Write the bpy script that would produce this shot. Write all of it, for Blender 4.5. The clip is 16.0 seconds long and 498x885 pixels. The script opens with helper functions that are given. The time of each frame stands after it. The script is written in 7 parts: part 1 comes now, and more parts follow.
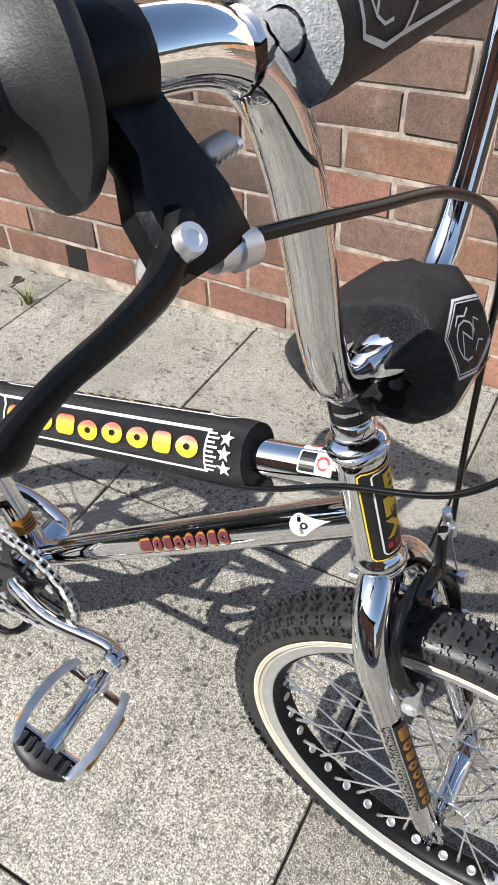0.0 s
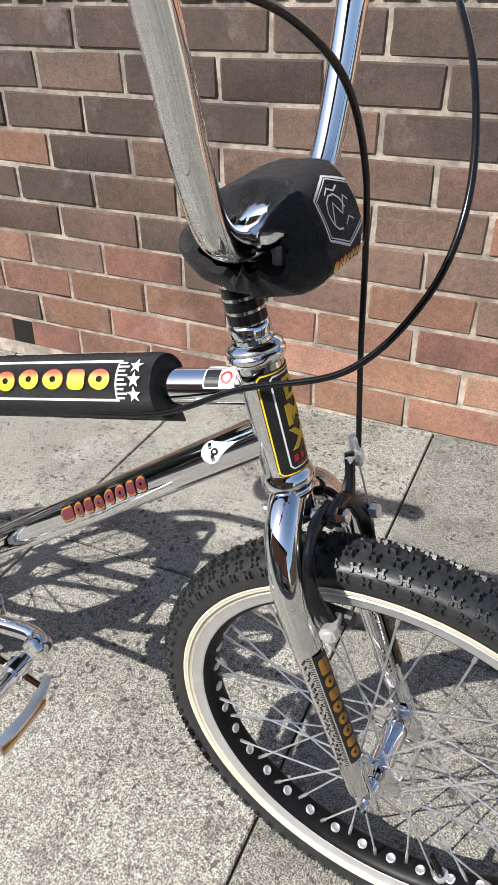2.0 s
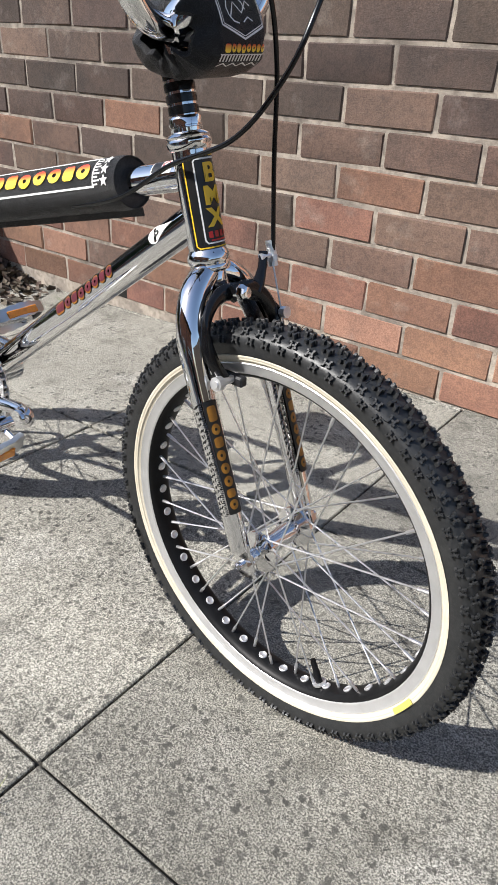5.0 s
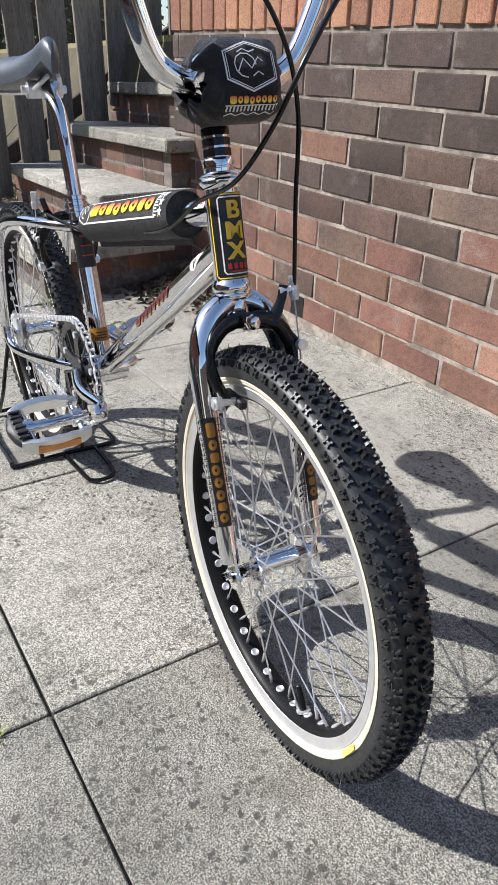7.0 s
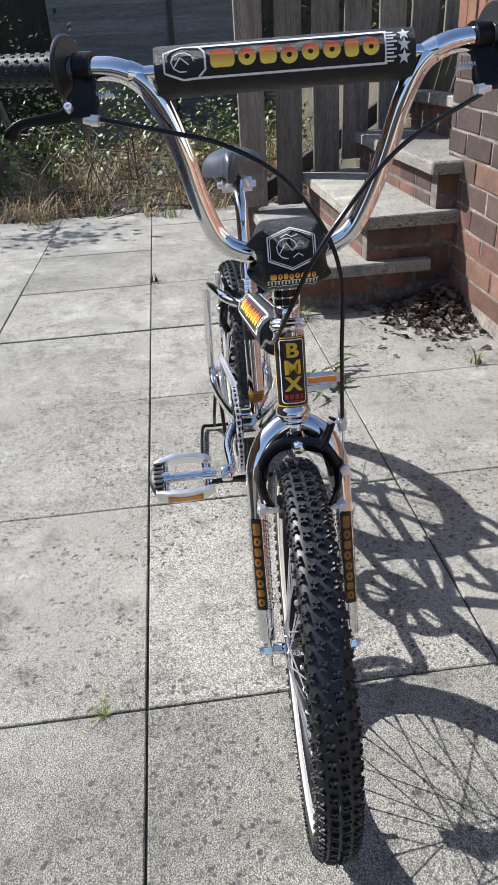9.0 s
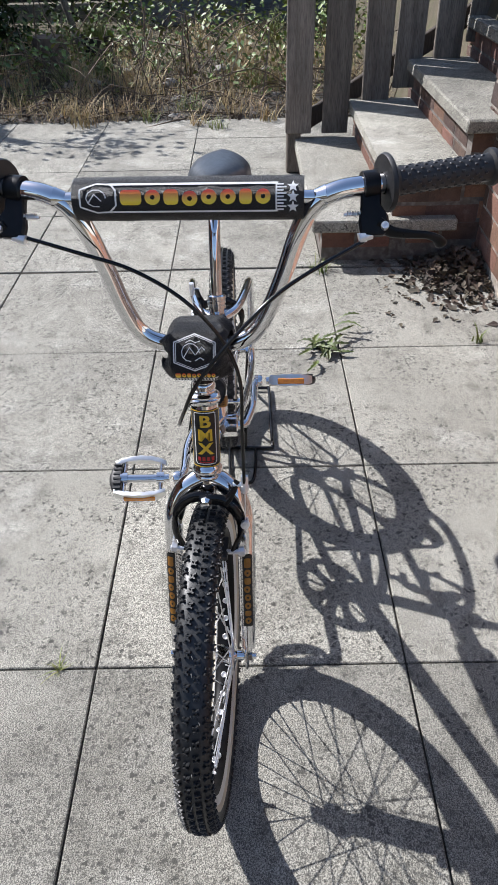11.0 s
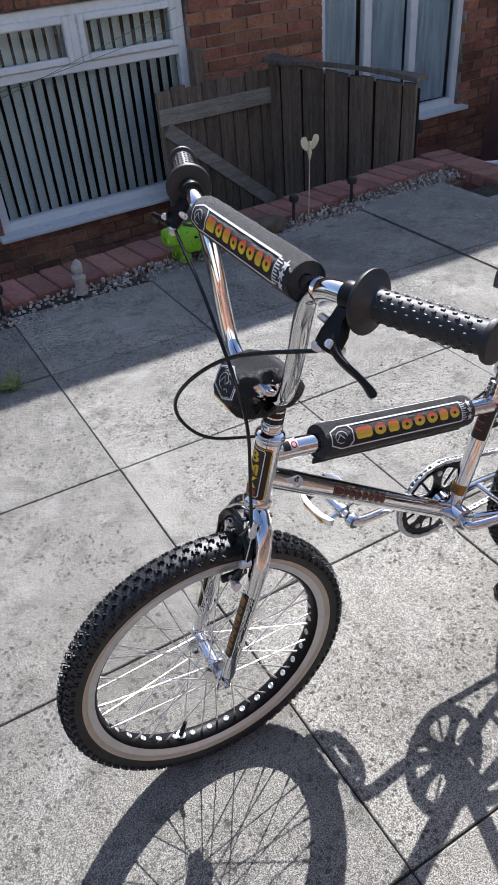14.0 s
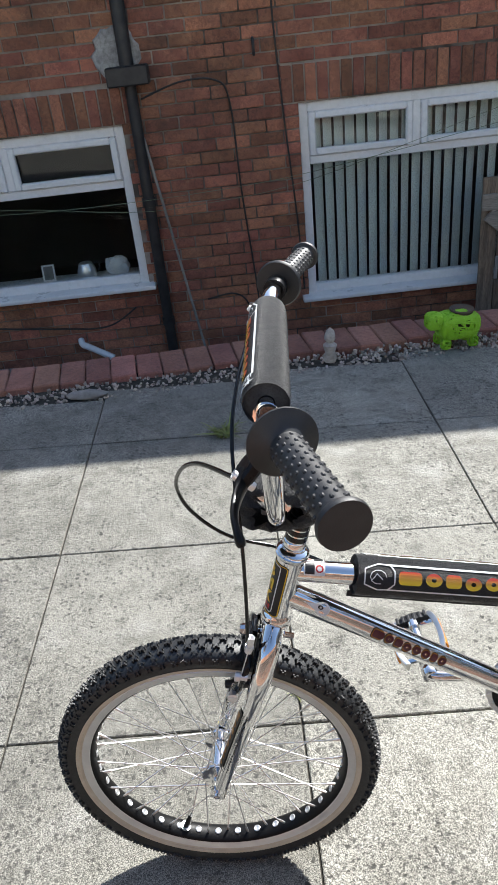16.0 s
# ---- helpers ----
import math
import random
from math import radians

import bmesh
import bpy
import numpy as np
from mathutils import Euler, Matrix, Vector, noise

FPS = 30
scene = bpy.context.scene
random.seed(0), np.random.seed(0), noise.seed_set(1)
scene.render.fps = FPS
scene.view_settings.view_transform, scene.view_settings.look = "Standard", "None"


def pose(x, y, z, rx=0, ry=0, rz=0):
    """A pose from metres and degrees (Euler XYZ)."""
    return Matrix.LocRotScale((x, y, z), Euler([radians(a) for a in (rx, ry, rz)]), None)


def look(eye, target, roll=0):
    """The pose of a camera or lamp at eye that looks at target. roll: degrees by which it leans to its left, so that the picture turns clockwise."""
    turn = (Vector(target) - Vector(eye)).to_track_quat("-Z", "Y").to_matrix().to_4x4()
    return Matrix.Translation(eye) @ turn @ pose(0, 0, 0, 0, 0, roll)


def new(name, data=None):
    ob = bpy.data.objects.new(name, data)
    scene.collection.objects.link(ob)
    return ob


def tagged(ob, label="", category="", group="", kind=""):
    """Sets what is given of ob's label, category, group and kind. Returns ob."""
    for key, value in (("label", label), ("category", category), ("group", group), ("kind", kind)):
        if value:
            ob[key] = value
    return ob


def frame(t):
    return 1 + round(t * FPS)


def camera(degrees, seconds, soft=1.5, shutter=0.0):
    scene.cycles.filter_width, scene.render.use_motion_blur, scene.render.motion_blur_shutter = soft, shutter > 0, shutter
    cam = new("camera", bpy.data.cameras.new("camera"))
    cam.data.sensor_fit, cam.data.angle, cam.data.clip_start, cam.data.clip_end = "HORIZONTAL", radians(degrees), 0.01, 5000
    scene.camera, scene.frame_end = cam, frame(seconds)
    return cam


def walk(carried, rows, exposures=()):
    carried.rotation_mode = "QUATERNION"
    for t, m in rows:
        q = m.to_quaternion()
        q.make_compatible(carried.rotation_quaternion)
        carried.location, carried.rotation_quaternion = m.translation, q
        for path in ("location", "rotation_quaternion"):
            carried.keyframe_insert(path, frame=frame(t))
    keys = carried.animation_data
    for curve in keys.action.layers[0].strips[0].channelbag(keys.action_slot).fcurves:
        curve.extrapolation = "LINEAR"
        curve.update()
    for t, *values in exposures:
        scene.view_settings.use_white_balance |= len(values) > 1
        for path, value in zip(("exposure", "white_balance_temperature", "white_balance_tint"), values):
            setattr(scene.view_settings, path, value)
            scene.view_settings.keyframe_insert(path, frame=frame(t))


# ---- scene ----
cam = camera(38.7, 16.0, soft=1.1)
PATH = [
    (0, (0.0131, -0.3120, 0.9975), (-0.7098, 0.8742, -0.2512), -3.72),
    (0.5, (0.0560, -0.3512, 0.9714), (-0.6575, 1.0069, -0.0953), -4.12),
    (1, (0.0906, -0.3876, 0.9499), (-0.6473, 0.9798, -0.0869), -5.01),
    (1.5, (0.0822, -0.3913, 0.9163), (-0.6631, 0.9872, -0.0999), -4.6),
    (2, (0.0934, -0.3913, 0.8910), (-0.6090, 1.0106, -0.1242), -2.7),
    (2.5, (0.1665, -0.4154, 0.8768), (-0.6644, 0.9224, -0.1176), -2.28),
    (3, (0.2139, -0.4875, 0.8705), (-0.6790, 0.8322, -0.1046), -0.3),
    (3.5, (0.2372, -0.5361, 0.8042), (-0.5753, 0.8854, -0.0943), 2.1),
    (4, (0.2905, -0.5380, 0.7519), (-0.5791, 0.8798, -0.0990), 2.3),
    (4.2, (0.3045, -0.5342, 0.7369), (-0.5931, 0.8583, -0.1252), 1.7),
    (6.3, (0.5193, -0.4268, 0.7453), (-0.7136, 0.6631, -0.1373), 2.6),
    (6.5, (0.5314, -0.4063, 0.7565), (-0.7584, 0.6202, -0.1233), 2.1),
    (7, (0.5725, -0.3549, 0.7621), (-0.8313, 0.5305, -0.0953), 0.6),
    (7.5, (0.5716, -0.2755, 0.7762), (-0.9452, 0.3736, -0.0999), 0.7),
    (8, (0.5725, -0.1999, 0.7986), (-1.0358, 0.2223, -0.0542), -0.5),
    (8.5, (0.6389, -0.1466, 0.8574), (-1.0227, 0.0383, 0.0234), -0.1),
    (9, (0.7052, -0.0906, 0.9602), (-0.9228, 0.0532, 0.0532), -3.5),
    (9.2, (0.7136, -0.0794, 0.9938), (-0.8770, 0.1027, 0.0327), -0.6),
    (11.3, (0.6958, 0.1420, 1.2207), (-0.7547, 0.0775, 0.0458), -1.5),
    (11.5, (0.6697, 0.1691, 1.2151), (-0.7677, 0.0476, 0.0280), -1.5),
    (12, (0.6295, 0.2905, 1.2226), (-0.7743, -0.0757, 0.0458), -3.1),
    (12.5, (0.6136, 0.5165, 1.2478), (-0.6762, -0.1868, 0.0943), 0.3),
    (13, (0.5324, 0.6248, 1.2375), (-0.6146, -0.3372, 0.1205), -2.0),
    (13.5, (0.3970, 0.6725, 1.2469), (-0.5641, -0.4773, 0.1308), -2.8),
    (14, (0.3045, 0.7220, 1.2516), (-0.4250, -0.5837, 0.1326), -2.6),
    (14.5, (0.2400, 0.7220, 1.2544), (-0.3045, -0.7379, 0.2242), -2.6),
    (15, (0.1457, 0.7061, 1.2534), (-0.2456, -0.8191, 0.2494), -3.5),
    (15.5, (0.0439, 0.7369, 1.2506), (-0.0925, -0.8453, 0.2681), -3.4),
    (16, (-0.0560, 0.7575, 1.2553), (-0.0766, -0.8527, 0.3092), -3.8),
]
walk(cam, [(t, look(eye, target, roll)) for t, eye, target, roll in PATH], [(0, 0.73, 6500, 10), (4.0, 0.64, 6500, 10), (8.0, 0.71, 6200, 12), (12.0, 0.65, 6150, 12.5), (14.0, 0.76, 6050, 15), (15.0, 0.89, 6100, 14), (16, 1.00, 6350, 8)])

# ---- light ----
SUN_TO = Vector((-0.58, -0.90, 1.0)).normalized()
world = bpy.data.worlds.new("world")
scene.world = world
world.use_nodes = True
wn = world.node_tree
sky = wn.nodes.new("ShaderNodeTexSky")
sky.sky_type, sky.sun_disc = "NISHITA", False
sky.sun_elevation, sky.sun_rotation = radians(43), math.atan2(SUN_TO.x, SUN_TO.y)
sky.air_density, sky.dust_density = 1.0, 1.2
wn.nodes["Background"].inputs[1].default_value = 0.11
wn.links.new(sky.outputs[0], wn.nodes["Background"].inputs[0])
sun = new("sun", bpy.data.lights.new("sun", "SUN"))
sun.data.energy, sun.data.angle, sun.data.color = 5.0, radians(0.53), (1.0, 0.97, 0.93)
sun.matrix_world = look(SUN_TO * 20, (0, 0, 0))


# ---- mesh tools ----
def part(name, bm, material, parent=None, label="", smooth=35, m=None):
    me = bpy.data.meshes.new(name)
    bmesh.ops.recalc_face_normals(bm, faces=bm.faces)
    bm.to_mesh(me)
    bm.free()
    me.materials.append(material)
    if smooth:
        me.shade_smooth()
        me.set_sharp_from_angle(angle=radians(smooth))
    ob = new(name, me)
    if parent:
        ob.parent = parent
    if m is not None:
        ob.matrix_basis = m
    if label:
        tagged(ob, label)
    return ob


def again(name, ob, parent, m):
    """Another object on the same mesh."""
    o = new(name, ob.data)
    o.parent = parent
    o.matrix_basis = m
    return o


def thing(name, loc, label, category, group="", kind="", rz=0):
    ob = new(name)
    ob.matrix_basis = pose(*loc, 0, 0, rz)
    ob.empty_display_size = 0.05
    return tagged(ob, label, category, group, kind)


def V(*p):
    return Vector(p)


def smooth_path(pts, n=6):
    """Catmull-Rom through the points."""
    P = [Vector(p) for p in pts]
    out = []
    for i in range(len(P) - 1):
        p0, p1, p2, p3 = P[max(i - 1, 0)], P[i], P[i + 1], P[min(i + 2, len(P) - 1)]
        for k in range(n):
            t = k / n
            out.append(0.5 * (2 * p1 + (p2 - p0) * t + (2 * p0 - 5 * p1 + 4 * p2 - p3) * t * t + (3 * p1 - p0 - 3 * p2 + p3) * t ** 3))
    out.append(P[-1])
    return out


def frames(pts):
    """Parallel-transported frames along a line."""
    P = [Vector(p) for p in pts]
    T = [(P[min(i + 1, len(P) - 1)] - P[max(i - 1, 0)]).normalized() for i in range(len(P))]
    n = T[0].orthogonal().normalized()
    out = []
    for i, t in enumerate(T):
        if i:
            n = (T[i - 1].rotation_difference(t) @ n)
        n = (n - t * n.dot(t)).normalized()
        out.append((P[i], t, n, t.cross(n)))
    return out


def tube(bm, pts, r, seg=12, caps=True, flat=1.0, up=None):
    """A tube along pts; r one number or one for each point; flat squeezes it across."""
    fr = frames(pts)
    rows = []
    for i, (p, t, n, b) in enumerate(fr):
        if up is not None:
            n = (Vector(up) - t * t.dot(Vector(up))).normalized()
            b = t.cross(n)
        ri = r[min(i, len(r) - 1)] if isinstance(r, (list, tuple)) else r
        rows.append([bm.verts.new(p + ri * (n * math.cos(a) + b * flat * math.sin(a))) for a in (2 * math.pi * k / seg for k in range(seg))])
    for a, b in zip(rows, rows[1:]):
        for k in range(seg):
            bm.faces.new((a[k], a[(k + 1) % seg], b[(k + 1) % seg], b[k]))
    if caps:
        bm.faces.new(rows[0])
        bm.faces.new(rows[-1])
    return bm


def rod(bm, a, b, r, seg=10, r2=None):
    return tube(bm, [a, b], [r, r if r2 is None else r2], seg)


def lathe(bm, prof, m=None, seg=24, closed=False):
    """Turn (radius, height) pairs about z, then place by m."""
    m = m or Matrix.Identity(4)
    rows = []
    for r, z in prof:
        if r < 1e-6:
            rows.append([bm.verts.new(m @ Vector((0, 0, z)))])
        else:
            rows.append([bm.verts.new(m @ Vector((r * math.cos(2 * math.pi * k / seg), r * math.sin(2 * math.pi * k / seg), z))) for k in range(seg)])
    pairs = list(zip(rows, rows[1:])) + ([(rows[-1], rows[0])] if closed else [])
    for a, b in pairs:
        for k in range(seg):
            q = [a[k % len(a)], a[(k + 1) % len(a)], b[(k + 1) % len(b)], b[k % len(b)]]
            q = [v for i, v in enumerate(q) if v not in q[:i]]
            if len(q) > 2:
                bm.faces.new(q)
    return bm


def box(bm, sx, sy, sz, m=None, bev=0.0, jit=0.0, rnd=random):
    """A box about its middle with chamfered edges."""
    m = m or Matrix.Identity(4)
    b2 = bmesh.new()
    bmesh.ops.create_cube(b2, size=1)
    for v in b2.verts:
        v.co = Vector((v.co.x * sx, v.co.y * sy, v.co.z * sz))
    if bev:
        bmesh.ops.bevel(b2, geom=list(b2.edges), offset=bev, segments=1, affect="EDGES", profile=0.5)
    vm = {}
    for v in b2.verts:
        c = v.co.copy()
        if jit:
            c += Vector((rnd.uniform(-jit, jit), rnd.uniform(-jit, jit), rnd.uniform(-jit, jit)))
        vm[v] = bm.verts.new(m @ c)
    for f in b2.faces:
        bm.faces.new([vm[v] for v in f.verts])
    b2.free()
    return bm


def along(p, axis):
    """A matrix that takes z to axis, at p."""
    return Matrix.Translation(p) @ Vector(axis).to_track_quat("Z", "Y").to_matrix().to_4x4()


def B():
    return bmesh.new()


# ---- material tools ----
def mat(name, c1, c2=None, rough=0.6, rough2=None, metal=0.0, scale=6.0, c3=None, scale3=70.0, amount3=0.5, bump=0.0, bscale=300.0,
        rand=None, spec=0.5, coat=0.0, stretch=(1, 1, 1), detail=5.0, ramp=(0.35, 0.65), ramp3=(0.45, 0.7), bump2=0.0, bscale2=30.0, fine=0.0, fscale=190.0, spots=None, layers=(), dusty=0.0):
    """c1 to c2 by a wide noise, c3 in spots by a fine one; rand: ('object' or 'island', amount) shifts the value piece by piece."""
    m = bpy.data.materials.new(name)
    m.use_nodes = True
    nt = m.node_tree
    bs = nt.nodes["Principled BSDF"]
    geo = nt.nodes.new("ShaderNodeNewGeometry")
    mp = nt.nodes.new("ShaderNodeMapping")
    mp.inputs["Scale"].default_value = stretch
    nt.links.new(geo.outputs["Position"], mp.inputs["Vector"])

    def noise_of(s, d=detail):
        n = nt.nodes.new("ShaderNodeTexNoise")
        n.inputs["Scale"].default_value, n.inputs["Detail"].default_value, n.inputs["Roughness"].default_value = s, d, 0.6
        nt.links.new(mp.outputs[0], n.inputs["Vector"])
        return n

    def ramp_of(src, lo, hi, a=(0, 0, 0, 1), b=(1, 1, 1, 1)):
        r = nt.nodes.new("ShaderNodeValToRGB")
        r.color_ramp.elements[0].position, r.color_ramp.elements[1].position = lo, hi
        r.color_ramp.elements[0].color, r.color_ramp.elements[1].color = a, b
        nt.links.new(src, r.inputs[0])
        return r

    rgba = lambda c: (*c, 1)
    n1 = noise_of(scale)
    col = ramp_of(n1.outputs["Fac"], ramp[0], ramp[1], rgba(c1), rgba(c2 or c1)).outputs[0]
    if c3:
        n3 = noise_of(scale3)
        r3 = ramp_of(n3.outputs["Fac"], ramp3[0], ramp3[1], (0, 0, 0, 1), (amount3,) * 3 + (1,))
        mx = nt.nodes.new("ShaderNodeMix")
        mx.data_type = "RGBA"
        nt.links.new(r3.outputs[0], mx.inputs[0])
        nt.links.new(col, mx.inputs[6])
        mx.inputs[7].default_value = rgba(c3)
        col = mx.outputs[2]
    for tone, lscale, lo, hi, much in layers:
        rl = ramp_of(noise_of(lscale, 8).outputs["Fac"], lo, hi, (0, 0, 0, 1), (much,) * 3 + (1,))
        ml = nt.nodes.new("ShaderNodeMix")
        ml.data_type = "RGBA"
        nt.links.new(rl.outputs[0], ml.inputs[0])
        nt.links.new(col, ml.inputs[6])
        ml.inputs[7].default_value = rgba(tone)
        col = ml.outputs[2]
    if fine:
        nf = noise_of(fscale, 4)
        rf = ramp_of(nf.outputs["Fac"], 0.40, 0.60, (1 - fine,) * 3 + (1,), (1 + fine * 0.32,) * 3 + (1,))
        mf = nt.nodes.new("ShaderNodeMix")
        mf.data_type, mf.blend_type = "RGBA", "MULTIPLY"
        mf.inputs[0].default_value = 1.0
        nt.links.new(col, mf.inputs[6])
        nt.links.new(rf.outputs[0], mf.inputs[7])
        col = mf.outputs[2]
    for dark, sscale, size, lo, hi in spots or ():
        vo = nt.nodes.new("ShaderNodeTexVoronoi")
        vo.inputs["Scale"].default_value = sscale
        warp = nt.nodes.new("ShaderNodeVectorMath")
        warp.operation = "MULTIPLY_ADD"
        warp.inputs[1].default_value = (0.022, 0.022, 0.022)
        nt.links.new(noise_of(70, 3).outputs["Color"], warp.inputs[0])
        nt.links.new(mp.outputs[0], warp.inputs[2])
        nt.links.new(warp.outputs[0], vo.inputs["Vector"])
        near = ramp_of(vo.outputs["Distance"], size * 0.62, size, (1, 1, 1, 1), (0, 0, 0, 1))
        where = ramp_of(noise_of(3.4, 6).outputs["Fac"], lo, hi)
        sep = nt.nodes.new("ShaderNodeSeparateColor")
        nt.links.new(vo.outputs["Color"], sep.inputs[0])
        some = ramp_of(sep.outputs[0], 0.22, 0.90)
        m1 = nt.nodes.new("ShaderNodeMath")
        m1.operation = "MULTIPLY"
        nt.links.new(near.outputs[0], m1.inputs[0])
        nt.links.new(where.outputs[0], m1.inputs[1])
        m2 = nt.nodes.new("ShaderNodeMath")
        m2.operation = "MULTIPLY"
        nt.links.new(m1.outputs[0], m2.inputs[0])
        nt.links.new(some.outputs[0], m2.inputs[1])
        ms = nt.nodes.new("ShaderNodeMix")
        ms.data_type = "RGBA"
        nt.links.new(m2.outputs[0], ms.inputs[0])
        nt.links.new(col, ms.inputs[6])
        ms.inputs[7].default_value = rgba(dark)
        col = ms.outputs[2]
    if rand:
        src = nt.nodes.new("ShaderNodeObjectInfo").outputs["Random"] if rand[0] == "object" else geo.outputs["Random Per Island"]
        h = nt.nodes.new("ShaderNodeHueSaturation")
        mr = nt.nodes.new("ShaderNodeMapRange")
        mr.inputs[3].default_value, mr.inputs[4].default_value = 1 - rand[1], 1 + rand[1]
        nt.links.new(src, mr.inputs[0])
        nt.links.new(mr.outputs[0], h.inputs["Value"])
        if len(rand) > 2:
            wh = nt.nodes.new("ShaderNodeTexWhiteNoise")
            wh.noise_dimensions = "1D"
            nt.links.new(src, wh.inputs["W"])
            mh = nt.nodes.new("ShaderNodeMapRange")
            mh.inputs[3].default_value, mh.inputs[4].default_value = 0.5 - rand[2], 0.5 + rand[2]
            nt.links.new(wh.outputs["Value"], mh.inputs[0])
            nt.links.new(mh.outputs[0], h.inputs["Hue"])
        nt.links.new(col, h.inputs["Color"])
        col = h.outputs[0]
    nt.links.new(col, bs.inputs["Base Color"])
    bs.inputs["Metallic"].default_value = metal
    bs.inputs["Specular IOR Level"].default_value = spec
    bs.inputs["Coat Weight"].default_value = coat
    bs.inputs["Diffuse Roughness"].default_value = dusty
    if rough2 is None:
        bs.inputs["Roughness"].default_value = rough
    else:
        rr = ramp_of(noise_of(scale * 2.3).outputs["Fac"], 0.3, 0.7, (rough,) * 3 + (1,), (rough2,) * 3 + (1,))
        nt.links.new(rr.outputs[0], bs.inputs["Roughness"])
    if bump or bump2:
        bp = nt.nodes.new("ShaderNodeBump")
        bp.inputs["Strength"].default_value, bp.inputs["Distance"].default_value = bump, 0.01
        nt.links.new(noise_of(bscale, 3).outputs["Fac"], bp.inputs["Height"])
        if bump2:
            b2 = nt.nodes.new("ShaderNodeBump")
            b2.inputs["Strength"].default_value, b2.inputs["Distance"].default_value = bump2, 0.02
            nt.links.new(noise_of(bscale2, 3).outputs["Fac"], b2.inputs["Height"])
            nt.links.new(b2.outputs[0], bp.inputs["Normal"])
        nt.links.new(bp.outputs[0], bs.inputs["Normal"])
    return m


def glass(name, tint=(0.9, 0.95, 0.95)):
    m = bpy.data.materials.new(name)
    m.use_nodes = True
    bs = m.node_tree.nodes["Principled BSDF"]
    bs.inputs["Base Color"].default_value = (*tint, 1)
    bs.inputs["Transmission Weight"].default_value, bs.inputs["Roughness"].default_value, bs.inputs["IOR"].default_value = 1.0, 0.01, 1.45
    return m


CHROME = mat("chrome", (0.80, 0.80, 0.81), (0.76, 0.76, 0.77), rough=0.02, rough2=0.045, metal=1.0, scale=30)
ALLOY = mat("brushed_alloy", (0.78, 0.78, 0.77), (0.70, 0.70, 0.69), rough=0.28, rough2=0.4, metal=1.0, scale=40)
RIMSILVER = mat("silver_rim", (0.78, 0.78, 0.78), (0.70, 0.70, 0.70), rough=0.38, rough2=0.48, metal=0.8, scale=40)
STEEL = mat("zinc_steel", (0.86, 0.86, 0.86), (0.76, 0.76, 0.77), rough=0.28, rough2=0.42, metal=0.8, scale=90)
RUBBER = mat("tyre_rubber", (0.013, 0.014, 0.015), (0.021, 0.022, 0.023), rough=0.36, rough2=0.52, scale=60, c3=(0.055, 0.053, 0.050), scale3=240, amount3=0.25, spec=0.5, bump=0.08, bscale=700)
SPOKE = mat("stainless_spoke", (0.80, 0.80, 0.81), (0.70, 0.70, 0.71), rough=0.28, rough2=0.38, metal=0.9, scale=90)
GRIPM = mat("grip_rubber", (0.011, 0.011, 0.012), (0.017, 0.017, 0.019), rough=0.46, rough2=0.56, scale=50, bump=0.08, bscale=900, spec=0.5)
PLASTIC = mat("black_plastic", (0.005, 0.005, 0.0055), (0.009, 0.009, 0.010), rough=0.26, rough2=0.38, scale=40, bump=0.04, bscale=500, spec=0.2)
GLOSSBLACK = mat("black_paint", (0.004, 0.004, 0.0045), (0.007, 0.007, 0.008), rough=0.16, rough2=0.24, scale=50, spec=0.4)
FABRIC = mat("black_nylon", (0.006, 0.006, 0.0065), (0.010, 0.010, 0.011), rough=0.40, rough2=0.52, scale=35, c3=(0.026, 0.026, 0.028), scale3=900, amount3=0.8, bump=0.5, bscale=1300, spec=0.46)
CABLE = mat("cable_sheath", (0.004, 0.004, 0.0045), (0.006, 0.006, 0.006), rough=0.16, rough2=0.24, scale=60, spec=0.4)
RIMBLACK = mat("black_rim_paint", (0.004, 0.004, 0.0045), (0.007, 0.007, 0.0075), rough=0.4, rough2=0.5, scale=60, spec=0.18)
CRUMPLED = mat("crumpled_black_nylon", (0.005, 0.005, 0.0055), (0.008, 0.008, 0.009), rough=0.36, rough2=0.5, scale=35, c3=(0.040, 0.040, 0.042), scale3=1100, amount3=0.8, ramp3=(0.48, 0.62), bump=0.5, bscale=1500, bump2=0.18, bscale2=26, spec=0.34)
FOAM = mat("grey_foam", (0.27, 0.285, 0.30), (0.35, 0.365, 0.375), rough=0.95, scale=60, c3=(0.12, 0.125, 0.13), scale3=600, amount3=0.7, bump=0.4, bscale=800)
# The same foam, coloured dark for pad ends that lie in shade.
FOAMSHADE = mat("shaded_foam", (0.035, 0.035, 0.037), (0.055, 0.055, 0.057), rough=0.95, scale=60, c3=(0.015, 0.015, 0.015), scale3=600, amount3=0.7, bump=0.4, bscale=800)
TAN = mat("skin_wall", (0.64, 0.59, 0.475), (0.56, 0.51, 0.40), rough=0.6, rough2=0.75, scale=25, c3=(0.5, 0.42, 0.3), scale3=160, amount3=0.35)
INK_WHITE = mat("white_print", (0.78, 0.78, 0.76), (0.68, 0.68, 0.66), rough=0.5, scale=90)
INK_LEMON = mat("pale_yellow_paper", (0.62, 0.56, 0.12), (0.55, 0.48, 0.10), rough=0.6, scale=60)
INK_YELLOW = mat("yellow_print", (0.85, 0.55, 0.03), (0.78, 0.48, 0.03), rough=0.4, scale=60)
INK_GOLD = mat("gold_print", (0.36, 0.165, 0.02), (0.26, 0.11, 0.015), rough=0.35, scale=120)
INK_RED = mat("red_print", (0.55, 0.03, 0.02), (0.42, 0.02, 0.02), rough=0.4, scale=60)
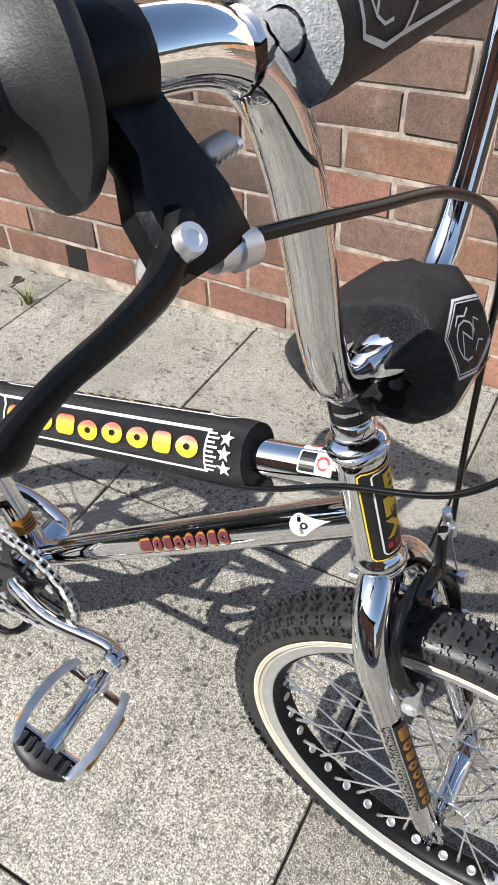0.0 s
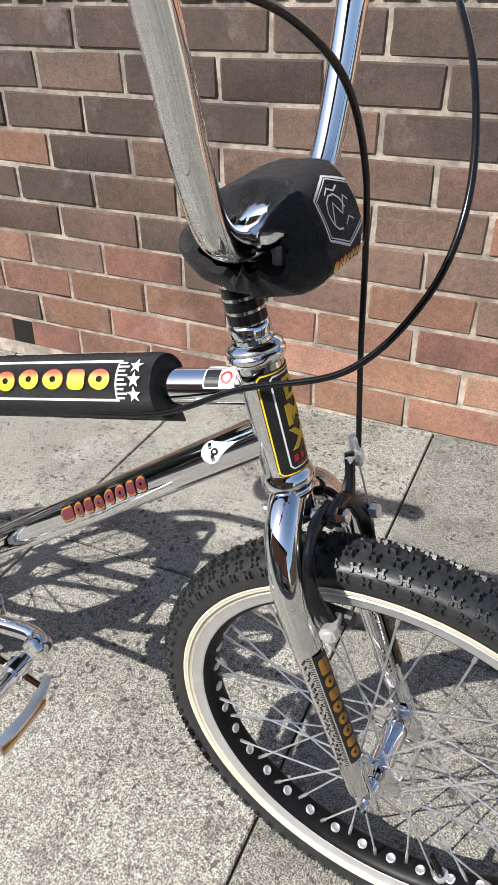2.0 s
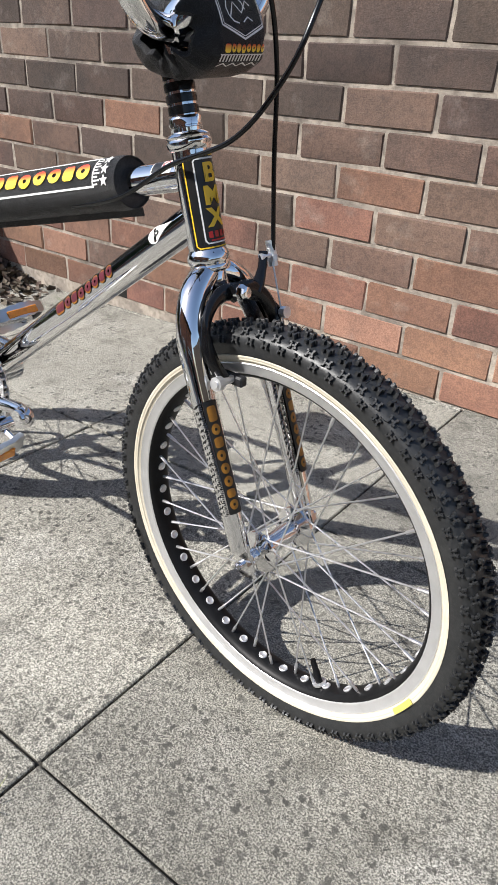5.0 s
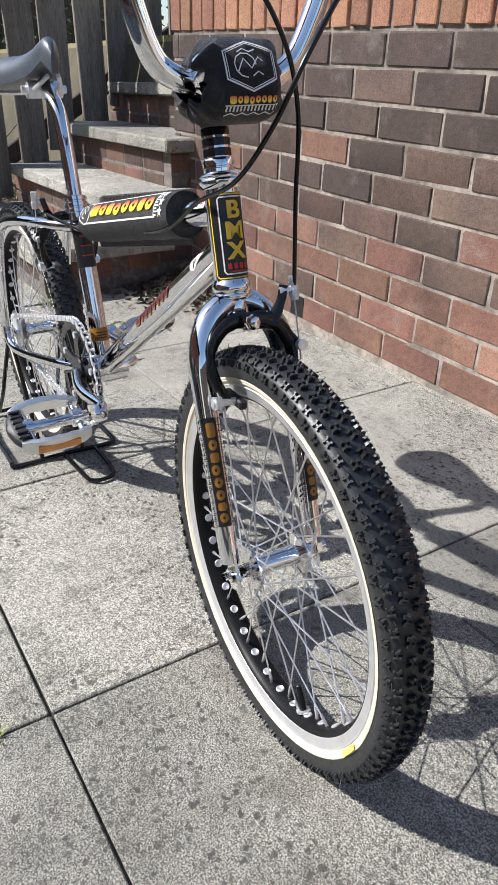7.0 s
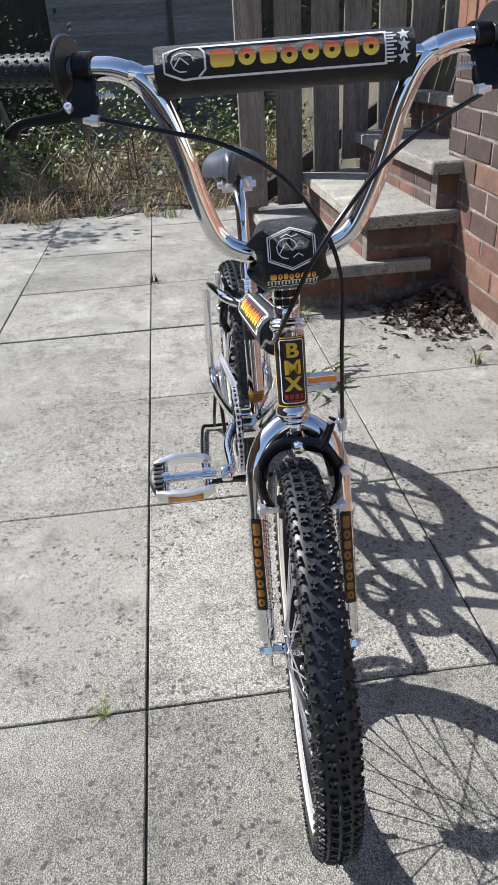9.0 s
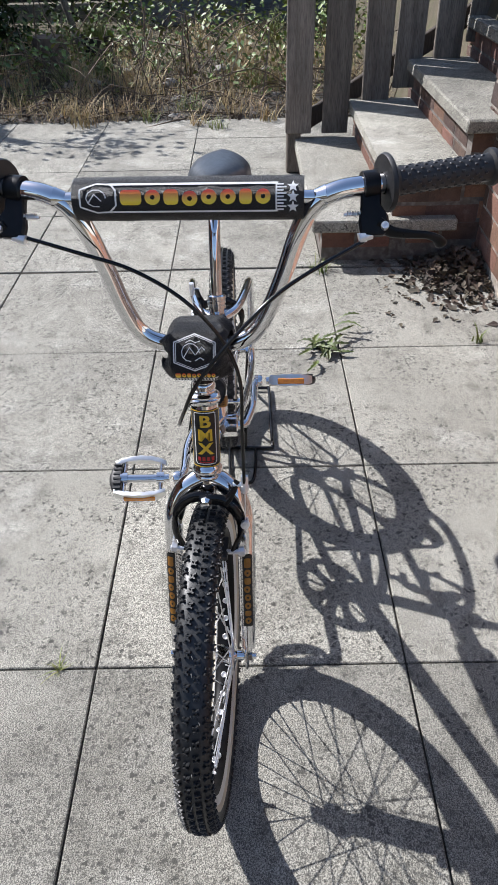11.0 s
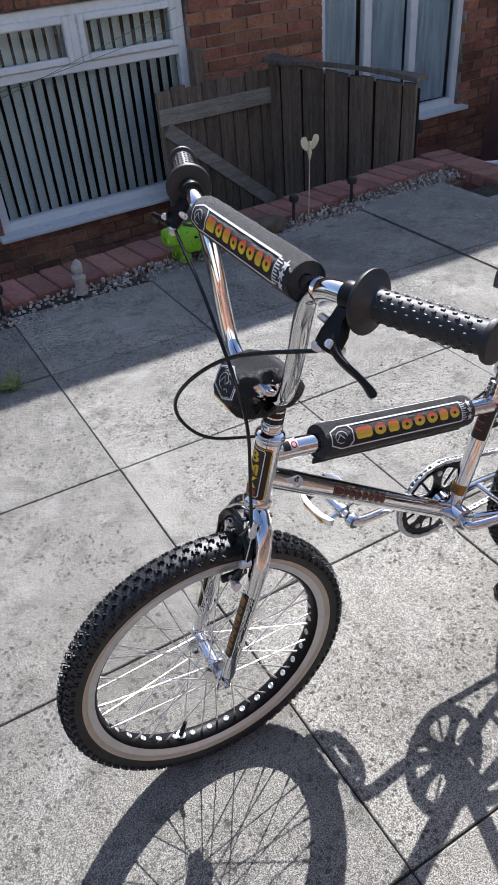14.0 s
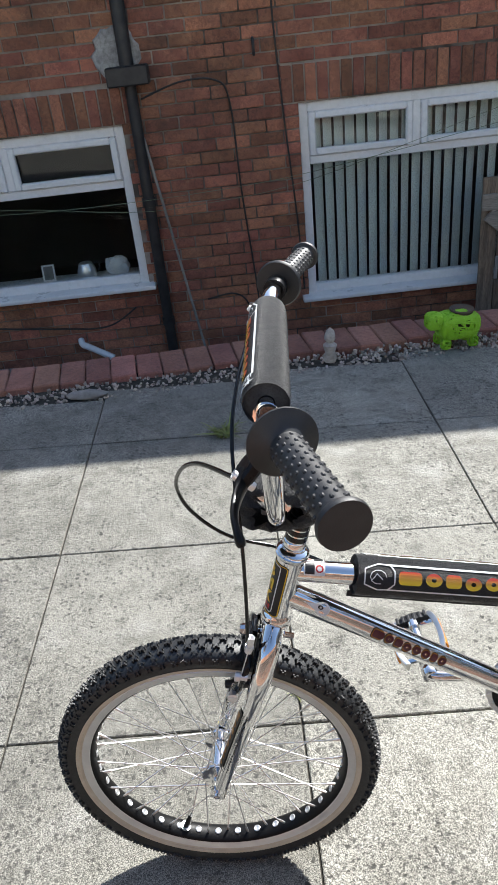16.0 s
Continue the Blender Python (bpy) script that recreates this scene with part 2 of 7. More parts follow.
INK_PLUM = mat("dark_red_print", (0.115, 0.022, 0.032), (0.08, 0.016, 0.026), rough=0.35, scale=60)
INK_BLACK = mat("black_print", (0.008, 0.008, 0.009), (0.013, 0.013, 0.013), rough=0.3, rough2=0.4, scale=60)
AMBER = mat("amber_reflector", (0.75, 0.27, 0.02), (0.6, 0.2, 0.015), rough=0.18, scale=200, coat=0.5, bump=0.1, bscale=600)
# Black vinyl; the blue-grey lift in its colour stands for reflected sky.
SADDLE = mat("saddle_vinyl", (0.045, 0.054, 0.066), (0.060, 0.069, 0.082), rough=0.30, rough2=0.42, scale=40, bump=0.05, bscale=900, spec=0.65)


def fade_print(name, lo, hi, z0, z1):
    """Print that fades from one colour to another over a piece's own height."""
    m = bpy.data.materials.new(name)
    m.use_nodes = True
    nt = m.node_tree
    bs = nt.nodes["Principled BSDF"]
    tc = nt.nodes.new("ShaderNodeAttribute")
    tc.attribute_name = "up"
    r = nt.nodes.new("ShaderNodeValToRGB")
    r.color_ramp.elements[0].position, r.color_ramp.elements[1].position = z0, z1
    r.color_ramp.elements[0].color, r.color_ramp.elements[1].color = (*lo, 1), (*hi, 1)
    nt.links.new(tc.outputs["Fac"], r.inputs[0])
    nt.links.new(r.outputs[0], bs.inputs["Base Color"])
    bs.inputs["Roughness"].default_value, bs.inputs["Specular IOR Level"].default_value = 0.33, 0.9
    return m


INK_FADE = fade_print("yellow_to_red_print", (0.88, 0.62, 0.03), (0.62, 0.05, 0.02), 0.3, 0.85)


# ---- decal tools: flat shapes of (across, up) laid on a round bar ----
class Wrap:
    """Lays (v along the axis, u round it) on a bar of radius r; n is the way the middle of the print faces."""
    def __init__(self, o, axis, n, r, turned=False):
        self.o, self.a = Vector(o), Vector(axis).normalized()
        self.n = (Vector(n) - self.a * self.a.dot(Vector(n))).normalized()
        self.b, self.r, self.turned = self.n.cross(self.a), r, turned

    def at(self, x, y, lift=0.0):
        v, u = (y, -x) if self.turned else (x, y)
        t = u / self.r
        return self.o + self.a * v + (self.n * math.cos(t) + self.b * math.sin(t)) * (self.r + lift)


def stroke(bm, w, pts, width, lift=0.0006, close=False, step=0.004):
    P = [Vector((p[0], p[1], 0)) for p in pts]
    if close:
        P.append(P[0])
    Q = []
    for a, b in zip(P, P[1:]):
        n = max(1, int((b - a).length / step))
        Q += [a.lerp(b, k / n) for k in range(n)]
    if not close:
        Q.append(P[-1])
    n = len(Q)
    L, R = [], []
    for i in range(n):
        p0, p1 = (Q[i - 1], Q[(i + 1) % n]) if close else (Q[max(i - 1, 0)], Q[min(i + 1, n - 1)])
        d = (p1 - p0).normalized()
        s = Vector((-d.y, d.x, 0)) * width / 2
        L.append(bm.verts.new(w.at(*(Q[i] + s).xy, lift)))
        R.append(bm.verts.new(w.at(*(Q[i] - s).xy, lift)))
    for i in range(n if close else n - 1):
        j = (i + 1) % n
        bm.faces.new((L[i], L[j], R[j], R[i]))


def patch(bm, w, x0, x1, y0, y1, lift=0.0004, nx=6, ny=6, rad=0.0, up=None):
    """A filled patch with rounded corners, in slices."""
    rows = []
    for j in range(ny + 1):
        y = y0 + (y1 - y0) * (0.5 - 0.5 * math.cos(math.pi * j / ny) if rad else j / ny)
        d = max(0.0, rad - min(y - y0, y1 - y))
        ins = rad - math.sqrt(max(0.0, rad * rad - d * d)) if rad else 0
        rows.append([bm.verts.new(w.at(x0 + ins + (x1 - x0 - 2 * ins) * i / nx, y, lift)) for i in range(nx + 1)])
        if up is not None:
            for v in rows[-1]:
                v[up] = j / ny
    for a, b in zip(rows, rows[1:]):
        for i in range(nx):
            bm.faces.new((a[i], a[i + 1], b[i + 1], b[i]))


def ring_patch(bm, w, cx, cy, rx, ry, hole, lift, up):
    n = 20
    vs = []
    for k in range(n):
        a = 2 * math.pi * k / n
        c, s = math.cos(a), math.sin(a)
        o = bm.verts.new(w.at(cx + rx * c, cy + ry * s, lift))
        i = bm.verts.new(w.at(cx + hole * rx * c, cy + hole * ry * s, lift))
        o[up], i[up] = 0.5 + 0.5 * s, 0.5 + 0.5 * hole * s
        vs.append((o, i))
    for k in range(n):
        (a, b), (c, d) = vs[k], vs[(k + 1) % n]
        bm.faces.new((a, c, d, b))


def brand_row(bm, w, x0, x1, y0, y1, lift=0.0012):
    """The maker's word as a row of plain rounded shapes."""
    up = bm.verts.layers.float.get("up") or bm.verts.layers.float.new("up")
    widths, gap = (1.45, 1.05, 1.0, 1.05, 1.05, 1.05, 0.85, 1.0), 0.22
    k = (x1 - x0) / (sum(widths) + gap * 7)
    x = x0
    for i, wd in enumerate(widths):
        if i in (0, 2, 6):
            patch(bm, w, x, x + wd * k, y0, y1, lift, 3, 6, (y1 - y0) * 0.28, up)
        else:
            ring_patch(bm, w, x + wd * k / 2, (y0 + y1) / 2 - (0.1 * (y1 - y0) if i == 3 else 0), wd * k / 2, (y1 - y0) / 2, 0.3, lift, up)
        x += (wd + gap) * k


def star(bm, w, cx, cy, r, lift=0.0012):
    c = bm.verts.new(w.at(cx, cy, lift))
    p = [bm.verts.new(w.at(cx + (r if k % 2 == 0 else r * 0.42) * math.sin(math.pi * k / 5), cy + (r if k % 2 == 0 else r * 0.42) * math.cos(math.pi * k / 5), lift)) for k in range(10)]
    for k in range(10):
        bm.faces.new((c, p[k], p[(k + 1) % 10]))


def lettering(text, size, w, x, y, lift, squeeze=1.0):
    """Text in the built-in font, laid on a bar."""
    cu = bpy.data.curves.new("text", "FONT")
    cu.body, cu.size, cu.align_x, cu.align_y = text, size, "CENTER", "CENTER"
    cu.offset = size * 0.022
    tmp = bpy.data.objects.new("text", cu)
    scene.collection.objects.link(tmp)
    me = bpy.data.meshes.new_from_object(tmp)
    bpy.data.objects.remove(tmp)
    bm = bmesh.new()
    bm.from_mesh(me)
    bpy.data.meshes.remove(me)
    for k in range(-6, 7):
        bmesh.ops.bisect_plane(bm, geom=bm.verts[:] + bm.edges[:] + bm.faces[:], plane_co=(k * size / 14, 0, 0), plane_no=(1, 0, 0))
    for v in bm.verts:
        v.co = w.at(x + v.co.x * squeeze, y + v.co.y, lift)
    return bm


def hexagon(cx, cy, rx, ry):
    return [(cx - rx, cy + ry * 0.55), (cx, cy + ry), (cx + rx, cy + ry * 0.55), (cx + rx, cy - ry * 0.55), (cx, cy - ry), (cx - rx, cy - ry * 0.55)]


def pad_print(w, L, h, parent):
    """White border, six-sided badge, brand row, comb and stars along a pad of length L."""
    b = B()
    x0, x1 = -L / 2, L / 2
    hx = x0 + 0.026
    stroke(b, w, [(hx + 0.014, h), (x1 - 0.03, h)], 0.0028)
    stroke(b, w, [(hx + 0.014, -h), (x1 - 0.03, -h)], 0.0022)
    stroke(b, w, [(hx, h * 1.05), (hx + 0.016, h), (hx + 0.022, h * 0.5), (hx + 0.022, -h * 0.5), (hx + 0.014, -h), (hx, -h * 1.05), (hx - 0.018, -h * 0.6), (hx - 0.018, h * 0.6)], 0.002, close=True)
    stroke(b, w, [(hx + 0.011 * math.cos(a * 0.63), 0.009 * math.sin(a * 0.63)) for a in range(9)], 0.0012)
    stroke(b, w, [(hx - 0.009, -0.005), (hx - 0.002, 0.004), (hx + 0.006, -0.003)], 0.0014)
    for k in range(9):
        y = -h + 2 * h * (k + 0.5) / 9
        stroke(b, w, [(x1 - 0.032, y), (x1 - 0.032 + (0.011 if k % 2 else 0.008), y)], 0.0017)
    stroke(b, w, [(x1 - 0.032, -h), (x1 - 0.032, h)], 0.0016)
    for k in (-1, 0, 1):
        star(b, w, x1 - 0.014, k * h * 0.7, 0.0068)
    part("print", b, INK_WHITE, parent, "white printed border, badge and stars", 0)
    b = B()
    brand_row(b, w, hx + 0.027, x1 - 0.038, -h * 0.48, h * 0.54)
    part("brand_print", b, INK_FADE, parent, "row of yellow to red brand shapes", 0)


# ---- the bicycle; x forward from the front hub, y to its left ----
BIKE = thing("bmx_bicycle", (0.015, 0.038, 0.0), "chrome BMX bicycle with black pads and tan-wall knobbly tyres", "bicycle", rz=0)
AX = Vector((-0.2205, 0, 0.9754)).normalized()
HB = Vector((-0.104, 0, 0.561))          # foot of the head tube
STEER = Matrix.Translation(HB) @ Matrix.Rotation(radians(-4.4), 4, AX) @ Matrix.Translation(-HB)
FSTEER = Matrix.Translation(HB) @ Matrix.Rotation(radians(-3.8), 4, AX) @ Matrix.Translation(-HB)     # the bars sit askew to the fork
BBK, RAX, RW = Vector((-0.526, 0, 0.322)), Vector((-0.905, 0, 0.283)), 0.2550


def lean(p):
    """The bars sit a little askew in the stem, towards the left."""
    k = max(0.0, min(1.0, (p.z - 0.757) / 0.10)) * max(0.0, min(1.0, (p.y + 0.20) / 0.08))
    return V(p.x, p.y + (0.006 + 0.006 * max(0.0, min(1.0, (p.y - 0.145) / 0.04))) * k, p.z)


def steer(bm):
    for v in bm.verts:
        v.co = lean(v.co)
    bm.transform(STEER)
    return bm


def fsteer(bm):
    bm.transform(FSTEER)
    return bm


def sp(name, bm, material, parent=BIKE, label="", smooth=35):
    return part(name, steer(bm), material, parent, label, smooth)


def wheel(name, c, m, label):
    """Hub as the base mesh; tyre, rim, spokes and valve hang on it. Turned about y."""
    turn = m @ Matrix.Translation(c)
    grown = turn @ Matrix.Diagonal((1.028, 1.03, 1.028, 1))     # tyre and rim in their true size
    gax = grown @ Matrix.Rotation(radians(-90), 4, "X")
    yax = turn @ Matrix.Rotation(radians(-90), 4, "X")
    b = B()
    lathe(b, [(0.0045, -0.068), (0.0045, -0.05), (0.0075, -0.049), (0.0085, -0.038), (0.0125, -0.036), (0.025, -0.034), (0.025, -0.030), (0.0125, -0.026), (0.0115, 0), (0.0125, 0.026), (0.025, 0.030), (0.025, 0.034), (0.0125, 0.036), (0.0085, 0.038), (0.0075, 0.049), (0.0045, 0.05), (0.0045, 0.068)], yax, 20)
    for s in (-1, 1):
        lathe(b, [(0.0, s * 0.0615), (0.009, s * 0.0615), (0.009, s * 0.0535), (0.012, s * 0.0535), (0.012, s * 0.052), (0, s * 0.052)], yax, 6)
    hub = part(name, b, CHROME, BIKE, label)
    b = B()
    lathe(b, [(0.206, -0.015), (0.216, -0.0203), (0.227, -0.0235), (0.235, -0.0232), (0.2405, -0.0185), (0.2425, -0.0105), (0.243, 0), (0.2425, 0.0105), (0.2405, 0.0185), (0.235, 0.0232), (0.227, 0.0235), (0.216, 0.0203), (0.206, 0.015)], gax, 112)
    tyre = part("tyre", b, RUBBER, hub, "black knobbly rubber tyre", 60)
    b = B()
    for s in (-1, 1):
        lathe(b, [(0.2078, s * 0.0172), (0.2096, s * 0.0184), (0.2118, s * 0.0196), (0.2140, s * 0.0207), (0.2160, s * 0.0216), (0.2170, s * 0.0212)], gax, 112)
        lathe(b, [(0.2112, s * 0.0193), (0.2118, s * 0.0203), (0.2127, s * 0.0206), (0.2136, s * 0.0205)], gax, 112)
    part("sidewall", b, TAN, tyre, "cream skin-wall band", 60)
    b = B()
    N = 78
    rnd = random.Random(5)

    def knob(mm, sx, sy, sz):
        vs = []
        for z, t in ((-0.5, 1.16), (0.26, 1.0), (0.5, 0.74)):
            vs.append([b.verts.new(mm @ Vector((x * sx * t, y * sy * t, z * sz))) for x, y in ((-0.5, -0.5), (0.5, -0.5), (0.5, 0.5), (-0.5, 0.5))])
        b.faces.new(vs[2])
        for lo, hi in zip(vs, vs[1:]):
            for i in range(4):
                b.faces.new((lo[i], lo[(i + 1) % 4], hi[(i + 1) % 4], hi[i]))

    def block(mm, q):
        """Two bars joined by a bridge, with a stud at each of the four ends."""
        for dx in (-0.0031, 0.0031):
            knob(mm @ Matrix.Translation((dx * q, 0, 0)), 0.0026 * q, 0.0076 * q, 0.0052)
            for dy in (-0.0034, 0.0034):
                knob(mm @ Matrix.Translation((dx * 1.30 * q, dy * q, 0.0003)), 0.0036 * q, 0.0030 * q, 0.0052)
        knob(mm, 0.0056 * q, 0.0030 * q, 0.0040)

    for k in range(N):
        for s in (-1, 1):
            at = lambda off, yy, rr, tilt, rz: grown @ Matrix.Rotation(2 * math.pi * (k + off) / N, 4, "Y") @ Matrix.Translation((0, s * yy, rr)) @ Matrix.Rotation(-s * tilt, 4, "X") @ Matrix.Rotation(s * rz, 4, "Z")
            h = 0.25 if s > 0 else 0.75
            block(at(h, 0.0064, 0.2444, 0.16, 0.14), 0.80)
            block(at(h + 0.5, 0.0178, 0.2402, 0.74, -0.14), 0.80)
            block(at(h, 0.0231, 0.2330, 1.22, 0.10), 0.72)
    tagged(part("tread", b, RUBBER, tyre, "rows of rubber tread knobs", 0), kind="stuff")
    b = B()
    for k in range(210):
        a = 2 * math.pi * (k + rnd.random()) / 210
        yy = rnd.choice((-0.024, -0.018, -0.009, 0.0, 0.009, 0.018, 0.024))
        tl = rnd.uniform(0.003, 0.0085)
        mm = grown @ Matrix.Rotation(a, 4, "Y") @ Matrix.Translation((0, yy, 0.2475 - abs(yy) * 0.36)) @ Matrix.Rotation(-yy * 36 + rnd.uniform(-0.5, 0.5), 4, "X") @ Matrix.Rotation(rnd.uniform(-0.7, 0.7), 4, "Y")
        tube(b, [mm @ Vector((0, 0, -0.002)), mm @ Vector((0, 0, tl))], [0.0006, 0.00025], 3, False)
    tagged(part("rubber_whisker_fringe", b, RUBBER, tyre, "thin rubber moulding whiskers", 0), kind="stuff")
    b = B()
    for s in (-1, 1):
        lathe(b, [(0.1958, s * 0.0145), (0.1965, s * 0.0158), (0.1985, s * 0.0166), (0.2066, s * 0.0179), (0.2078, s * 0.0188), (0.2087, s * 0.0180), (0.2083, s * 0.0160), (0.204, s * 0.0135)], gax, 112)
    rim = part("rim", b, RIMSILVER, hub, "silver alloy rim braking track", 50)
    b = B()
    lathe(b, [(0.1968, -0.0158), (0.1945, -0.0146), (0.1915, -0.0105), (0.1900, -0.005), (0.1896, 0), (0.1900, 0.005), (0.1915, 0.0105), (0.1945, 0.0146), (0.1968, 0.0158), (0.199, 0.0)], gax, 112, True)
    part("rim_bed", b, RIMBLACK, rim, "black inner rim with shiny holes", 50)
    first = None
    for k in range(36):
        a = 2 * math.pi * (k + 0.5) / 36
        mm = grown @ Matrix.Rotation(a, 4, "Y") @ Matrix.Translation((0, 0, 0.1896))
        if first is None:
            b = B()
            lathe(b, [(0.0054, 0.002), (0.0054, -0.0009), (0.0044, -0.0016), (0.0036, -0.0010), (0, -0.0005)], None, 14)
            first = part("rim_hole", b, RIMSILVER, rim, "", 40, mm)
        else:
            again("rim_hole", first, rim, mm)
    first = None
    for k in range(36):
        s = 1 if k % 2 else -1
        a = 2 * math.pi * k / 36
        da = radians(62) * (1 if (k // 2) % 2 else -1)
        p1 = turn @ V(0.0215 * math.sin(a + da), s * 0.032, 0.0215 * math.cos(a + da))
        p2 = turn @ V(0.1943 * math.sin(a), s * 0.003, 0.1943 * math.cos(a))
        mm = along(p1, p2 - p1)
        if first is None:
            L = (p2 - p1).length
            b = B()
            lathe(b, [(0.00108, -0.003), (0.00108, L - 0.014), (0.0020, L - 0.013), (0.0020, L + 0.001)], None, 6)
            first = part("spoke", b, SPOKE, hub, "", 40, mm)
        else:
            again("spoke", first, hub, mm)
    a = radians(158 if c.x > -0.5 else 40)
    mm = grown @ Matrix.Rotation(a, 4, "Y") @ Matrix.Translation((0, 0, 0.1898)) @ Matrix.Rotation(math.pi, 4, "X")
    b = B()
    lathe(b, [(0, 0.034), (0.0032, 0.034), (0.0036, 0.020), (0.0042, 0.018), (0.0042, -0.002)], mm, 10)
    valve = part("valve", b, PLASTIC, hub, "black capped tyre valve")
    b = B()
    lathe(b, [(0.0042, 0.0015), (0.0085, 0.0015), (0.0085, 0.004), (0.0042, 0.004)], mm, 12, True)
    part("valve_nut", b, STEEL, valve, "silver valve ring")
    b = B()
    for s in (-1,):
        for k in range(8):
            aa = [a + radians(-43 + (j + k) * 1.1) for j in (0, 1)]
            b.faces.new([b.verts.new(grown @ V(r * math.sin(q), s * (0.0199 + (r - 0.2100) * 0.40 + 0.0011), r * math.cos(q))) for q, r in ((aa[0], 0.2100), (aa[1], 0.2100), (aa[1], 0.2158), (aa[0], 0.2158))])
    part("size_sticker", b, INK_LEMON, tyre, "yellow paper sticker", 0)
    return hub


wheel("front_wheel", Vector((0, 0, RW)), FSTEER, "chrome hub of the front wheel with laced spokes")
wheel("rear_wheel", RAX, Matrix.Identity(4), "chrome hub of the rear wheel with laced spokes")

# frame
HT = HB + AX * 0.099
tt0, tt1 = V(-0.125, 0, 0.634), V(-0.585, 0, 0.546)
ST = V(-0.588, 0, 0.565)
b = B()
rod(b, HB, HT, 0.0188, 24)
part("head_tube", b, CHROME, BIKE)
b = B()
rod(b, tt0, tt1, 0.0150, 20)
part("top_tube", b, CHROME, BIKE)
b = B()
dt0, dt1 = V(-0.116, 0, 0.595), BBK + V(0.012, 0, 0.008)
rod(b, dt0, dt1, 0.0172, 20)
part("down_tube", b, CHROME, BIKE)
b = B()
rod(b, BBK, ST, 0.0150, 20)
part("seat_tube", b, CHROME, BIKE)
b = B()
lathe(b, [(0.0, -0.036), (0.022, -0.036), (0.0255, -0.033), (0.0255, 0.033), (0.022, 0.036), (0, 0.036)], along(BBK, (0, 1, 0)), 24)
part("bottom_bracket", b, CHROME, BIKE)
for s in (-1, 1):
    b = B()
    pts = smooth_path([(-0.585, s * 0.012, 0.545), (-0.622, s * 0.038, 0.545), (-0.715, s * 0.056, 0.538), (-0.805, s * 0.064, 0.520), (-0.850, s * 0.066, 0.492), (-0.878, s * 0.067, 0.43), (-0.897, s * 0.068, 0.348), (-0.901, s * 0.068, 0.297), (-0.886, s * 0.067, 0.271), (-0.845, s * 0.066, 0.266), (-0.755, s * 0.060, 0.279), (-0.63, s * 0.047, 0.303), (-0.55, s * 0.030, 0.318)], 5)
    tube(b, pts, 0.0088, 12)
    part("loop_stay", b, CHROME, BIKE)
    b = B()
    box(b, 0.045, 0.005, 0.03, Matrix.Translation((-0.905, s * 0.062, 0.285)), 0.002)
    part("dropout", b, CHROME, BIKE)
b = B()
rod(b, V(-0.605, -0.03, 0.545), V(-0.605, 0.03, 0.545), 0.007, 10)
part("stay_bridge", b, CHROME, BIKE)
b = B()
rod(b, V(-0.645, -0.047, 0.301), V(-0.645, 0.047, 0.301), 0.006, 10)
part("stay_bridge", b, CHROME, BIKE)

# headset
b = B()
ax = along(HB, AX)
lathe(b, [(0.0188, 0.005), (0.0196, 0.003), (0.0206, 0.0015), (0.0218, -0.001), (0.0224, -0.004), (0.0222, -0.007), (0.0208, -0.009), (0.0204, -0.0105), (0.0212, -0.012), (0.0212, -0.0145), (0.0198, -0.017), (0.0145, -0.019)], ax, 28)
sp("headset_cup", b, CHROME, label="chrome lower headset cup")
b = B()
lathe(b, [(0.0189, 0.0975), (0.0200, 0.0985), (0.0216, 0.1005), (0.0226, 0.1030), (0.0226, 0.1055), (0.0212, 0.1070), (0.0208, 0.1078), (0.0216, 0.1088), (0.0217, 0.1102), (0.0206, 0.1116), (0.0180, 0.1130), (0.0160, 0.1140)], ax, 28)
sp("headset_cup", b, CHROME, label="chrome upper headset cup")
b = B()
lathe(b, [(0.0140, 0.1130), (0.0160, 0.1140), (0.0162, 0.1172), (0.0152, 0.1180), (0.0152, 0.1188), (0.0163, 0.1198), (0.0163, 0.1250), (0.0156, 0.1268), (0.0146, 0.1280), (0.0118, 0.128)], ax, 12)
sp("locknut", b, CHROME)
b = B()
lathe(b, [(0.0143, 0.126), (0.0143, 0.179), (0.0112, 0.180), (0.0112, 0.20)], ax, 24)
quill = sp("stem_quill", b, CHROME)
for k in range(5):
    b = B()
    z = 0.1290 + k * 0.0100
    lathe(b, [(0.0142, z), (0.0149, z + 0.0006), (0.0149, z + 0.0074), (0.0142, z + 0.0080)], ax, 24)
    part("spacer_ring", steer(b), GLOSSBLACK, quill, "black spacer ring on the stem")
SC = V(-0.112, 0, 0.760)                 # middle of the bar clamp
b = B()
tube(b, [HB + AX * 0.178, HB + AX * 0.203], 0.0150, 20)
tube(b, smooth_path([HB + AX * 0.192, SC.lerp(HB + AX * 0.192, 0.4), SC], 4), 0.0145, 16)
for s in (-1, 1):
    lathe(b, [(0.0, -0.013), (0.016, -0.013), (0.0195, -0.009), (0.0195, 0.009), (0.016, 0.013), (0, 0.013)], along(SC + V(0, s * 0.021, 0.002), (0, 1, 0)), 20)
for s in (-1, 1):
    lathe(b, [(0.0, -0.020), (0.011, -0.0185), (0.0165, -0.013), (0.0185, -0.006), (0.0185, 0.006), (0.0165, 0.012), (0.011, 0.016), (0, 0.0175)], Matrix.Translation(SC + V(0.010, s * 0.026, 0.006)) @ Matrix.Rotation(-0.5, 4, "Y") @ Matrix.Diagonal((1.25, 0.7, 0.85, 1)) @ Matrix.Rotation(radians(-90), 4, "X"), 24)
sp("handlebar_stem", b, CHROME)
for s in (-1, 1):
    b = B()
    rod(b, SC + V(0.017, s * 0.021, -0.019), SC + V(0.017, s * 0.021, 0.026), 0.0048, 8)
    sp("stem_bolt", b, STEEL)

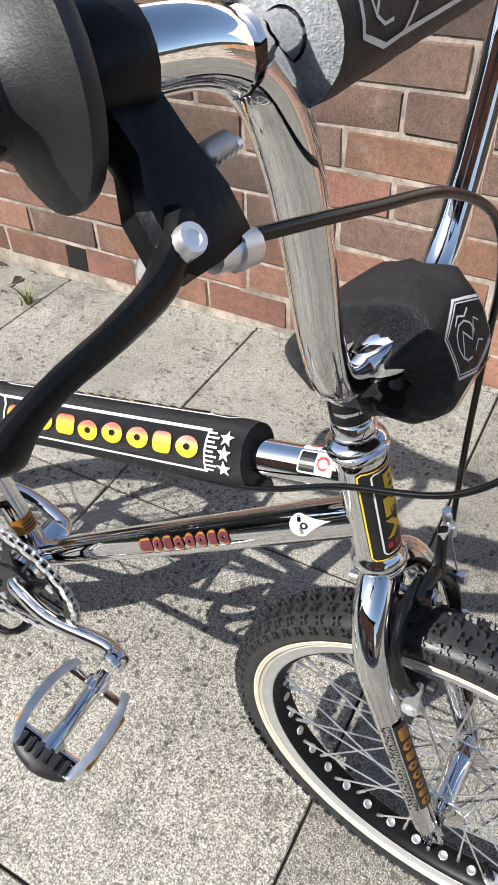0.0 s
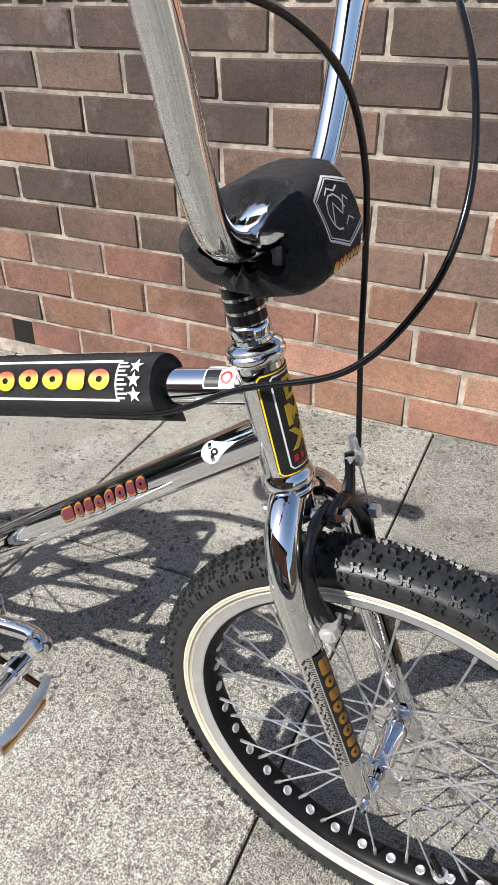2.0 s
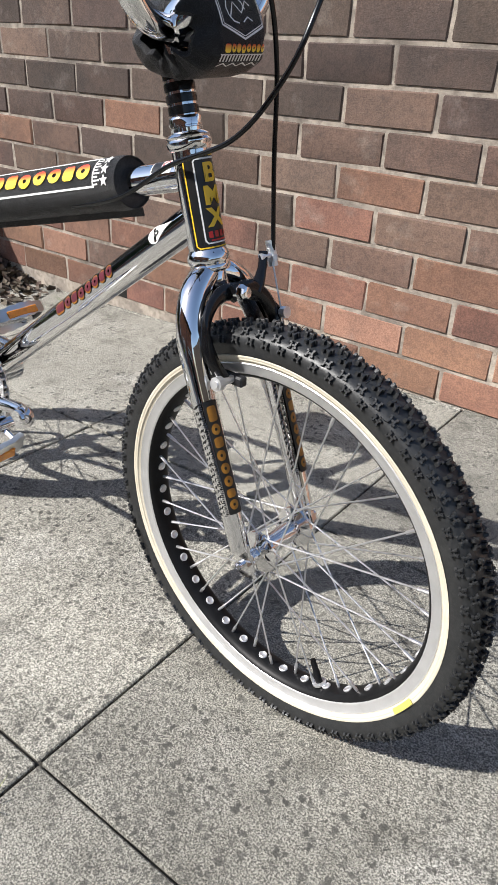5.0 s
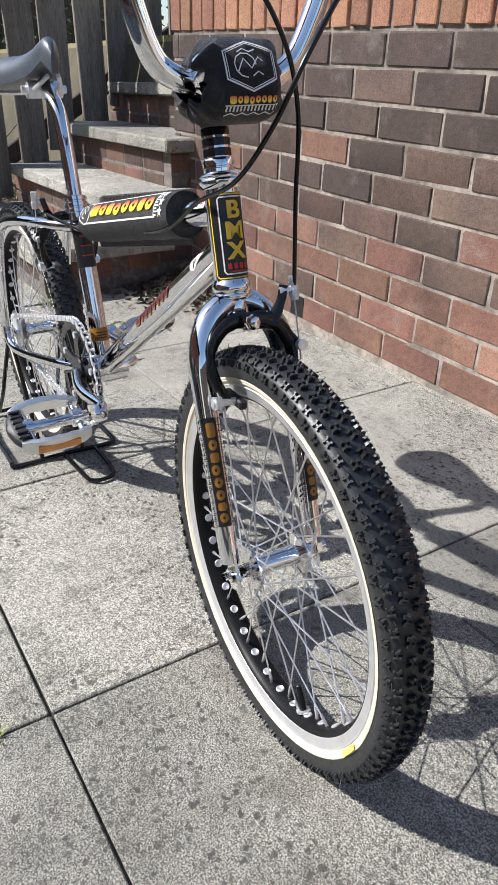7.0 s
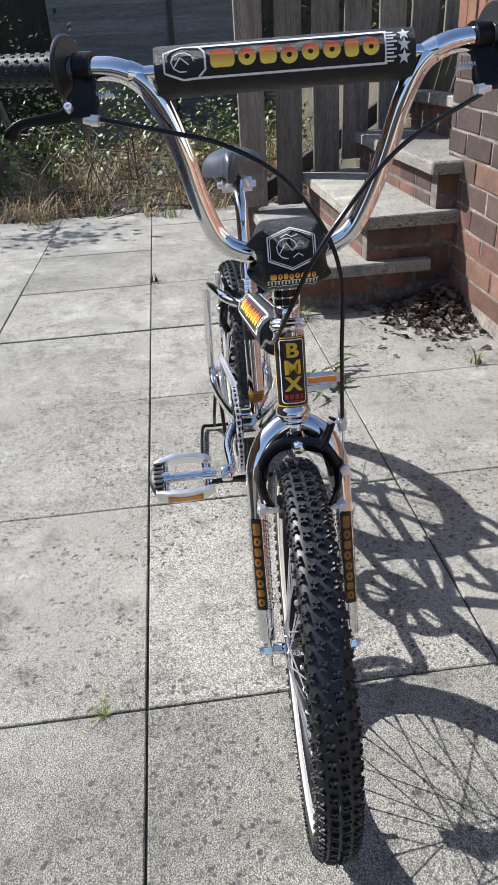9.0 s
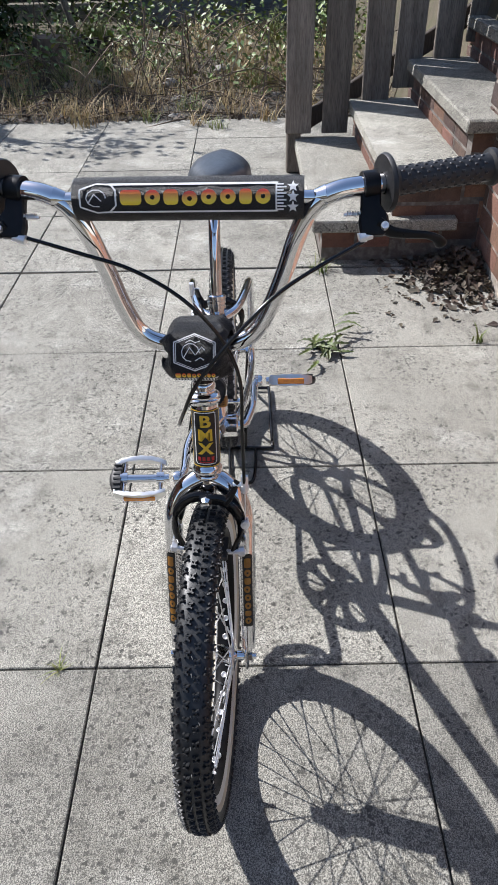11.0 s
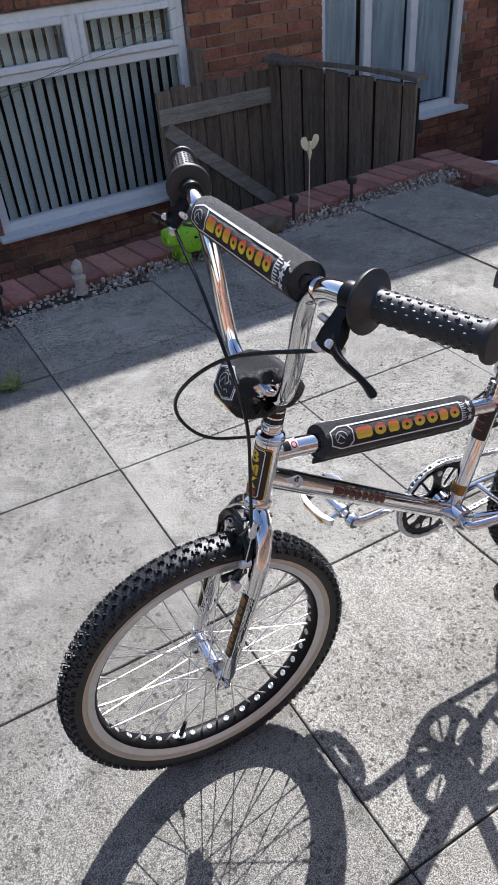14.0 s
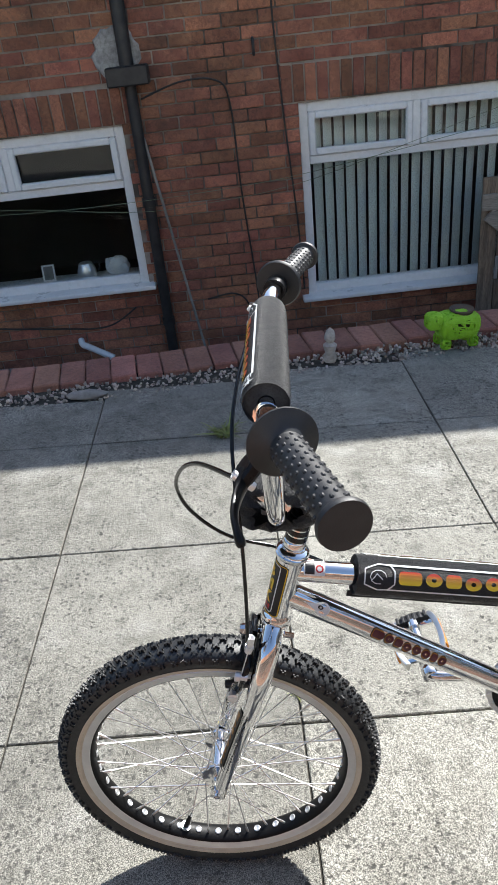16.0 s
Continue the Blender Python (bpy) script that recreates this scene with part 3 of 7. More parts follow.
# fork
b = B()
lathe(b, [(0.0135, -0.045), (0.0175, -0.035), (0.0165, -0.018), (0.015, -0.014)], ax, 24)
b.transform(FSTEER)
fork = part("fork", b, CHROME, BIKE, "chrome fork crown")
FD = V(0.0324, 0, 0)
for s in (-1, 1):
    b = B()
    pts = smooth_path([HB + AX * -0.018 + V(0, s * 0.004, 0), HB + AX * -0.024 + FD * 0.10 + V(0, s * 0.020, 0), HB + AX * -0.040 + FD * 0.18 + V(0, s * 0.038, 0), HB + AX * -0.072 + FD * 0.28 + V(0, s * 0.051, 0), HB + AX * -0.120 + FD * 0.40 + V(0, s * 0.0545, 0), HB + AX * -0.21 + FD * 0.68 + V(0, s * 0.0555, 0), HB + AX * -0.300 + FD * 0.94 + V(0, s * 0.056, 0)], 5)
    tube(b, pts, [0.0150] * 16 + [0.0146, 0.0142, 0.0138, 0.0134, 0.013, 0.0128, 0.0126, 0.0124, 0.0122, 0.012, 0.0118, 0.0116, 0.0114, 0.0112, 0.011], 18)
    part("fork_leg", fsteer(b), CHROME, fork)
    b = B()
    box(b, 0.024, 0.005, 0.044, Matrix.Translation(HB + AX * -0.315 + FD * 0.97 + V(0, s * 0.0535, 0)) @ Matrix.Rotation(radians(-17), 4, "Y"), 0.002)
    part("fork_dropout", fsteer(b), CHROME, fork)
    w = Wrap(HB + AX * -0.134 + FD * 0.445 + V(0, s * 0.0545, 0), -AX + V(0.095, s * 0.006, 0), (0.80, -0.28 if s < 0 else 0.12, 0.1), 0.0139)
    b = B()
    patch(b, w, 0.0, 0.124, -0.0074, 0.0074, 0.0004, 8, 8, 0.001)
    part("fork_sticker", fsteer(b), INK_BLACK, fork, "black sticker on the fork leg", 60)
    b = B()
    brand_row(b, w, 0.005, 0.119, -0.0046, 0.0046, 0.0009)
    part("sticker_print", fsteer(b), INK_GOLD, fork, "gold brand shapes", 0)
    b = B()
    for e in (-1, 1):
        for k in range(52):
            stroke(b, w, [(0.002 + k * 0.0024, e * 0.0088), (0.002 + k * 0.0024, e * (0.0110 + 0.0018 * (k % 3 == 0)))], 0.0010, 0.0004)
        for k in range(20):
            stroke(b, w, [(0.003 + k * 0.0062, e * (0.0145 + 0.0016 * (k % 2))), (0.0062 + k * 0.0062, e * (0.0178 - 0.0014 * (k % 3)))], 0.0019, 0.0004)
    part("chequer_sticker", fsteer(b), INK_BLACK, fork, "small black chequer marks", 0)

# head badge
w = Wrap(HB, AX, (1, 0, 0.26), 0.0188, True)
b = B()
patch(b, w, -0.0265, 0.0265, 0.005, 0.0925, 0.0004, 14, 10, 0.005)
badge = part("head_badge", b, INK_BLACK, BIKE, "black head badge with yellow letters", 60)
b = B()
stroke(b, w, [(-0.025, 0.009), (-0.025, 0.0885), (-0.022, 0.0912), (0.022, 0.0912), (0.025, 0.0885), (0.025, 0.009), (0.022, 0.0065), (-0.022, 0.0065)], 0.0013, 0.0008, True)
part("badge_border", b, INK_YELLOW, badge, "yellow border", 0)
b = B()
stroke(b, w, [(-0.0135, 0.0885), (-0.0155, 0.0865), (-0.0155, 0.0135), (-0.013, 0.0105), (0.013, 0.0105), (0.0155, 0.0135), (0.0155, 0.0865), (0.0135, 0.0885)], 0.0015, 0.0008, True)
part("badge_border", b, INK_WHITE, badge, "white inner border", 0)
for ch, y in (("B", 0.0750), ("M", 0.0540), ("X", 0.0335)):
    for dx in (-0.0006, 0.0006):
        part("badge_letter", lettering(ch, 0.0245, w, dx, y, 0.001 + dx * 0.1, 1.10), INK_YELLOW, badge, "yellow letter " + ch, 0)
b = B()
for k in range(4):
    stroke(b, w, [(-0.0095 + k * 0.0063, 0.0155), (-0.0095 + k * 0.0063, 0.0215)], 0.0042, 0.0008)
stroke(b, w, [(-0.010, 0.0130), (0.010, 0.0130)], 0.0016, 0.0008)
part("badge_bars", b, INK_RED, badge, "small red bars", 0)

# stickers on the tubes
for s in (-1, 1):
    d = (dt1 - dt0).normalized()
    w = Wrap(dt0 + d * 0.200, d * -1 if s < 0 else d, (0.1, s * 0.8, 0.45), 0.0172)
    b = B()
    brand_row(b, w, -0.0655, 0.0655, -0.0082, 0.0082, 0.0003)
    k = part("tube_sticker", b, INK_BLACK, BIKE, "dark edged sticker on the down tube", 60)
    b = B()
    brand_row(b, w, -0.0645, 0.0645, -0.0072, 0.0072, 0.0006)
    part("sticker_print", b, INK_GOLD, k, "gold edges of the brand shapes", 0)
    b = B()
    brand_row(b, w, -0.0632, 0.0648, -0.0052, 0.0052, 0.0010)
    part("sticker_print", b, INK_PLUM, k, "dark red brand shapes", 0)
    w = Wrap(dt0 + d * 0.046, d, (0.1, s * 0.75, 0.6), 0.0172)
    b = B()
    drop = [b.verts.new(w.at(0.007 - 0.0098 * math.cos(q) - (0.022 * (1 - abs(q) / 1.2) ** 1.5 if abs(q) < 1.2 else 0), 0.0098 * math.sin(q) * (1 if abs(q) > 1.2 else 0.35 + 0.65 * abs(q) / 1.2), 0.0003)) for q in (math.pi * (j - 14) / 14 for j in range(28))]
    mid = b.verts.new(w.at(0.006, 0, 0.0005))
    for j in range(28):
        b.faces.new((mid, drop[j], drop[(j + 1) % 28]))
    k = part("round_sticker", b, INK_WHITE, BIKE, "white round sticker", 60)
    b = B()
    up = b.verts.layers.float.new("up")
    ring_patch(b, w, 0.002, 0.001, 0.0042, 0.0028, 0.45, 0.0008, up)
    part("sticker_print", b, INK_BLACK, k, "", 0)
    w = Wrap(tt0 + (tt1 - tt0).normalized() * 0.028, (tt0 - tt1) if s < 0 else (tt1 - tt0), (0, s * 0.6, 0.8), 0.0150)
    b = B()
    patch(b, w, -0.014, 0.014, -0.009, 0.009, 0.0003, 6, 6, 0.001)
    k = part("warning_sticker", b, INK_WHITE, BIKE, "small red and black warning sticker", 60)
    b = B()
    patch(b, w, -0.0125, 0.0, -0.0075, 0.0075, 0.0006, 4, 6)
    part("sticker_print", b, INK_BLACK, k, "", 0)
    b = B()
    stroke(b, w, [(0.0065 + 0.0045 * math.cos(q * 0.7), 0.0045 * math.sin(q * 0.7)) for q in range(9)], 0.002, 0.0006, True)
    part("sticker_print", b, INK_RED, k, "", 0)
sd = (ST - BBK).normalized()
for z, h, mt, lb in ((0.165, 0.075, INK_BLACK, "black seat tube sticker"), (0.045, 0.022, INK_GOLD, "gold maker's band on the seat tube")):
    w = Wrap(BBK + sd * z, sd, (0.9, 0.0, 0.1), 0.0150, True)
    b = B()
    patch(b, w, -0.022, 0.022, 0, h, 0.0004, 12, 4)
    k = part("seat_tube_sticker", b, mt, BIKE, lb, 60)
    b = B()
    for j in range(3):
        stroke(b, w, [(-0.009, h * (0.25 + 0.2 * j)), (0.009, h * (0.25 + 0.2 * j))], 0.0018, 0.0008)
    part("sticker_print", b, INK_RED if mt is INK_BLACK else INK_BLACK, k, "", 0)

# seat post, collar and saddle
b = B()
tube(b, smooth_path([(-0.583, 0, 0.55), (-0.603, 0, 0.63), (-0.622, 0, 0.692), (-0.640, 0, 0.720), (-0.690, 0, 0.748)], 5), 0.0112, 16)
part("seat_post", b, CHROME, BIKE, "bent chrome seat post")
b = B()
lathe(b, [(0.0150, 0.0), (0.0185, 0.001), (0.0185, 0.006), (0.0165, 0.007), (0.0165, 0.009), (0.0185, 0.010), (0.0185, 0.015), (0.0165, 0.016), (0.0165, 0.018), (0.0185, 0.019), (0.0185, 0.024), (0.0125, 0.026)], along(ST, sd), 24)
part("seat_collar", b, CHROME, BIKE, "ribbed seat collar")
b = B()
rows = []
SL = 0.325
for i in range(27):
    u = i / 26
    x = -0.562 - SL * u
    hw = 0.013 + 0.015 * u + 0.039 * max(0.0, min(1.0, (u - 0.28) / 0.42)) ** 1.4
    if u > 0.86:
        hw *= math.sqrt(max(0.03, 1 - ((u - 0.86) / 0.145) ** 2))
    if u < 0.07:
        hw *= math.sqrt(max(0.12, u / 0.07))
    zt = 0.813 - 0.034 * u - 0.006 * math.exp(-((u - 0.45) / 0.22) ** 2) + 0.014 * max(0, u - 0.6) - (0.02 * (1 - u / 0.07) if u < 0.07 else 0)
    row = []
    for j in range(17):
        a = math.pi * j / 16
        c, s = math.cos(a), math.sin(a)
        row.append(b.verts.new((x, hw * (abs(c) ** 0.8) * (1 if c > 0 else -1) - 0.022 + 0.036 * u, zt - (0.030 + 0.020 * u) * (1 - s ** 0.8))))
    rows.append(row)
for a, c in zip(rows, rows[1:]):
    for j in range(16):
        b.faces.new((a[j], a[j + 1], c[j + 1], c[j]))
    b.faces.new((a[16], a[0], c[0], c[16]))
b.faces.new(rows[0])
b.faces.new(rows[-1])
saddle = part("saddle", b, SADDLE, BIKE, "smooth black vinyl saddle", 60)
b = B()
for s in (-1, 1):
    tube(b, smooth_path([(-0.640, s * 0.008, 0.760), (-0.66, s * 0.016, 0.748), (-0.71, s * 0.022, 0.736), (-0.86, s * 0.030, 0.732)], 4), 0.0035, 8)
part("saddle_rail", b, STEEL, saddle)
b = B()
rod(b, V(-0.692, -0.028, 0.740), V(-0.692, 0.028, 0.740), 0.013, 14)
rod(b, V(-0.692, -0.036, 0.740), V(-0.692, 0.036, 0.740), 0.006, 8)
part("saddle_clamp", b, STEEL, saddle)

# crank, chainring, chain
b = B()
CP, CL = V(-0.352, -0.092, 0.325), V(-0.700, 0.096, 0.319)
tube(b, smooth_path([CP + V(0, 0.016, 0), CP + V(-0.02, 0.024, 0.001), BBK + V(0.075, -0.068, -0.002), BBK + V(0.02, -0.056, 0), BBK + V(0, -0.045, 0), BBK, BBK + V(0, 0.045, 0), BBK + V(-0.02, 0.056, 0), BBK + V(-0.075, 0.068, 0.002), CL + V(0.02, -0.024, -0.001), CL + V(0, -0.016, 0)], 5), 0.0092, 14)
for c, s in ((CP, 1), (CL, -1)):
    lathe(b, [(0.0, -0.009), (0.0125, -0.009), (0.014, -0.006), (0.014, 0.006), (0.0125, 0.009), (0, 0.009)], along(c + V(0, s * 0.014, 0), (0, 1, 0)), 18)
part("crank", b, CHROME, BIKE, "one-piece chrome crank")
CR = BBK + V(0, -0.044, 0)
ycr = along(CR, (0, 1, 0))
b = B()
n = 44
ro, ri = 0.0895, 0.0715
rows = []
for k in range(n * 4):
    a = 2 * math.pi * k / (n * 4)
    r = ro - (0.0048 if k % 4 in (0, 1) else 0)
    rows.append([b.verts.new(ycr @ V(q * math.cos(a), q * math.sin(a), z)) for q, z in ((r, -0.0015), (ri, -0.0015), (ri, 0.0015), (r, 0.0015))])
for i in range(len(rows)):
    a, c = rows[i], rows[(i + 1) % len(rows)]
    for j in range(4):
        b.faces.new((a[j], a[(j + 1) % 4], c[(j + 1) % 4], c[j]))
chainring = part("chainring", b, GLOSSBLACK, BIKE, "black toothed chainring")
for k in range(5):
    a = 2 * math.pi * k / 5 + 0.3
    b = B()
    rows = []
    for z in (-0.0015, 0.0015):
        rows.append([b.verts.new(ycr @ Matrix.Rotation(a, 4, "Z") @ V(r, y, z)) for r, y in ((0.024, -0.013), (0.040, -0.0095), (0.056, -0.011), (0.074, -0.022), (0.074, 0.022), (0.056, 0.011), (0.040, 0.0095), (0.024, 0.013))])
    for i in range(8):
        b.faces.new((rows[0][i], rows[0][(i + 1) % 8], rows[1][(i + 1) % 8], rows[1][i]))
    b.faces.new(rows[0])
    b.faces.new(rows[1])
    part("chainring_arm", b, GLOSSBLACK, chainring)
    b = B()
    box(b, 0.040, 0.0055, 0.003, ycr @ Matrix.Rotation(a + math.pi / 5, 4, "Z") @ Matrix.Translation((0.053, 0, 0)), 0.001)
    part("chainring_web", b, GLOSSBLACK, chainring)
    b = B()
    lathe(b, [(0.0, -0.004), (0.006, -0.004), (0.006, 0.004), (0, 0.004)], ycr @ Matrix.Translation((0.064 * math.cos(a), 0.064 * math.sin(a), 0)), 8)
    part("chainring_bolt", b, STEEL, chainring)
b = B()
lathe(b, [(0.0, -0.004), (0.026, -0.004), (0.028, -0.002), (0.028, 0.002), (0, 0.002)], ycr, 24)
part("chainring_hub", b, GLOSSBLACK, chainring)
b = B()
lathe(b, [(0.0, -0.003), (0.028, -0.003), (0.032, -0.001), (0.032, 0.001), (0.028, 0.003), (0, 0.003)], along(RAX + V(0, -0.044, 0), (0, 1, 0)), 16)
part("sprocket", b, STEEL, BIKE)
b = B()
c1, c2 = Vector((CR.x, CR.z)), Vector((RAX.x, RAX.z))
r1, r2 = 0.088, 0.034
d = c1 - c2
ang, off = math.atan2(d.y, d.x), math.acos((r1 - r2) / d.length)
loop = [c1 + r1 * Vector((math.cos(q), math.sin(q))) for q in (ang + math.pi - off + 0 - k * (2 * math.pi - 2 * (math.pi - off)) / 40 for k in range(0))]
a_hi, a_lo = ang + math.pi - off, ang - math.pi + off
loop = [c1 + r1 * Vector((math.cos(a_lo + (a_hi - a_lo) * k / 60), math.sin(a_lo + (a_hi - a_lo) * k / 60))) for k in range(61)]
loop += [c2 + r2 * Vector((math.cos(a_hi + (2 * math.pi - a_hi + a_lo) * k / 20), math.sin(a_hi + (2 * math.pi - a_hi + a_lo) * k / 20))) for k in range(21)]
loop.append(loop[0])
acc, lens = 0.0, [0.0]
for p, q in zip(loop, loop[1:]):
    acc += (q - p).length
    lens.append(acc)
N = 104
for k in range(N):
    s = acc * k / N
    i = max(j for j in range(len(lens) - 1) if lens[j] <= s)
    t = (s - lens[i]) / max(1e-6, lens[i + 1] - lens[i])
    p = loop[i].lerp(loop[i + 1], t)
    dd = (loop[i + 1] - loop[i]).normalized()
    mm = Matrix.Translation((p.x, CR.y, p.y)) @ Matrix.Rotation(-math.atan2(dd.y, dd.x), 4, "Y")
    wd = 0.0042 if k % 2 else 0.0028
    for s2 in (-1, 1):
        box(b, 0.0135, 0.0011, 0.0078, mm @ Matrix.Translation((0, s2 * wd, 0)), 0)
    rod(b, mm @ V(0.006, -0.005, 0), mm @ V(0.006, 0.005, 0), 0.0026, 6)
tagged(part("chain", b, STEEL, BIKE, "steel roller chain", 0), kind="stuff")


def pedal(c, s, pitch):
    """Cage plates front and back, a body, reflectors and a rubber end, turned about the spindle."""
    swing = Matrix.Translation(c) @ Matrix.Rotation(radians(pitch), 4, "Y") @ Matrix.Translation(-c)

    def turned(bm):
        bm.transform(swing)
        return bm

    b = B()
    rod(b, c + V(0, s * -0.004, 0), c + V(0, s * 0.085, 0), 0.0085, 14)
    for y in (0.012, 0.082):
        box(b, 0.070, 0.008, 0.010, Matrix.Translation(c + V(0, s * y, 0)), 0.003)
        lathe(b, [(0.0, -0.007), (0.013, -0.007), (0.013, 0.007), (0, 0.007)], along(c + V(0, s * y, 0), (0, 1, 0)), 14)
    body = part("pedal", turned(b), CHROME, BIKE, "alloy cage pedal with amber reflectors")
    for f in (-1, 1):
        b = B()
        pts = [V(f * (0.041 - 0.010 * (abs(k - 5) / 5) ** 2.5), s * (0.002 + 0.0098 * k), 0) for k in range(11)]
        rows = []
        for k, p in enumerate(pts):
            hh = 0.012 - 0.004 * (abs(k - 5) / 5) ** 2
            tooth = 0.0016 if k % 2 else 0
            rows.append([b.verts.new(c + p + V(f * dx, 0, z)) for dx, z in ((0, -hh - tooth), (0.003, -hh - tooth), (0.003, hh + tooth), (0, hh + tooth), (-0.006, hh + tooth - 0.002), (-0.006, hh - 0.004))])
        for a, d in zip(rows, rows[1:]):
            for j in range(6):
                b.faces.new((a[j], a[(j + 1) % 6], d[(j + 1) % 6], d[j]))
        b.faces.new(rows[0])
        b.faces.new(rows[-1])
        part("cage_plate", turned(b), ALLOY, body, "", 30)
        b = B()
        box(b, 0.004, 0.060, 0.013, Matrix.Translation(c + V(f * 0.0428, s * 0.051, -0.003)), 0.0015)
        part("reflector", turned(b), AMBER, body, "amber reflector")
    b = B()
    rows = []
    for k in range(7):
        t = k / 6
        q = math.sqrt(1 - (t * 0.97) ** 2)
        rows.append([b.verts.new(c + V(0.038 * q * math.cos(a) if True else 0, s * (0.088 + 0.022 * t), 0.012 * q ** 0.6 * math.sin(a))) for a in (2 * math.pi * j / 20 for j in range(20))])
    for a, d in zip(rows, rows[1:]):
        for j in range(20):
            b.faces.new((a[j], a[(j + 1) % 20], d[(j + 1) % 20], d[j]))
    b.faces.new(rows[0])
    b.faces.new(rows[-1])
    part("rubber_end", turned(b), GRIPM, body, "ribbed black rubber end")
    for k in range(6):
        b = B()
        box(b, 0.005, 0.016, 0.004, Matrix.Translation(c + V(-0.025 + 0.01 * k, s * 0.094, 0.011)), 0.001)
        part("rubber_rib", turned(b), GRIPM, body)


pedal(CP + V(0, -0.008, 0), -1, 20)
pedal(CL + V(0, 0.008, 0), 1, -34)

# handlebar, crossbar and pads
BX, BZ = -0.107, 0.945
bar = [(-0.112, 0.0, 0.757), (-0.112, 0.028, 0.757), (-0.111, 0.050, 0.760), (-0.110, 0.074, 0.776), (-0.109, 0.093, 0.815), (-0.108, 0.108, 0.862), (-0.107, 0.122, 0.905), (-0.107, 0.138, 0.935), (-0.109, 0.160, 0.950), (-0.116, 0.19, 0.954), (-0.132, 0.25, 0.956), (-0.154, 0.315, 0.958)]
half = smooth_path(bar, 5)
full = [V(p.x, -p.y, p.z) for p in reversed(half)] + half[1:]
b = B()
tube(b, full, 0.0111, 16)
handlebar = sp("handlebar", b, CHROME, label="tall chrome handlebar")
b = B()
rod(b, V(BX, -0.148, BZ), V(BX, 0.148, BZ), 0.0080, 14)
for s in (-1, 1):
    tube(b, [V(BX, s * 0.140, BZ), V(BX, s * 0.152, BZ + 0.002)], [0.0085, 0.0125], 14)
sp("crossbar", b, CHROME, handlebar)
w = None


def round_pad(name, p, q, r, label, parent, ends):
    """A foam sleeve in a black cover, with foam ends of the two materials given."""
    p, q = Vector(p), Vector(q)
    a = (q - p).normalized()
    L = (q - p).length
    rnd = random.Random(len(name) * 7 + int(L * 1000))
    n = 26
    b = B()
    m = along(p, a)
    rows = []
    for i in range(n + 1):
        z = L * i / n
        e = min(z, L - z)
        rr = r * (0.965 + 0.035 * min(1.0, e / 0.006) ** 0.5)
        rows.append([b.verts.new(m @ V((rr + 0.0009 * noise.noise(V(math.cos(t) * 3, math.sin(t) * 3, z * 60))) * math.cos(t), (rr + 0.0009 * noise.noise(V(math.cos(t) * 3, math.sin(t) * 3, z * 60))) * math.sin(t), z)) for t in (2 * math.pi * k / 36 for k in range(36))])
    for u, v in zip(rows, rows[1:]):
        for k in range(36):
            b.faces.new((u[k], u[(k + 1) % 36], v[(k + 1) % 36], v[k]))
    o = part(name, b, FABRIC, parent, label, 70)
    for z, d, mt in ((0.0, 1, ends[0]), (L, -1, ends[1])):
        b = B()
        lathe(b, [(r * 0.965, z), (r * 0.93, z + d * 0.0045), (r * 0.6, z + d * 0.0025), (0.0155 if r > 0.028 else 0.0086, z + d * 0.002), (0.0155 if r > 0.028 else 0.0086, z + d * 0.02)], m, 30)
        part("foam_end", b, mt, o, "speckled grey foam end" if mt is FOAM else "foam end, coloured dark for the shade on it", 60)
    return o


bp = round_pad("crossbar_pad", STEER @ V(BX, -0.122, BZ), STEER @ V(BX, 0.134, BZ), 0.0235, "black padded crossbar sleeve with printed brand", handlebar, (FOAM, FOAMSHADE))
pad_print(Wrap(STEER @ V(BX, 0.008, BZ), STEER.to_3x3() @ V(0, 1, 0), STEER.to_3x3() @ V(0.93, 0, 0.36), 0.0237), 0.256, 0.0150, bp)
td = (tt1 - tt0).normalized()
fp0, fp1 = tt0 + td * 0.084 + V(0, 0, 0.0), tt0 + td * 0.393 + V(0, 0, 0.0)
fp = round_pad("frame_pad", fp0, fp1, 0.0275, "black padded top tube sleeve with printed brand", BIKE, (FOAMSHADE, FOAMSHADE))
b = B()
side = td.cross(V(0, 0, 1)).normalized()
low = td.cross(side).normalized() * (1 if td.cross(side).z < 0 else -1)
rows = []
for i in range(15):
    p = fp0.lerp(fp1, -0.012 + 1.012 * i / 14)
    sag = 0.0012 * noise.noise(p * 40)
    rows.append([b.verts.new(p + side * (0.0035 + dy + sag) + low * dz) for dy, dz in ((0.001, 0.0262), (0.002, 0.0345), (0.0, 0.0350), (-0.0015, 0.0262))])
for u, v in zip(rows, rows[1:]):
    for k in range(4):
        b.faces.new((u[k], u[(k + 1) % 4], v[(k + 1) % 4], v[k]))
b.faces.new(rows[0])
b.faces.new(rows[-1])
part("seam_flap", b, FABRIC, fp, "black fastening flap", 30)
mid = (fp0 + fp1) / 2
pad_print(Wrap(mid, -td, (0, -0.80, 0.60), 0.0277), 0.309, 0.0166, fp)
pad_print(Wrap(mid, td, (0, 0.80, 0.60), 0.0277), 0.309, 0.0166, fp)

# stem pad: a cover wrapped round the stem, gathered and open at both sides
SPC = V(-0.110, 0, 0.757)
SECT = smooth_path([V(x, 0, z) for x, z in ((-0.100, 0.794), (-0.078, 0.789), (-0.065, 0.771), (-0.058, 0.750), (-0.062, 0.735), (-0.080, 0.723), (-0.115, 0.718), (-0.150, 0.724), (-0.168, 0.744), (-0.153, 0.769), (-0.127, 0.789), (-0.100, 0.794))], 5)
arc = [0.0]
for p, q in zip(SECT, SECT[1:]):
    arc.append(arc[-1] + (q - p).length)


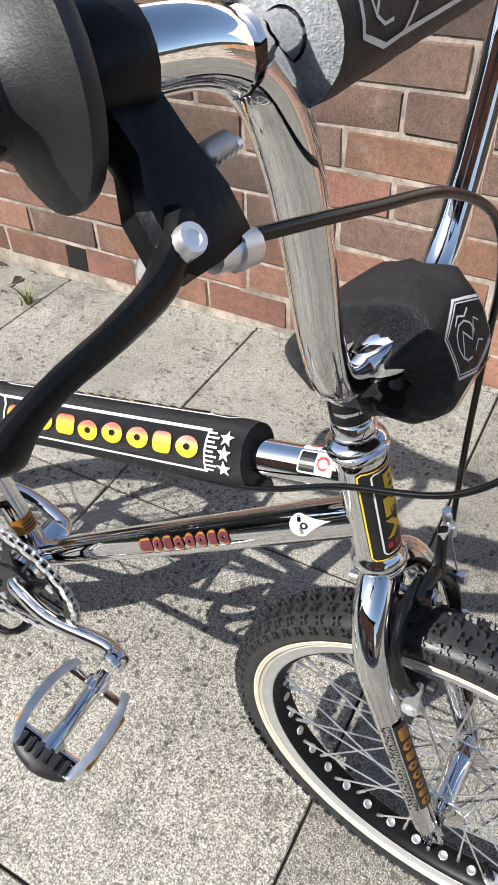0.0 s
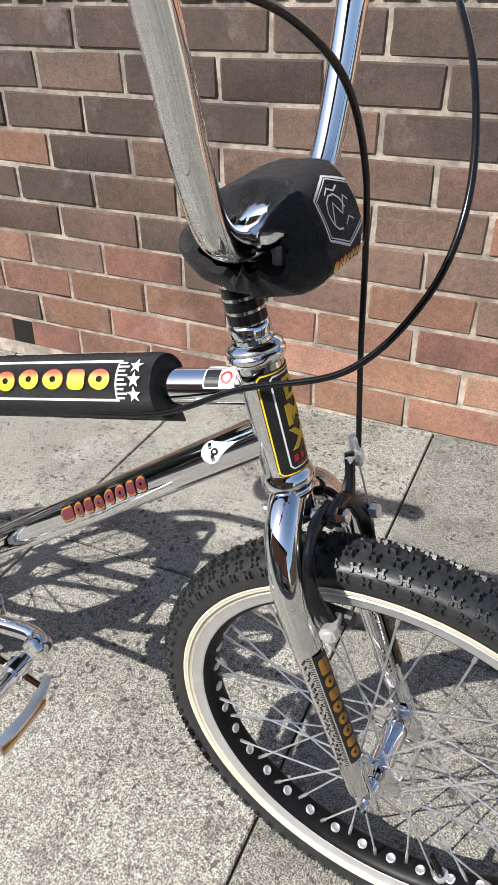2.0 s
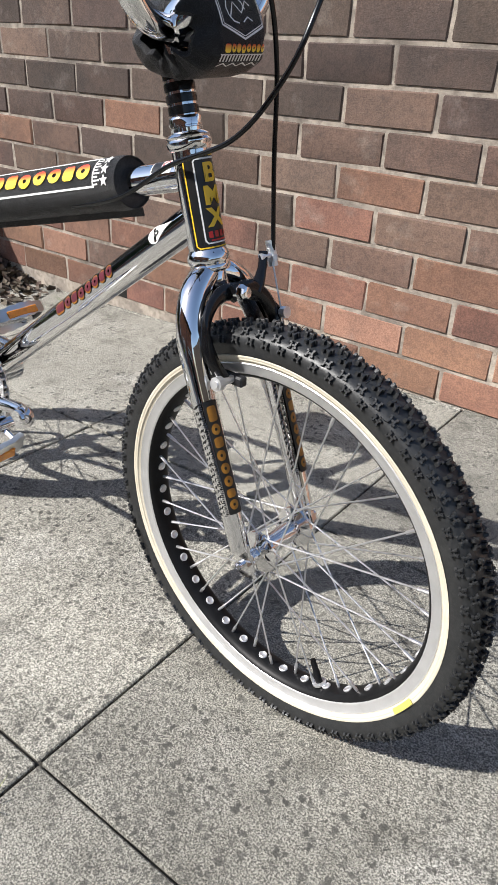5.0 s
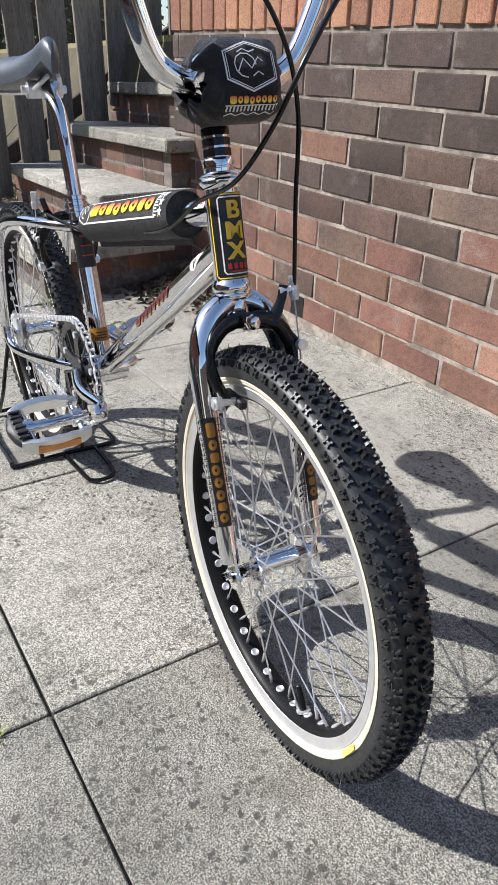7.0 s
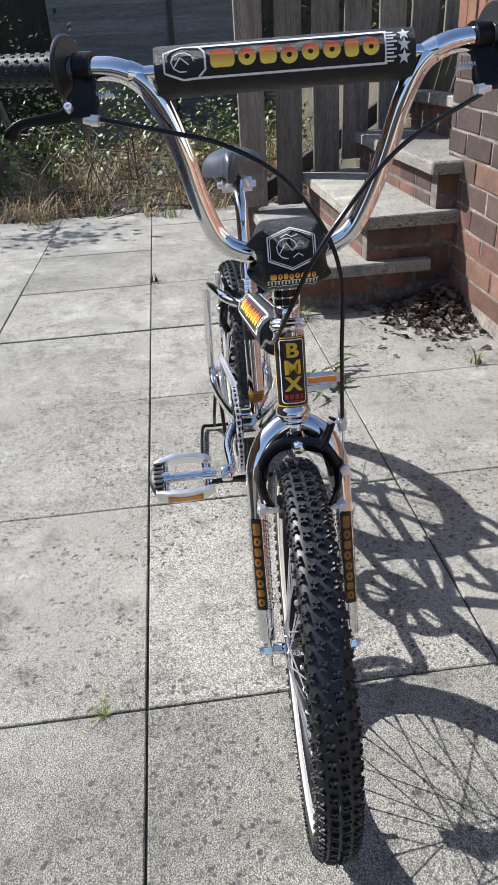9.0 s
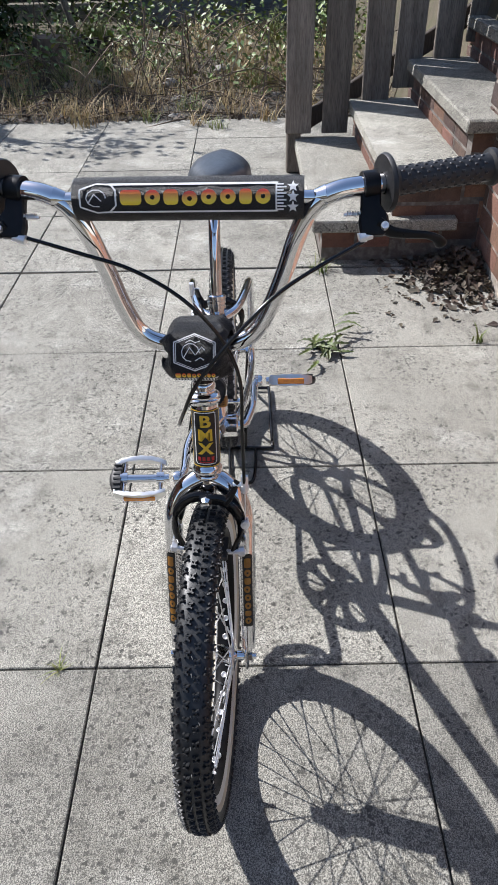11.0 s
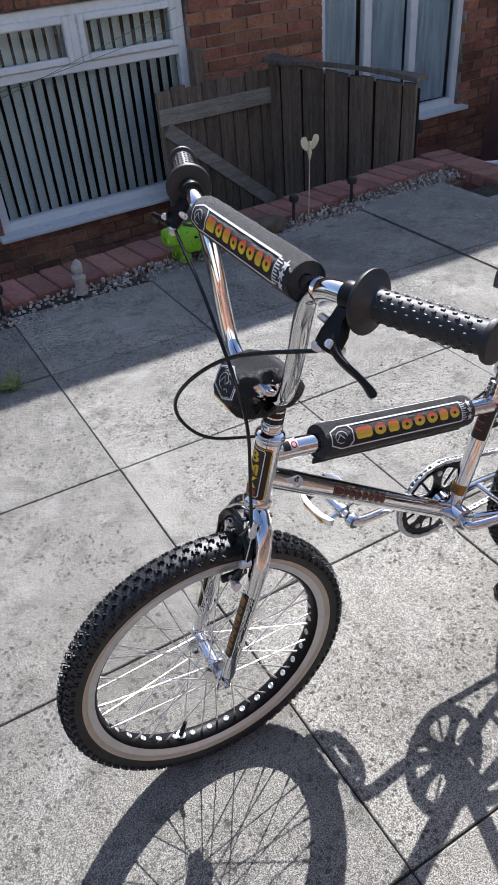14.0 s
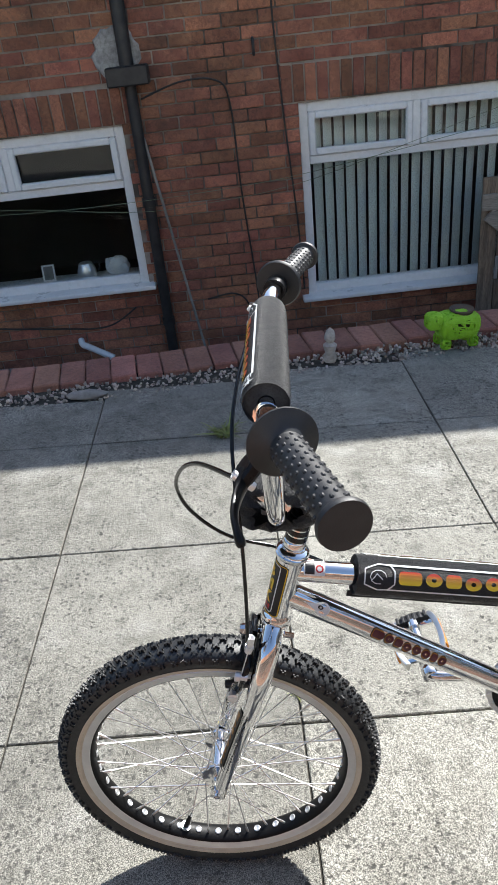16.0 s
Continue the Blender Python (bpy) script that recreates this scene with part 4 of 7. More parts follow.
def on_section(d):
    """The point of the cover's outline d along it, and the way out of it there."""
    i = max(k for k in range(len(arc) - 1) if arc[k] <= d)
    e = SECT[i + 1] - SECT[i]
    return SECT[i] + e * ((d - arc[i]) / (arc[i + 1] - arc[i])), V(e.z, 0, -e.x).normalized() * -1


b = B()
outer, inner = [], []
ring = SECT[:-1]
for y in [-0.040 + 0.081 * (0.5 - 0.5 * math.cos(math.pi * k / 20)) for k in range(21)]:
    e = max(0.0, (abs(y - 0.001) - 0.025) / 0.016)
    ro_, ri_ = [], []
    for n, p in enumerate(ring):
        d = p - SPC
        t = math.atan2(d.z, d.x)
        back = 0.5 - 0.5 * math.cos(t)
        q = 1.0 - (0.36 + 0.08 * back) * e ** 1.8 + 0.075 * e * math.sin(11 * t + y * 90 + 2 * math.sin(3 * t)) + 0.22 * e * noise.noise(V(math.cos(t) * 4, math.sin(t) * 4, y * 55)) + 0.05 * e * noise.noise(V(math.cos(t) * 11, math.sin(t) * 11, y * 120)) + 0.028 * noise.noise(V(d.x * 34, d.z * 34, y * 30))
        yy = y + 0.012 * e * noise.noise(V(math.cos(t) * 2.4, math.sin(t) * 2.4, 7 + y * 10))
        ro_.append(b.verts.new(SPC + V(d.x * q, yy, d.z * q)))
        ri_.append(b.verts.new(SPC + V(d.x * (q - 0.10), yy * 0.96, d.z * (q - 0.12))))
    outer.append(ro_)
    inner.append(ri_)
N = len(ring)
for rows in (outer, inner):
    for a, c in zip(rows, rows[1:]):
        for j in range(N):
            b.faces.new((a[j], a[(j + 1) % N], c[(j + 1) % N], c[j]))
for i in (0, -1):
    for j in range(N):
        b.faces.new((outer[i][j], outer[i][(j + 1) % N], inner[i][(j + 1) % N], inner[i][j]))
stem_pad = sp("stem_pad", b, CRUMPLED, BIKE, "black gathered cover round the handlebar stem", 48)
HEXM = arc[10]


class Flat:
    """Lays a print on the front of the stem cover; y up from the badge's middle."""
    def at(self, x, y, lift=0.0):
        p, n = on_section(max(0.001, HEXM - y))
        e = max(0.0, (abs(x) - 0.025) / 0.016)
        d = p - SPC
        d = d * (1.0 + 0.028 * noise.noise(V(d.x * 34, d.z * 34, x * 30)) - 0.27 * e ** 1.6)
        return STEER @ (SPC + d + n * (0.0012 + lift) + V(0, x, 0))


f = Flat()
b = B()
stroke(b, f, hexagon(0.003, 0, 0.0255, 0.0225), 0.0016, 0.0004, True)
stroke(b, f, hexagon(0.003, 0, 0.0232, 0.0204), 0.0008, 0.0004, True)
stroke(b, f, [(0.011 * math.cos(q * 0.6) - 0.002, 0.011 * math.sin(q * 0.6)) for q in range(9)], 0.0012, 0.0004)
stroke(b, f, [(-0.011, -0.007), (-0.003, 0.006), (0.004, -0.003), (0.012, 0.007), (0.016, 0.003)], 0.0012, 0.0004)
stroke(b, f, [(-0.008, 0.012), (-0.002, 0.015), (0.004, 0.012), (0.010, 0.014)], 0.0012, 0.0004)
stroke(b, f, [(0.004, -0.010), (0.010, -0.006), (0.015, -0.009)], 0.0012, 0.0004)
for k in range(15):
    stroke(b, f, [(-0.024 + k * 0.0038, -0.0395), (-0.024 + k * 0.0038, -0.0340)], 0.0018, 0.0004)
stroke(b, f, [(-0.026, -0.0337), (0.031, -0.0337)], 0.001, 0.0004)
stroke(b, f, [(-0.025 + k * 0.0062, -0.0445 + (0.0032 if k % 2 else 0)) for k in range(10)], 0.0014, 0.0004)
part("print", b, INK_WHITE, stem_pad, "white printed badge and comb", 0)
b = B()
brand_row(b, f, -0.022, 0.028, -0.0320, -0.0258, 0.0006)
part("brand_print", b, INK_FADE, stem_pad, "small yellow and red brand shapes", 0)

# grips, levers
def plate(b, o, u, v, outline, n, th):
    """A flat piece with rounded edges: an outline on u and v, th thick along n."""
    o, u, v, n = Vector(o), Vector(u), Vector(v), Vector(n).normalized()
    mid = sum((Vector(p) for p in outline), Vector((0, 0))) / len(outline)
    rows = []
    for k, z in ((0.84, -0.5), (1.0, -0.28), (1.0, 0.28), (0.84, 0.5)):
        rows.append([b.verts.new(o + u * (mid.x + (p[0] - mid.x) * k) + v * (mid.y + (p[1] - mid.y) * k) + n * (z * th)) for p in outline])
    for a, c in zip(rows, rows[1:]):
        for j in range(len(outline)):
            b.faces.new((a[j], a[(j + 1) % len(outline)], c[(j + 1) % len(outline)], c[j]))
    b.faces.new(rows[0])
    b.faces.new(rows[-1])


for s in (-1, 1):
    g0, g1 = V(-0.1215, s * 0.212, 0.9550), V(-0.164, s * 0.341, 0.9590)
    ga = (g1 - g0).normalized()
    b = B()
    lathe(b, [(0.0115, -0.004), (0.030, -0.0035), (0.0315, -0.001), (0.0315, 0.0015), (0.029, 0.003), (0.019, 0.007), (0.0152, 0.012), (0.0150, 0.118), (0.0156, 0.122), (0.0200, 0.124), (0.0208, 0.127), (0.0200, 0.130), (0.0, 0.131)], along(g0, ga), 30)
    m = along(g0, ga)
    for i in range(18):
        for j in range(18):
            if (i + j) % 2:
                continue
            t = 2 * math.pi * j / 18
            box(b, 0.0040, 0.0034, 0.0046, m @ Matrix.Rotation(t, 4, "Z") @ Matrix.Translation((0.0142, 0, 0.016 + i * 0.0057)), 0.0010)
    sp("grip", b, GRIPM, BIKE, "black rubber flanged mushroom grip")
    c = V(-0.117, s * 0.194, 0.9543)
    b = B()
    lathe(b, [(0.0112, -0.0085), (0.0150, -0.0085), (0.0155, -0.006), (0.0155, 0.006), (0.0150, 0.0085), (0.0112, 0.0085)], along(c, (-0.22, s, 0.03)), 20)
    U = V(0.034, 0.0, -0.042).normalized()
    W = U.cross(V(0, 1, 0))
    plate(b, c + V(0.004, 0, -0.006), U, V(0, s, 0), [(-0.004, -0.010), (-0.006, 0.000), (-0.004, 0.011), (0.016, 0.012), (0.028, 0.020), (0.042, 0.022), (0.049, 0.015), (0.050, -0.004), (0.048, -0.010), (0.036, -0.012), (0.016, -0.010)], W, 0.0125)
    lever = sp("brake_lever", b, PLASTIC, BIKE, "black plastic brake lever")
    b = B()
    blade_path = smooth_path([(-0.089, s * 0.203, 0.921), (-0.084, s * 0.218, 0.914), (-0.081, s * 0.238, 0.9125), (-0.081, s * 0.257, 0.911), (-0.084, s * 0.269, 0.905), (-0.087, s * 0.275, 0.897)], 4)
    tube(b, blade_path, [0.0098, 0.0095, 0.0088, 0.0080, 0.0074, 0.0068, 0.0063, 0.0060, 0.0057, 0.0054, 0.0052, 0.0050, 0.0049, 0.0049, 0.0050, 0.0053, 0.0058, 0.0064, 0.0068, 0.0066, 0.0050], 12, True, 0.62, up=(0.35, 0, 1))
    part("lever_blade", steer(b), PLASTIC, lever)
    b = B()
    a0, a1 = V(-0.084, s * 0.197, 0.911), V(-0.081, s * 0.183, 0.908)
    tube(b, [a0, a0.lerp(a1, 0.5), a0.lerp(a1, 0.5), a1], [0.0050, 0.0050, 0.0062, 0.0055], 12)
    part("cable_adjuster", steer(b), STEEL, lever, "silver cable adjuster")
    b = B()
    lathe(b, [(0.0, 0.0105), (0.0022, 0.0105), (0.0024, 0.0112), (0.0040, 0.0112), (0.0044, 0.0100), (0.0044, -0.0100), (0.0040, -0.0112), (0, -0.0112)], along(V(-0.087, s * 0.210, 0.917), W), 14)
    part("pivot_bolt", steer(b), STEEL, lever)
    b = B()
    q = c + U * 0.026 + V(0.004, 0, -0.004)
    tube(b, [q + V(0, s * -0.006, 0), q + V(0.002, s * -0.026, -0.001)], 0.0018, 8)
    for k in range(6):
        lathe(b, [(0.0018, -0.0008), (0.0040, 0), (0.0018, 0.0008)], along(q + V(0.001, s * (-0.010 - 0.0024 * k), 0), (0, 1, 0)), 10)
    part("adjusting_screw", steer(b), STEEL, lever)

# cables
b = B()
cabA = smooth_path([(-0.099, -0.192, 0.907), (-0.084, -0.129, 0.893), (-0.071, -0.068, 0.877), (-0.061, -0.012, 0.844), (-0.060, 0.030, 0.792), (-0.063, 0.051, 0.731), (-0.063, 0.052, 0.649), (-0.061, 0.053, 0.562)], 16)
tube(b, cabA, 0.0024, 12)
part("front_brake_cable", b, CABLE, BIKE, "black front brake cable")
b = B()
cabB = smooth_path([(-0.066, 0.192, 0.908), (-0.025, 0.105, 0.874), (-0.0, 0.050, 0.831), (0.010, 0.005, 0.776), (-0.005, -0.016, 0.724), (-0.049, -0.028, 0.674), (-0.129, -0.027, 0.644), (-0.205, -0.024, 0.606), (-0.32, -0.018, 0.580), (-0.50, -0.018, 0.552), (-0.57, -0.024, 0.552), (-0.635, -0.04, 0.562)], 16)
tube(b, cabB, 0.0024, 12)
part("rear_brake_cable", b, CABLE, BIKE, "black rear brake cable")


def caliper(p, fwd, up, m, name, cable_y):
    """Side-pull brake: two curved black arms, blocks, bolt and cable clamp."""
    P = lambda x, y, z: m @ (Vector(p) + Vector(fwd) * x + V(0, y, 0) + Vector(up) * z)
    b = B()
    rod(b, P(-0.05, 0, 0), P(0.022, 0, 0), 0.0045, 10)
    lathe(b, [(0.0, 0.0285), (0.006, 0.0265), (0.0085, 0.022), (0.0085, 0.014), (0, 0.014)], along(P(0, 0, 0), m.to_3x3() @ Vector(fwd)), 8)
    br = part(name, b, CHROME, BIKE, "side-pull brake bolt and dome nut")
    for s, x in ((-1, 0.006), (1, 0.013)):
        b = B()
        pts = [P(x, s * -0.008, 0.0), P(x, s * 0.016, 0.002), P(x, s * 0.036, -0.010), P(x, s * 0.0475, -0.032), P(x + 0.003, s * 0.047, -0.056), P(x + 0.006, s * 0.038, -0.080)]
        tube(b, smooth_path(pts, 4), [0.0090] * 6 + [0.0080] * 6 + [0.0068] * 9, 12, True, 0.62, up=(0, 0.2, 1))
        if s * cable_y > 0:
            horn = [P(x, cable_y * 0.46, -0.004), P(x + 0.001, cable_y * 0.60, 0.006), P(x + 0.002, cable_y * 0.72, 0.019), P(x + 0.002, cable_y * 0.80, 0.033)]
        else:
            horn = [P(x, s * 0.004, 0.0), P(x + 0.003, cable_y * 0.45, -0.008), P(x + 0.005, cable_y * 0.85, -0.020), P(x + 0.008, cable_y, -0.033)]
        tube(b, smooth_path(horn, 4), [0.0082, 0.008, 0.0075, 0.007, 0.0065, 0.006, 0.0055, 0.0050], 10, True, 0.62)
        part("brake_arm", b, GLOSSBLACK, br, "curved black brake arm")
        b = B()
        box(b, 0.042, 0.010, 0.011, m @ Matrix.Translation(Vector(p) + Vector(fwd) * x + V(0, s * 0.0245, 0) + Vector(up) * -0.081), 0.002)
        part("brake_block", b, GRIPM, br, "black rubber brake block")
        b = B()
        rod(b, P(x + 0.008, s * 0.028, -0.081), P(x + 0.010, s * 0.056, -0.079), 0.0040, 10)
        lathe(b, [(0.0, -0.004), (0.0075, -0.004), (0.0075, 0.004), (0, 0.006)], along(P(x + 0.009, s * 0.050, -0.0795), V(0, s, 0.1)), 8)
        part("block_bolt", b, STEEL, br)
    b = B()
    rod(b, P(0.016, cable_y, 0.042), P(0.016, cable_y, 0.016), 0.0052, 10)
    lathe(b, [(0.0044, -0.003), (0.0062, -0.003), (0.0062, 0.003), (0.0044, 0.003)], along(P(0.016, cable_y, 0.024), m.to_3x3() @ Vector(up)), 8)
    rod(b, P(0.016, cable_y, 0.016), P(0.019, cable_y, -0.050), 0.0009, 6)
    lathe(b, [(0, -0.010), (0.0045, -0.010), (0.0045, 0.0), (0.0065, 0.0), (0.0065, 0.007), (0, 0.008)], along(P(0.019, cable_y, -0.033), m.to_3x3() @ Vector(fwd)), 8)
    rod(b, P(0.015, cable_y * 0.70, 0.028), P(0.016, cable_y * 1.08, 0.028), 0.0036, 10)
    part("cable_clamp", b, STEEL, br)


caliper(V(-0.0758, 0, 0.5257), (0.9754, 0, 0.2205), AX, FSTEER, "front_brake", 0.056)
caliper((-0.628, 0, 0.550), (-1, 0, 0.10), (0.10, 0, 1), Matrix.Identity(4), "rear_brake", -0.052)

# ---- materials of the place ----
def slab_mat(name, k, grime):
    """Worn concrete: pale and dark patches, sandy grain, pits and round lichen spots; k the tone, grime how much of it is fouled."""
    t = lambda r, g, b: (r * k, g * k, b * k)
    g = grime
    return mat(name, t(0.425, 0.408, 0.350), t(0.262, 0.250, 0.212), rough=0.85, rough2=0.95, scale=2.6, ramp=(0.34, 0.72), c3=(0.150, 0.142, 0.118), scale3=13, amount3=0.60 + 0.1 * g, ramp3=(0.53 - 0.03 * g, 0.68), bump=0.3, bscale=470, rand=("object", 0.10), detail=10.0, bump2=0.25, bscale2=110, fine=0.74, fscale=430,
               layers=((t(0.64, 0.62, 0.56), 5.0, 0.55, 0.70, 0.45), ((0.165, 0.155, 0.130), 1.7, 0.54 - 0.04 * g, 0.70, 0.42)),
               spots=(((0.12, 0.115, 0.10), 400, 0.44, 0.16 - 0.06 * g, 0.40), ((0.058, 0.056, 0.049), 78, 0.44, 0.37 - 0.07 * g, 0.52), ((0.070, 0.067, 0.058), 178, 0.47, 0.30 - 0.06 * g, 0.52)))


SLAB = slab_mat("concrete_slab", 1.16, 0.0)
SLAB_FOUL = slab_mat("fouled_concrete_slab", 0.89, 0.8)
SOIL = mat("dark_soil", (0.020, 0.018, 0.014), (0.045, 0.040, 0.031), rough=0.95, scale=7, c3=(0.12, 0.108, 0.085), scale3=40, amount3=0.45, bump=0.6, bscale=80)
GARDEN = mat("garden_earth", (0.07, 0.058, 0.04), (0.12, 0.10, 0.065), rough=0.95, scale=3, c3=(0.05, 0.07, 0.02), scale3=14, amount3=0.5, bump=0.7, bscale=50)
MORTAR = mat("pale_mortar", (0.54, 0.47, 0.39), (0.22, 0.188, 0.156), dusty=1.0, rough=0.95, scale=9, c3=(0.12, 0.10, 0.085), scale3=50, amount3=0.6, bump=0.5, bscale=300)
MORTAR3 = mat("sooty_mortar", (0.42, 0.37, 0.32), (0.085, 0.070, 0.060), rough=0.95, scale=1.6, ramp=(0.42, 0.58), c3=(0.30, 0.27, 0.23), scale3=16, amount3=0.5, bump=0.5, bscale=250)
MORTAR2 = mat("grey_mortar", (0.17, 0.15, 0.13), (0.11, 0.095, 0.083), rough=0.95, scale=12, c3=(0.36, 0.33, 0.3), scale3=40, amount3=0.5, bump=0.5, bscale=250)


def brick_mat(name, c1, c2, c3, who="object", a3=0.6, grain=0.2, vary=0.24, layers=()):
    return mat(name, c1, c2, rough=0.82, rough2=0.93, scale=7, c3=c3, scale3=60, amount3=a3, bump=0.4, bscale=420, rand=(who, vary, 0.010), bump2=0.14, bscale2=60, fine=grain, fscale=260, layers=layers, dusty=1.0)


BLOOM = (((0.42, 0.36, 0.31), 11.0, 0.58, 0.74, 0.34), ((0.05, 0.04, 0.036), 4.2, 0.52, 0.70, 0.55))     # salt bloom and soot
BR_DARK = brick_mat("dark_purple_brick", (0.135, 0.086, 0.067), (0.200, 0.124, 0.093), (0.052, 0.041, 0.038), a3=0.38, grain=0.24, layers=BLOOM)
BR_SOOT = brick_mat("sooty_brick", (0.088, 0.062, 0.051), (0.135, 0.090, 0.070), (0.046, 0.036, 0.032), a3=0.38, grain=0.24, layers=BLOOM)
BR_RED = brick_mat("red_brown_brick", (0.225, 0.115, 0.080), (0.300, 0.154, 0.103), (0.115, 0.066, 0.051), a3=0.38, grain=0.24, layers=BLOOM)
BR_TAN = brick_mat("orange_brown_brick", (0.370, 0.212, 0.140), (0.285, 0.160, 0.108), (0.14, 0.085, 0.063), a3=0.38, grain=0.24, layers=BLOOM)
BR_TOP = brick_mat("orange_brick", (0.55, 0.285, 0.170), (0.46, 0.225, 0.132), (0.33, 0.15, 0.095), grain=0.3)
SOOT = (((0.055, 0.040, 0.034), 2.2, 0.52, 0.70, 0.50), ((0.60, 0.32, 0.19), 17.0, 0.60, 0.76, 0.5))
BR_HOUSE = brick_mat("house_brick", (0.34, 0.136, 0.084), (0.50, 0.220, 0.132), (0.130, 0.068, 0.054), "object", 0.6, 0.35, 0.36, SOOT)
BR_HOUSE2 = brick_mat("house_brick_joined", (0.34, 0.136, 0.084), (0.50, 0.220, 0.132), (0.130, 0.068, 0.054), "island", 0.6, 0.35, 0.36, SOOT)
BR_EDGE = brick_mat("paver_brick", (0.41, 0.20, 0.150), (0.31, 0.145, 0.105), (0.17, 0.09, 0.075))
WOOD = mat("grey_weathered_timber", (0.245, 0.212, 0.178), (0.145, 0.124, 0.102), rough=0.85, rough2=0.95, scale=5, c3=(0.04, 0.033, 0.028), scale3=40, amount3=0.6, bump=0.4, bscale=120, stretch=(6, 6, 0.5), rand=("object", 0.2))
WOODBROWN = mat("brown_fence_timber", (0.27, 0.205, 0.148), (0.150, 0.112, 0.082), rough=0.85, rough2=0.95, scale=5, c3=(0.05, 0.04, 0.03), scale3=40, amount3=0.6, bump=0.4, bscale=120, stretch=(6, 6, 0.5), rand=("object", 0.25))
WOODPALE = mat("bleached_timber", (0.46, 0.41, 0.345), (0.29, 0.255, 0.215), rough=0.85, rough2=0.95, scale=5, c3=(0.12, 0.10, 0.08), scale3=40, amount3=0.6, bump=0.4, bscale=120, stretch=(0.6, 6, 6), rand=("object", 0.12))
WOODDARK = mat("dark_timber", (0.075, 0.058, 0.045), (0.045, 0.036, 0.030), rough=0.85, rough2=0.95, scale=5, c3=(0.02, 0.017, 0.015), scale3=40, amount3=0.6, bump=0.4, bscale=120, stretch=(6, 6, 0.5), rand=("object", 0.2))
UPVC = mat("white_upvc", (0.87, 0.87, 0.86), (0.82, 0.82, 0.81), rough=0.25, rough2=0.35, scale=3, c3=(0.6, 0.6, 0.58), scale3=30, amount3=0.25)
BLIND = mat("pale_blind", (0.90, 0.94, 0.89), (0.86, 0.90, 0.85), rough=0.8, scale=6, rand=("object", 0.06))
CURTAIN = mat("blue_grey_curtain", (0.72, 0.79, 0.84), (0.46, 0.54, 0.60), rough=0.85, scale=7, stretch=(4, 4, 0.4), bump=0.2, bscale=40)
# Room walls near black: the unlit interior is put into their colour.
ROOM = mat("darkened_room_wall", (0.075, 0.070, 0.062), (0.055, 0.050, 0.045), rough=0.9, scale=2)
GLASS = glass("window_glass", (0.93, 0.97, 0.96))
PEBBLE = mat("pebble", (0.46, 0.39, 0.32), (0.28, 0.24, 0.21), rough=0.75, scale=20, rand=("island", 0.55, 0.03), c3=(0.5, 0.46, 0.42), scale3=120, amount3=0.3)
LEAF = mat("bramble_leaf", (0.09, 0.14, 0.025), (0.14, 0.19, 0.035), rough=0.5, scale=9, rand=("island", 0.45, 0.03))
WEED = mat("toothed_weed_leaf", (0.055, 0.082, 0.020), (0.105, 0.125, 0.035), rough=0.5, scale=40, rand=("object", 0.35))
LEAFDARK = mat("conifer_leaf", (0.024, 0.041, 0.014), (0.043, 0.065, 0.023), rough=0.75, spec=0.2, scale=5, rand=("island", 0.4, 0.02))
DRY = mat("dry_grass", (0.50, 0.39, 0.21), (0.36, 0.27, 0.13), rough=0.7, scale=6, rand=("island", 0.35, 0.02))
GREENGRASS = mat("green_grass", (0.13, 0.17, 0.04), (0.20, 0.22, 0.06), rough=0.6, scale=9, rand=("island", 0.4, 0.03))
DEADLEAF = mat("dead_leaf", (0.105, 0.078, 0.053), (0.055, 0.042, 0.032), rough=0.8, scale=15, rand=("island", 0.5, 0.03))
TWIG = mat("twig_bark", (0.16, 0.12, 0.085), (0.09, 0.068, 0.05), rough=0.85, scale=20, rand=("island", 0.4))
STONE = mat("garden_stone", (0.34, 0.32, 0.29), (0.22, 0.21, 0.19), rough=0.85, scale=6, c3=(0.12, 0.12, 0.1), scale3=40, amount3=0.5, bump=0.4, bscale=90)
BOUNCEWALL = mat("pale_bounce_wall", (0.62, 0.60, 0.55), (0.54, 0.52, 0.47), rough=0.9, scale=2, bump=0.2, bscale=60)
CEMENT = mat("grey_cement", (0.44, 0.43, 0.41), (0.26, 0.25, 0.235), rough=0.92, scale=14, c3=(0.13, 0.12, 0.11), scale3=45, amount3=0.6, bump=0.4, bscale=120)
LAWN = mat("dry_lawn", (0.20, 0.19, 0.085), (0.27, 0.24, 0.12), rough=0.95, scale=5, c3=(0.10, 0.12, 0.04), scale3=30, amount3=0.5, bump=0.6, bscale=60)
CREAM = mat("cream_paint", (0.72, 0.66, 0.46), (0.62, 0.56, 0.38), rough=0.5, scale=12)
BAG = mat("grey_plastic_sack", (0.40, 0.41, 0.43), (0.30, 0.31, 0.33), rough=0.35, rough2=0.5, scale=5, c3=(0.2, 0.2, 0.21), scale3=30, amount3=0.4, bump=0.4, bscale=40)
DARKMETAL = mat("black_pipe_paint", (0.014, 0.014, 0.015), (0.03, 0.028, 0.027), rough=0.4, rough2=0.6, scale=14, bump=0.1, bscale=150)
LINEGREEN = mat("green_cord", (0.20, 0.26, 0.17), (0.16, 0.21, 0.14), rough=0.6, scale=30)
LIME = mat("lime_plastic", (0.30, 0.62, 0.03), (0.24, 0.52, 0.02), rough=0.45, scale=20)
STATUE = mat("pale_stoneware", (0.50, 0.46, 0.40), (0.38, 0.35, 0.31), rough=0.8, scale=20, c3=(0.2, 0.18, 0.16), scale3=80, amount3=0.4)
